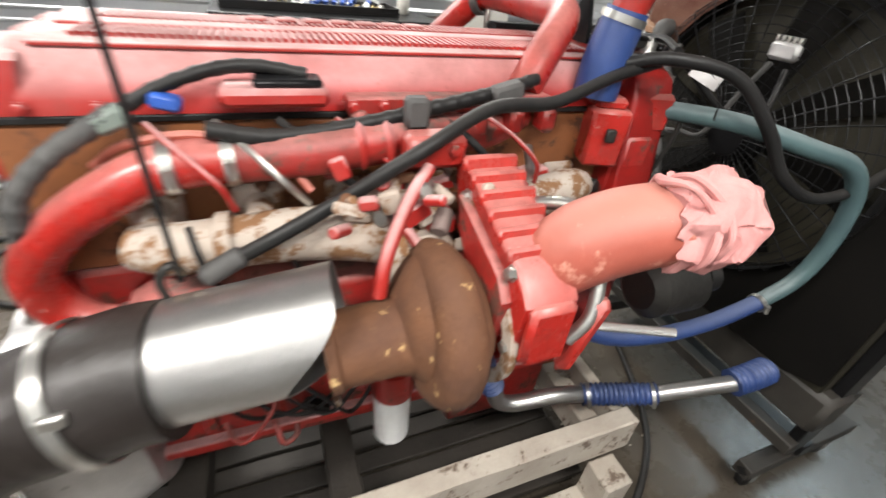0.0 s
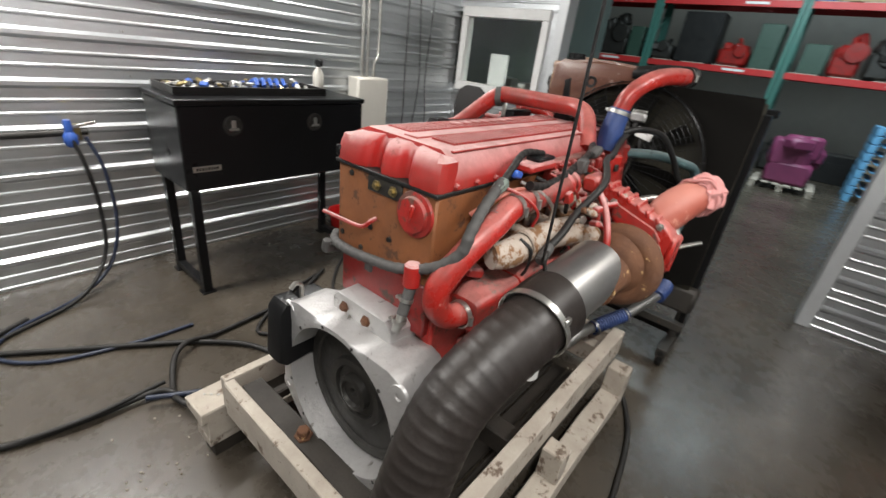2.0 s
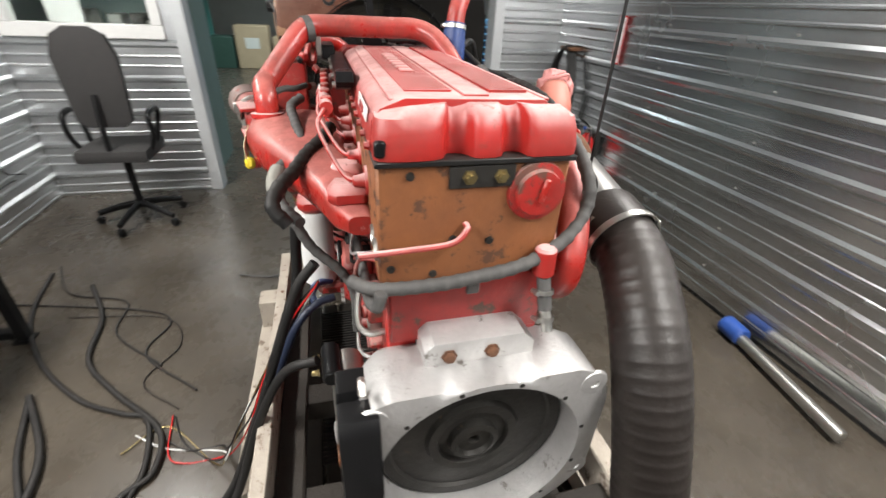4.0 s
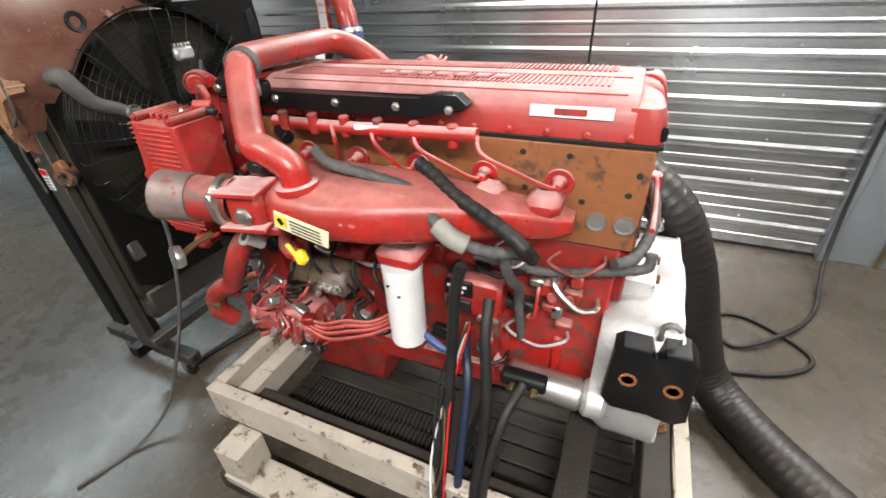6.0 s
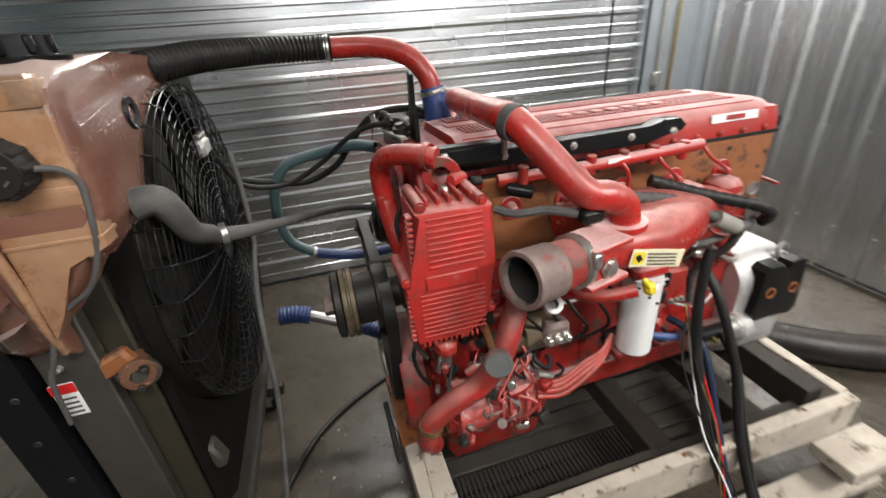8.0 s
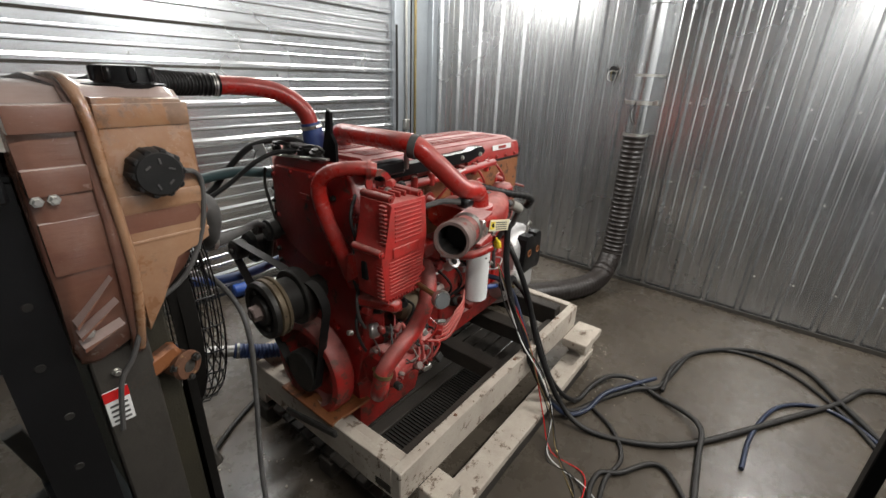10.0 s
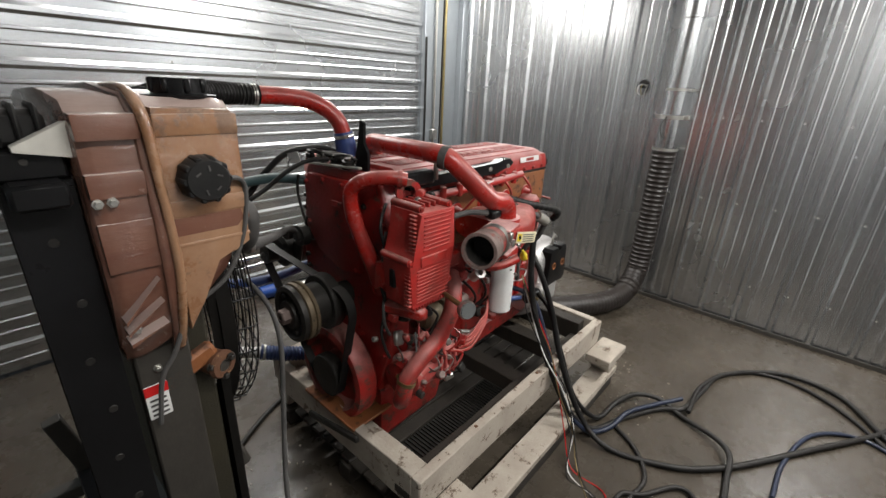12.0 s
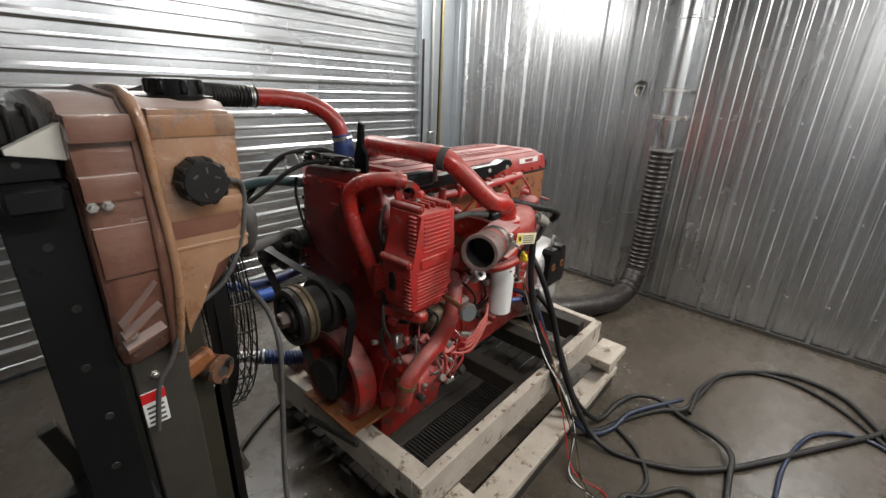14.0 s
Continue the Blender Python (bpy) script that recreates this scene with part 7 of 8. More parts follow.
cable("cell_cable", [(2.2, 2.1, 0.012), (1.75, 2.0, 0.012), (1.35, 1.78, 0.012), (1.05, 1.50, 0.012), (0.92, 1.28, 0.012), (0.86, 1.16, 0.012), (0.62, 1.10, 0.012), (0.42, 1.12, 0.012), (0.26, 1.02, 0.012), (0.16, 0.86, 0.012)], 0.011, RUBBER, "black cable winding over the concrete floor", group="cables on the floor")


# ---------------------------------------------------------------- things round the walls
chest = thing("tool_chest", (0.92, 2.15, 0), "black steel tool chest on four legs against the sheet wall", "tool chest")
CY0, CY1 = 1.885, 2.40
bm = span(mesh(), (0.275, CY0, 0.735), (1.60, CY1, 1.235), 0.008)
body = part("chest_body", bm, BLACK, chest, "black powder coated steel body")
part("chest_lid", span(mesh(), (0.265, CY0 - 0.012, 1.238), (1.61, CY1, 1.272), 0.006), BLACK, chest, "flat black lid")
for x in (0.585, 1.165):
    latch = part("paddle_latch", lathe(mesh(), (x, CY0 - 0.001, 1.115), (0, -1, 0), [(0, 0.062), (0.006, 0.060), (0.008, 0.052), (0.002, 0.046)], 24), IRON, chest, "recessed chrome paddle latch")
    bm = box(mesh(), (x, CY0 - 0.012, 1.125), (0.030, 0.012, 0.050), 0.005)
    box(bm, (x, CY0 - 0.014, 1.095), (0.062, 0.012, 0.016), 0.004)
    part("paddle", bm, ZINC, latch, "chrome paddle")
plate = part("name_plate", box(mesh(), (0.405, CY0 - 0.002, 0.868), (0.165, 0.006, 0.034), 0.001), ZINC, chest, "aluminium maker's plate")
for k in range(8):
    part("plate_mark", box(mesh(), (0.345 + k * 0.017, CY0 - 0.006, 0.868), (0.010, 0.002, 0.018), 0), BLACK, plate)
for x in (0.30, 1.52):
    for y in (CY0 + 0.02, CY1 - 0.07):
        leg = part("chest_leg", span(mesh(), (x, y, 0.012), (x + 0.055, y + 0.05, 0.735), 0.004), BLACK, chest)
        part("leg_foot", span(mesh(), (x - 0.015, y - 0.015, 0), (x + 0.07, y + 0.065, 0.012), 0.002), BLACK, leg)
    part("leg_tie", span(mesh(), (x, CY0 + 0.07, 0.03), (x + 0.05, CY1 - 0.07, 0.075), 0.003), BLACK, chest)
tray = thing("parts_tray", (0.85, 2.2, 1.272), "black plastic tray heaped with small fittings and tools", "tray")
bm = mesh()
span(bm, (0.32, 2.02, 1.272), (1.36, 2.36, 1.282), 0.002)
for a, b in (((0.32, 2.02, 1.282), (1.36, 2.032, 1.322)), ((0.32, 2.348, 1.282), (1.36, 2.36, 1.322)), ((0.32, 2.032, 1.282), (0.332, 2.348, 1.322)), ((1.348, 2.032, 1.282), (1.36, 2.348, 1.322)), ((0.83, 2.032, 1.282), (0.842, 2.348, 1.318))):
    span(bm, a, b, 0.002)
part("tray_body", bm, RUBBER, tray)
rr = random.Random(3)
for k in range(120):
    x, y, z = rr.uniform(0.36, 1.32), rr.uniform(2.05, 2.33), rr.uniform(1.290, 1.335)
    mat = rr.choice((ZINC, ZINC, BRASS, IRON, CAST_ALU, RUBBER, BLUE_PLASTIC, WHITE))
    bm = mesh()
    if k % 3:
        box(bm, (x, y, z), (rr.uniform(0.02, 0.07), rr.uniform(0.015, 0.035), rr.uniform(0.012, 0.03)), 0.005, (rr.uniform(-40, 40), rr.uniform(-40, 40), rr.uniform(0, 180)))
    else:
        d = Vector((rr.uniform(-1, 1), rr.uniform(-1, 1), rr.uniform(-0.3, 0.6))).normalized() * rr.uniform(0.015, 0.035)
        rod(bm, Vector((x, y, z)) - d, Vector((x, y, z)) + d, rr.uniform(0.006, 0.015), 8, 0.002)
    part("small_fitting", bm, mat, tray)
for k in range(5):
    part("blue_fitting", tube(mesh(), [(0.86 + 0.05 * k, 2.08, 1.325), (0.88 + 0.05 * k, 2.14, 1.36), (0.87 + 0.06 * k, 2.2, 1.33)], 0.014, 8), BLUE_PLASTIC, tray)
bottle = thing("spray_bottle", (1.45, 2.25, 1.272), "clear plastic spray bottle with a black head", "bottle")
part("bottle_body", lathe(mesh(), (1.45, 2.25, 1.272), (0, 0, 1), [(0, 0.036), (0.01, 0.042), (0.13, 0.042), (0.17, 0.02), (0.19, 0.016)], 18), OFFWHITE, bottle)
part("spray_head", box(mesh(), (1.445, 2.235, 1.485), (0.03, 0.085, 0.05), 0.01), BLACK, bottle)
part("collar", lathe(mesh(), (1.45, 2.25, 1.455), (0, 0, 1), [(0, 0.018), (0.02, 0.018)], 12), BLACK, bottle)
panel = thing("electrical_panel", (2.25, Y1 - 0.05, 0.95), "cream steel electrical box on the ribbed wall", "electrical box")
part("box_body", span(mesh(), (2.03, Y1 - 0.16, 0.905), (2.40, Y1 - 0.02, 1.365), 0.006), OFFWHITE, panel)
part("box_door", span(mesh(), (2.035, Y1 - 0.172, 0.915), (2.395, Y1 - 0.16, 1.355), 0.004), OFFWHITE, panel, "flat cream door")
part("box_latch", box(mesh(), (2.05, Y1 - 0.178, 1.13), (0.012, 0.012, 0.05), 0.003), ZINC, panel)
for x in (2.16, 2.22):
    part("conduit", rod(mesh(), (x, Y1 - 0.06, 1.36), (x, Y1 - 0.06, ZC), 0.014, 12), ZINC, panel, "grey steel conduit")
part("conduit", tube(mesh(), [(2.30, Y1 - 0.06, 1.36), (2.31, Y1 - 0.06, 1.5), (2.36, Y1 - 0.05, 1.6), (2.36, Y1 - 0.05, 2.2), (2.36, Y1 - 0.05, ZC)], 0.014, 10), ZINC, panel)
for x0, d in ((2.75, 0.0), (2.95, -0.04), (3.08, 0.03)):
    cable("wall_cable", [(x0, Y1 - 0.03, ZC), (x0 + d, Y1 - 0.035, 2.2), (x0 - d * 0.5, Y1 - 0.035, 1.4), (x0 + d, Y1 - 0.035, 0.9), (x0 - 0.15 + d, Y1 - 0.05, 0.45 + d), (x0 + 0.1, Y1 - 0.05, 0.35)], 0.005, RUBBER, "thin black cable hanging down the ribbed wall", "cable", "cables on the wall")
air = thing("air_pipe", (-0.7, Y1 - 0.06, 0.95), "steel air pipe with a regulator along the ribbed wall", "pipe")
part("pipe_run", rod(mesh(), (-1.55, Y1 - 0.055, 0.955), (0.0, Y1 - 0.055, 0.975), 0.022, 12), IRON, air, "rusty steel pipe")
part("regulator", lathe(mesh(), (-0.10, Y1 - 0.12, 0.90), (0, 0, 1), [(0, 0.02), (0.02, 0.035), (0.07, 0.035), (0.09, 0.02), (0.14, 0.022), (0.16, 0.018)], 16), BLUE_PLASTIC, air, "blue air regulator")
part("valve_handle", box(mesh(), (-0.02, Y1 - 0.12, 1.03), (0.12, 0.012, 0.02), 0.004, (0, -12, 0)), ZINC, air)
part("pipe_tee", lathe(mesh(), (-0.06, Y1 - 0.06, 0.93), (0, 0, 1), [(0, 0.028), (0.09, 0.028)], 14), BRASS, air)
chair = thing("office_chair", (2.98, 1.80, 0), "black office chair with arms on a five star base", "chair")
FABRIC = material("black_chair_fabric", (0.022, 0.021, 0.021), (0.035, 0.033, 0.032), rough=0.85, scale=20, bump=0.3)
bm = box(mesh(), (2.98, 1.80, 0.50), (0.44, 0.46, 0.08), 0.03, seg=2)
part("seat", bm, FABRIC, chair)
bm = prism(mesh(), [(1.62, 0.70), (1.60, 1.05), (1.64, 1.16), (1.72, 1.20), (1.86, 1.20), (1.94, 1.16), (1.98, 1.05), (1.96, 0.70), (1.90, 0.66), (1.68, 0.66)], "yz", 2.84, 2.90, 0.018)
part("backrest", bm, FABRIC, chair)
part("back_strut", tube(mesh(), [(2.97, 1.8, 0.47), (2.80, 1.8, 0.50), (2.80, 1.8, 0.70), (2.835, 1.8, 0.85)], 0.018, 10), BLACK, chair)
for y in (1.54, 2.06):
    part("armrest", tube(mesh(), [(2.92, y + (0.05 if y < 1.8 else -0.05), 0.49), (2.90, y, 0.60), (2.90, y, 0.72), (3.04, y, 0.74), (3.10, y, 0.70), (3.06, y + (0.05 if y < 1.8 else -0.05), 0.50)], 0.018, 10), BLACK, chair)
part("gas_lift", rod(mesh(), (2.98, 1.80, 0.10), (2.98, 1.80, 0.47), 0.026, 14), BLACK, chair)
for k in range(5):
    a = 2 * math.pi * k / 5 + 0.4
    arm = part("base_leg", tube(mesh(), [(2.98, 1.80, 0.13), (2.98 + 0.15 * math.cos(a), 1.80 + 0.15 * math.sin(a), 0.11), (2.98 + 0.30 * math.cos(a), 1.80 + 0.30 * math.sin(a), 0.075)], [0.026, 0.022, 0.018], 10), BLACK, chair)
    part("caster_wheel", lathe(mesh(), (2.98 + 0.30 * math.cos(a) - 0.02 * math.sin(a), 1.80 + 0.30 * math.sin(a) + 0.02 * math.cos(a), 0.028), (math.sin(a), -math.cos(a), 0), [(0, 0.022), (0.005, 0.028), (0.035, 0.028), (0.04, 0.022)], 14), BLACK, arm)
for piece in chair.children_recursive:      # a tall chair, raised on its lift
    piece.data.transform(Matrix.Diagonal((1, 1, 1.17, 1)))
ext = thing("fire_extinguisher", (2.58, Y0 + 0.14, 0.27), "red fire extinguisher with a white label on the wall", "extinguisher")
EX, EY = 2.58, Y0 + 0.14
part("cylinder", lathe(mesh(), (EX, EY, 0.27), (0, 0, 1), [(0, 0.055), (0.012, 0.070), (0.36, 0.070), (0.41, 0.055), (0.44, 0.025), (0.46, 0.022)], 28), EXT_RED, ext)
part("label_band", lathe(mesh(), (EX, EY, 0.43), (0, 0, 1), [(0, 0.0712), (0.13, 0.0712)], 28, False), WHITE, ext, "white instruction label")
part("foot_band", lathe(mesh(), (EX - 0.0, EY, 0.27), (0, 0, 1), [(0, 0.060), (0.004, 0.072), (0.03, 0.072)], 28, False), RUBBER, ext)
part("valve", box(mesh(), (EX, EY, 0.755), (0.035, 0.05, 0.06), 0.006), ZINC, ext, "plated valve")
part("lever", box(mesh(), (EX + 0.03, EY + 0.01, 0.795), (0.13, 0.02, 0.012), 0.004, (0, -14, 0)), BLACK, ext)
part("discharge_hose", tube(mesh(), [(EX - 0.02, EY + 0.01, 0.755), (EX - 0.085, EY + 0.03, 0.75), (EX - 0.10, EY + 0.03, 0.60), (EX - 0.092, EY + 0.03, 0.40), (EX - 0.09, EY + 0.03, 0.33)], [0.010, 0.010, 0.010, 0.012, 0.018], 10), RUBBER, ext)
part("wall_hook", box(mesh(), (EX, Y0 + 0.045, 0.62), (0.06, 0.06, 0.20), 0.006), IRON, ext)
part("gauge", lathe(mesh(), (EX, EY + 0.026, 0.765), (0, 1, 0), [(0, 0.016), (0.012, 0.016)], 14), BLUE_PLASTIC, ext)
sign = thing("extinguisher_sign", (2.59, Y0 + 0.022, 1.43), "red and white fire extinguisher arrow sign on the wall", "sign")
part("sign_plate", span(mesh(), (2.545, Y0 + 0.020, 1.265), (2.640, Y0 + 0.024, 1.60), 0.001), EXT_RED, sign)
part("sign_field", span(mesh(), (2.556, Y0 + 0.024, 1.275), (2.629, Y0 + 0.026, 1.59), 0), WHITE, sign, "white field")
bm = prism(mesh(), [(2.5925, 1.285), (2.565, 1.325), (2.583, 1.325), (2.583, 1.40), (2.602, 1.40), (2.602, 1.325), (2.620, 1.325)], "xz", Y0 + 0.026, Y0 + 0.028)
part("sign_arrow", bm, EXT_RED, sign, "red downward arrow")
for txt, z, s in (("FIRE", 1.545, 0.030), ("EXTINGUISHER", 1.500, 0.0105)):
    cu = bpy.data.curves.new("text", "FONT")
    cu.body, cu.size, cu.align_x, cu.extrude = txt, s, "CENTER", 0.0004
    tmp = new("text", cu)
    me = bpy.data.meshes.new_from_object(tmp.evaluated_get(bpy.context.evaluated_depsgraph_get()))
    bpy.data.objects.remove(tmp)
    me.transform(Matrix.Translation((2.5925, Y0 + 0.0275, z)) @ pose(0, 0, 0, 90, 0, 180))
    me.materials.clear()
    me.materials.append(EXT_RED)
    ob = new("sign_text", me)
    ob.parent, ob.matrix_parent_inverse = sign, Matrix.Translation(sign.location).inverted()
coil = thing("coiled_hose", (3.30, Y0 + 0.07, 0.95), "dark hose hung in a long coil on the ribbed wall", "hose")
for k in range(4):
    o = 0.016 * k
    part("hose_turn", tube(mesh(), [(3.16 + o, Y0 + 0.05 + o, 1.28), (3.06, Y0 + 0.06 + o, 0.92), (3.17, Y0 + 0.06 + o, 0.40 + o), (3.33, Y0 + 0.06 + o, 0.30 + o), (3.48 - o, Y0 + 0.06 + o, 0.70), (3.43, Y0 + 0.06 + o, 1.16), (3.31 - o, Y0 + 0.05 + o, 1.33), (3.16 + o, Y0 + 0.05 + o, 1.28)], 0.013, 8), RUBBER, coil)
part("coil_hook", box(mesh(), (3.26, Y0 + 0.05, 1.315), (0.22, 0.10, 0.03), 0.008), RUST, coil, "rusty hook plate")
pole = thing("blue_ended_pole", (0.4, Y0 + 0.14, 0.0), "steel pipe with a blue plastic cap lying along the wall", "pipe")
part("steel_tube", rod(mesh(), (0.10, Y0 + 0.20, 0.045), (0.74, Y0 + 0.10, 0.045), 0.032, 16), ZINC, pole)
part("blue_cap", rod(mesh(), (0.72, Y0 + 0.10, 0.055), (0.86, Y0 + 0.085, 0.055), 0.055, 18, 0.01), BLUE_PLASTIC, pole, "blue plastic cap")
tub = thing("red_tub", (1.80, 2.38, 0), "red plastic tub on the floor under the tool chest", "tub")
bm = mesh()
loopz = [(0.0, 0.10), (0.005, 0.105), (0.15, 0.125), (0.155, 0.135), (0.165, 0.135), (0.165, 0.122), (0.02, 0.10)]
lathe(bm, (1.80, 2.38, 0.0), (0, 0, 1), loopz, 20)
part("tub_shell", bm, EXT_RED, tub)
debris = mesh()
rr = random.Random(11)
for k in range(45):
    x, y = rr.uniform(-0.5, 0.2), rr.uniform(0.62, 1.0)
    box(debris, (x, y, 0.003), (rr.uniform(0.003, 0.010), rr.uniform(0.003, 0.008), 0.005), 0, (0, 0, rr.uniform(0, 180)))
for k in range(40):
    x, y = rr.uniform(1.45, 1.85), rr.uniform(-0.4, 0.6)
    box(debris, (x, y, 0.003), (rr.uniform(0.004, 0.014), rr.uniform(0.003, 0.010), 0.005), 0, (0, 0, rr.uniform(0, 180)))
solo("wood_crumbs", debris, WOOD, "pale crumbs and grit scattered on the concrete floor", "debris", kind="stuff", smooth=0)

# wall screws in rows, on the sheet walls
bm = mesh()
for z in (0.35, 0.99, 1.62, 2.25):
    for k in range(20):
        y = Y0 + 0.155 + k * 0.25
        if y < Y1:
            lathe(bm, (X0 + 0.001, y, z), (1, 0, 0), [(0, 0.007), (0.004, 0.006)], 6)
solo("sheet_screws_west", bm, ZINC, "rows of hex screws in the sheet wall", "screws", kind="stuff")
bm = mesh()
for x in (-0.6, 0.3, 1.2, 2.1, 3.0):
    for k in range(12):
        z = 0.235 + k * 0.265
        lathe(bm, (x, Y0 + 0.001, z), (0, 1, 0), [(0, 0.007), (0.004, 0.006)], 6)
        lathe(bm, (x, Y1 - 0.001, z), (0, -1, 0), [(0, 0.007), (0.004, 0.006)], 6)
solo("sheet_screws_sides", bm, ZINC, "rows of hex screws in the sheet walls", "screws", kind="stuff")
bm = mesh()
span(bm, (X0 + 0.02, Y0 + 0.02, 0.0), (X0 + 0.035, Y1, 0.035), 0.002)
solo("baseboard", bm, FRAMEGREY, "grimy base trim at the foot of the sheet wall", "trim", kind="structure")
for x, nm in ((-1.42, 0), (-1.28, 1)):
    solo("corner_conduit", rod(mesh(), (x, Y0 + 0.025, 0.9 if nm else 0.0), (x, Y0 + 0.025, ZC), 0.014, 10), ZINC if nm else BRASS, "steel conduit beside the corner of the cell", "conduit")
solo("switch_box", box(mesh(), (-1.28, Y0 + 0.03, 1.25), (0.07, 0.05, 0.11), 0.006), ZINC, "small steel switch box on the grey sheet", "switch")
for lx, ly, watts in LAMPS:
    lamp = thing("ceiling_light", (lx, ly, 2.9), "white strip light under the ceiling", "lamp", "ceiling strip lights")
    part("light_body", span(mesh(), (lx - 0.62, ly - 0.10, 2.90), (lx + 0.62, ly + 0.10, 2.98), 0.008), WHITE, lamp)
    for s in (-0.5, 0.5):
        part("hanger", rod(mesh(), (lx + s, ly, 2.975), (lx + s, ly, ZC), 0.004, 6), ZINC, lamp)

# ---------------------------------------------------------------- control room behind the window
bm = mesh()
span(bm, (X1 + 0.06, 1.43, 0.0), (4.78, 1.49, ZC), 0)
span(bm, (4.78, 1.43, 0.0), (4.84, 5.0, ZC), 0)
span(bm, (X1 + 0.06, 4.9, 0.0), (4.78, 4.98, ZC), 0)
solo("wall_control_room", bm, material("green_grey_paint", (0.10, 0.15, 0.135), (0.08, 0.12, 0.11), rough=0.6, scale=3), "dim green grey walls of the control room", "wall", kind="structure", smooth=0)
solo("ceiling_control_room", span(mesh(), (X1 + 0.06, 1.43, ZC), (4.84, 5.0, ZC + 0.06), 0), CEILING, "ceiling of the control room", "ceiling", kind="structure", smooth=0)
mon = thing("white_monitor", (4.1, 2.45, 1.2), "white panel standing behind the control window", "monitor")
part("screen_shell", box(mesh(), (4.1, 2.35, 1.50), (0.04, 0.26, 0.42), 0.01), WHITE, mon)
part("screen_foot", box(mesh(), (4.1, 2.35, 1.25), (0.12, 0.12, 0.09), 0.01), WHITE, mon)
desk = thing("control_desk", (4.3, 2.4, 0), "dark desk behind the control window", "desk")
part("desk_top", span(mesh(), (3.75, 1.5, 1.16), (4.7, 3.6, 1.205), 0.004), FRAMEGREY, desk)
for x in (3.82, 4.6):
    for y in (1.55, 3.5):
        part("desk_leg", span(mesh(), (x, y, 0), (x + 0.05, y + 0.05, 1.16), 0.003), BLACK, desk)
rr = random.Random(21)
for k in range(7):
    y = 1.6 + k * 0.14
    h = rr.uniform(0.1, 0.26)
    solo("desk_box", box(mesh(), (4.35 + rr.uniform(-0.1, 0.1), y, 1.205 + h / 2), (0.2, 0.11, h), 0.01), rr.choice((BLACK, FRAMEGREY, EXT_RED, ZINC)), "small dark box on the control desk", "box", "boxes on the desk")

# ---------------------------------------------------------------- the hall beyond: pallet racks
RACK_BLUE = material("blue_rack_paint", (0.04, 0.17, 0.36), (0.03, 0.12, 0.28), rough=0.4, scale=5)
RACK_GREEN = material("green_rack_paint", (0.05, 0.17, 0.14), (0.04, 0.12, 0.10), rough=0.4, scale=5)
RACK_RED = material("red_rack_paint", (0.52, 0.03, 0.03), (0.42, 0.03, 0.03), rough=0.4, scale=5)
CARD = material("brown_cardboard", (0.42, 0.31, 0.19), (0.34, 0.25, 0.15), rough=0.8, scale=4)
PALE_BLUE = material("pale_blue_plastic", (0.16, 0.42, 0.68), (0.12, 0.34, 0.58), rough=0.45, scale=4)
RX = 12.2


def rack(y0, y1):
    r = thing("pallet_rack", (RX, (y0 + y1) / 2, 0), "pallet rack with red beams and green uprights, heavily loaded", "rack", "pallet racks")
    for y in (y0, y1):
        for x in (RX - 0.45, RX + 0.45):
            part("upright", span(mesh(), (x - 0.04, y - 0.045, 0), (x + 0.04, y + 0.045, 5.2), 0.004), RACK_GREEN, r)
        for k in range(6):
            part("brace", rod(mesh(), (RX - 0.42, y, 0.3 + k * 0.8), (RX + 0.42, y, 0.7 + k * 0.8), 0.018, 8), RACK_GREEN, r)
    for z in (1.95, 3.3, 4.6):
        for x in (RX - 0.47, RX + 0.43):
            part("beam", span(mesh(), (x, y0 + 0.045, z), (x + 0.05, y1 - 0.045, z + 0.13), 0.004), RACK_RED, r)
        for k in range(4):
            y = y0 + (y1 - y0) * (k + 0.5) / 4
            part("deck_bar", span(mesh(), (RX - 0.42, y - 0.25, z + 0.132), (RX + 0.43, y + 0.25, z + 0.15), 0.002), WOOD, r)
        part("beam_tag", box(mesh(), (RX - 0.475, y0 + (y1 - y0) * 0.3, z + 0.07), (0.004, 0.45, 0.05), 0), WHITE, r)
    return r


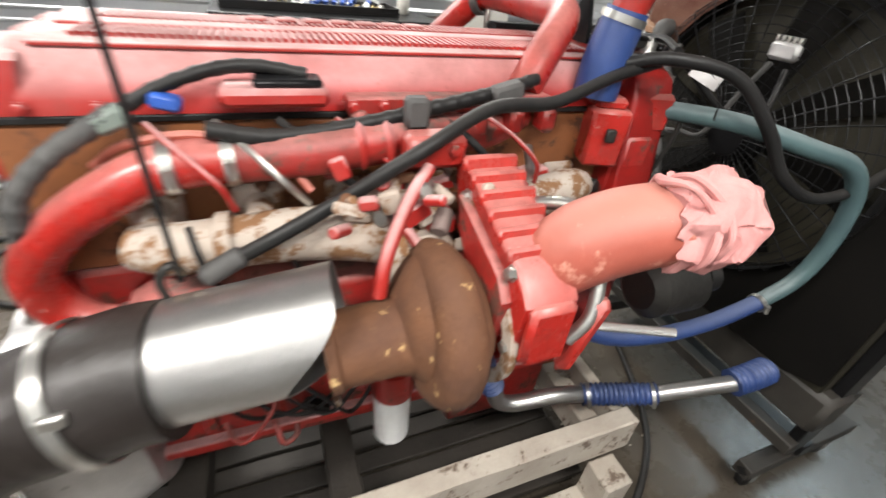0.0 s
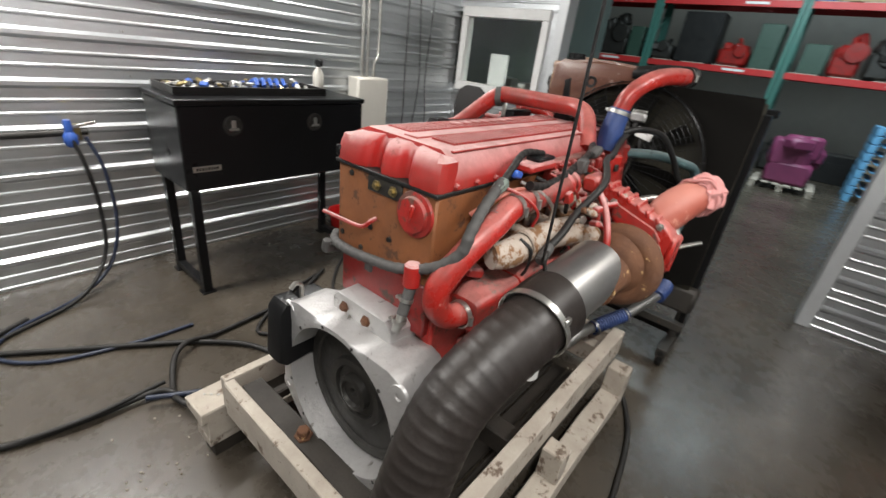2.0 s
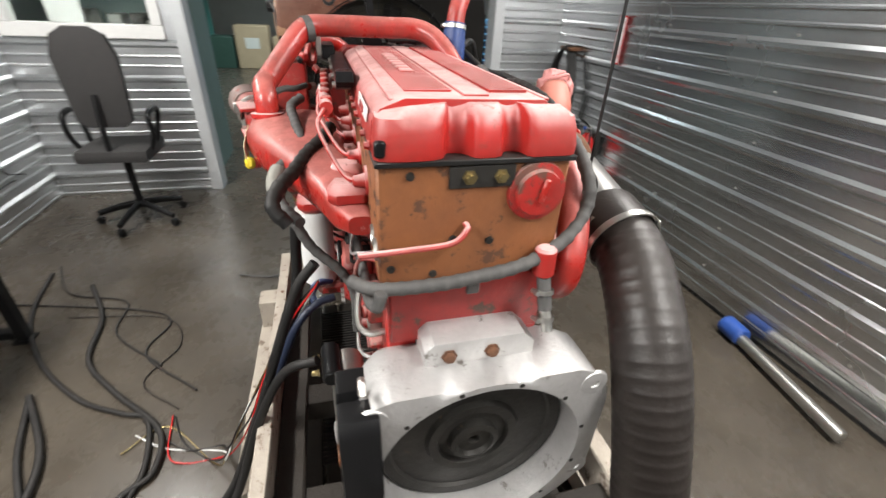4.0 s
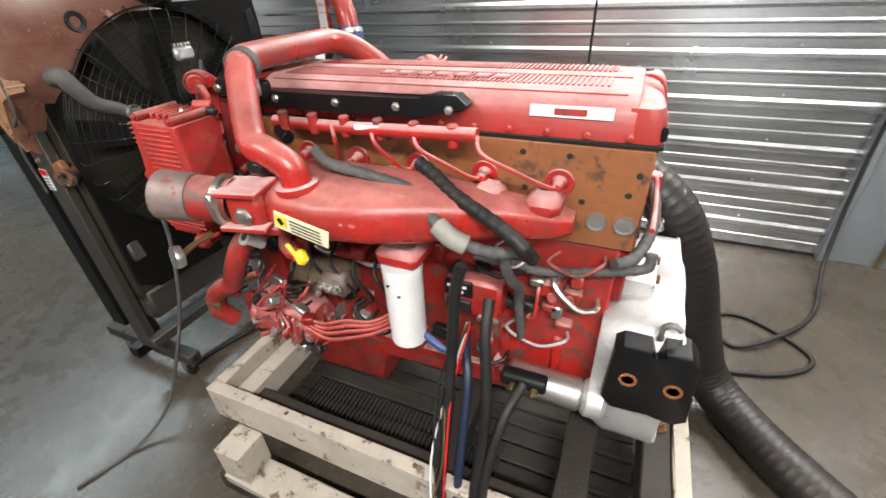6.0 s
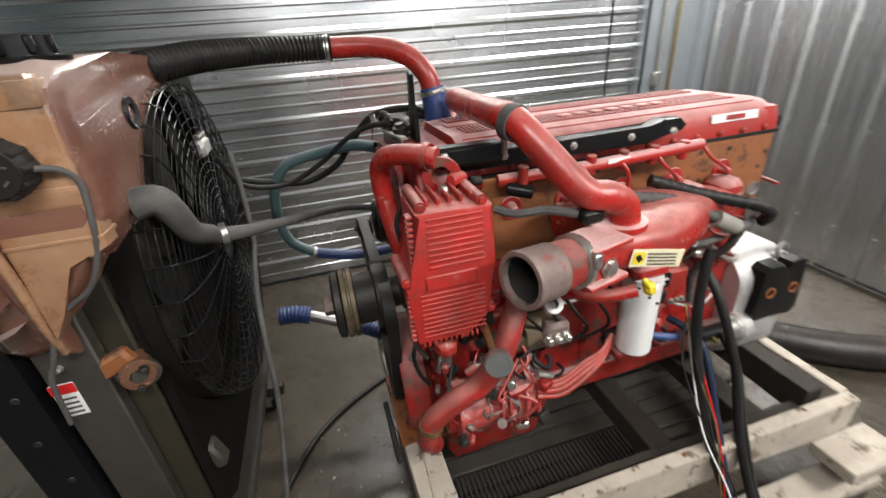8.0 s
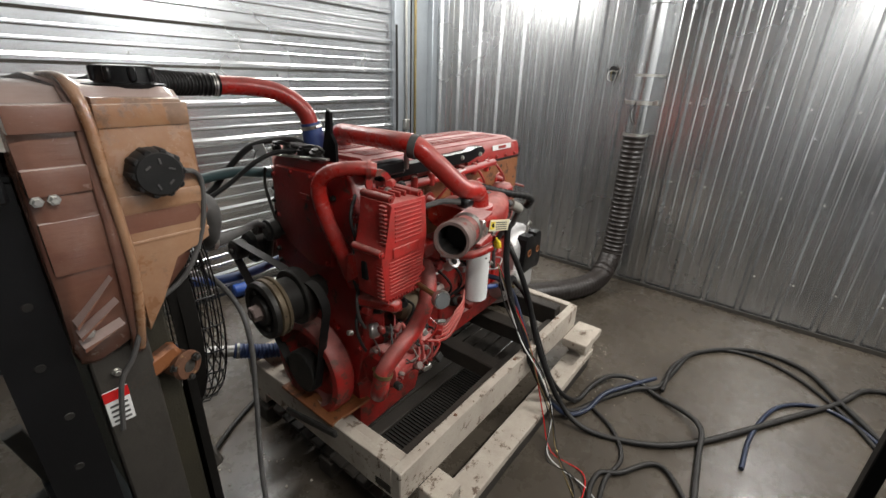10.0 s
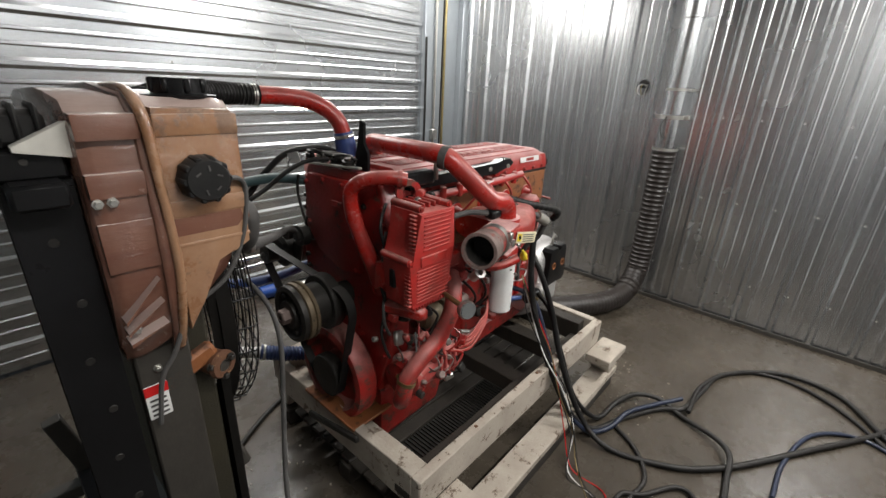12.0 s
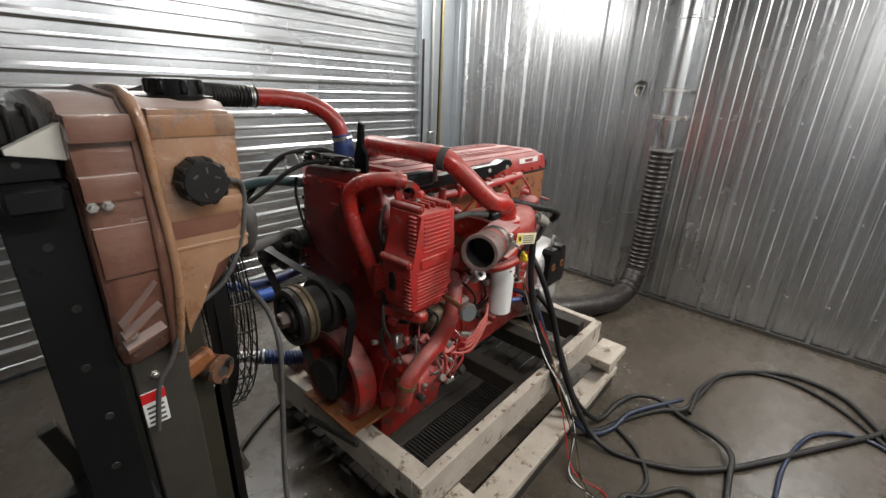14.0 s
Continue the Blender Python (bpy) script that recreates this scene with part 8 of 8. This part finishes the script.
rr = random.Random(4)
for y0 in (-5.6, -2.7, 0.2, 3.1, 6.0):
    rack(y0, y0 + 2.8)
    for z in (0.0, 2.1, 3.45):
        y = y0 + 0.15
        while y < y0 + 2.5:
            w, h = rr.uniform(0.35, 0.9), rr.uniform(0.55, 1.1)
            mat, nm = rr.choice(((CARD, "carton"), (CARD, "carton"), (IRON, "engine_part"), (RED_DARK, "engine_part"), (RUBBER, "crate_box"), (GREEN, "plastic_bin"), (CARD, "carton"), (BLUE_PLASTIC, "plastic_bin"), (RED, "engine_part"), (IRON, "engine_part")))
            yc = y + w / 2
            label = {"carton": "cardboard carton on the pallet rack", "engine_part": "grimy engine assembly stored on the pallet rack", "crate_box": "black storage box on the pallet rack", "plastic_bin": "coloured plastic bin on the pallet rack"}[nm]
            base = 0.0 if z == 0 else z + 0.002
            store = thing(nm, (RX, yc, base), label, nm.split("_")[-1], "stores on the racks")
            if nm == "engine_part":
                part("block", box(mesh(), (RX - 0.05, yc, base + h * 0.3), (0.6, w * 0.95, h * 0.6), 0.06), mat, store)
                for k in range(7):
                    part("casting", box(mesh(), (RX - 0.05 + rr.uniform(-0.3, 0.2), yc + rr.uniform(-0.3, 0.3) * w, base + h * rr.uniform(0.45, 0.85)), (rr.uniform(0.1, 0.3), rr.uniform(0.1, 0.4) * w, h * 0.28), 0.03, (rr.uniform(-25, 25), 0, rr.uniform(-30, 30))), mat, store)
                part("pulley", rod(mesh(), (RX - 0.4, yc - w * 0.2, base + h * 0.5), (RX - 0.25, yc - w * 0.2, base + h * 0.5), h * 0.22, 14, 0.02), mat, store)
            else:
                part("body", box(mesh(), (RX - 0.05, yc, base + h / 2), (0.7, w * 0.95, h), 0.012), mat, store)
                part("label_plate", box(mesh(), (RX - 0.402, yc, base + h * 0.6), (0.006, w * 0.4, h * 0.25), 0.001), OFFWHITE if nm == "carton" else mat, store)
            y += w + rr.uniform(0.02, 0.08)
for k, (x, y) in enumerate(((10.6, -2.2), (10.9, -3.4))):
    st = thing("blue_pallet_stack", (x, y, 0), "stack of pale blue plastic pallets on the hall floor", "pallet stack", "pallet stacks")
    for j in range(9):
        z = j * 0.15
        layer = part("pallet", span(mesh(), (x - 0.5, y - 0.05, z), (x + 0.5, y + 0.05, z + 0.11), 0.006), PALE_BLUE, st)
        for q in (-0.45, 0.45):
            part("runner", span(mesh(), (x - 0.5, y + q - 0.05, z), (x + 0.5, y + q + 0.05, z + 0.11), 0.006), PALE_BLUE, layer)
        for q in range(6):
            part("slat", span(mesh(), (x - 0.5, y - 0.5 + q * 0.175, z + 0.11), (x + 0.5, y - 0.5 + q * 0.175 + 0.12, z + 0.135), 0.004), PALE_BLUE, layer)
st = thing("timber_pallet", (9.9, -0.75, 0), "pale timber pallet on the hall floor", "pallet")
for q in range(6):
    part("deck_board", span(mesh(), (9.4, -1.25 + q * 0.175, 0.11), (10.4, -1.13 + q * 0.175, 0.13), 0.003), WOOD, st)
for q in (-1.2, -0.75, -0.3):
    part("runner", span(mesh(), (9.4, q - 0.05, 0), (10.4, q + 0.05, 0.11), 0.003), WOOD, st)
PURPLE = material("purple_red_paint", (0.22, 0.04, 0.11), (0.15, 0.03, 0.08), rough=0.5, scale=5)
load = thing("purple_engine_block", (9.9, -0.75, 0.13), "purple red engine block on a timber pallet", "engine")
part("block", box(mesh(), (9.9, -0.75, 0.33), (0.7, 0.7, 0.4), 0.05), PURPLE, load)
for k in range(10):
    part("casting", box(mesh(), (9.9 + rr.uniform(-0.3, 0.3), -0.75 + rr.uniform(-0.3, 0.3), rr.uniform(0.42, 0.9)), (rr.uniform(0.2, 0.5), rr.uniform(0.2, 0.5), rr.uniform(0.2, 0.5)), 0.05, (0, 0, rr.uniform(0, 90))), PURPLE, load)
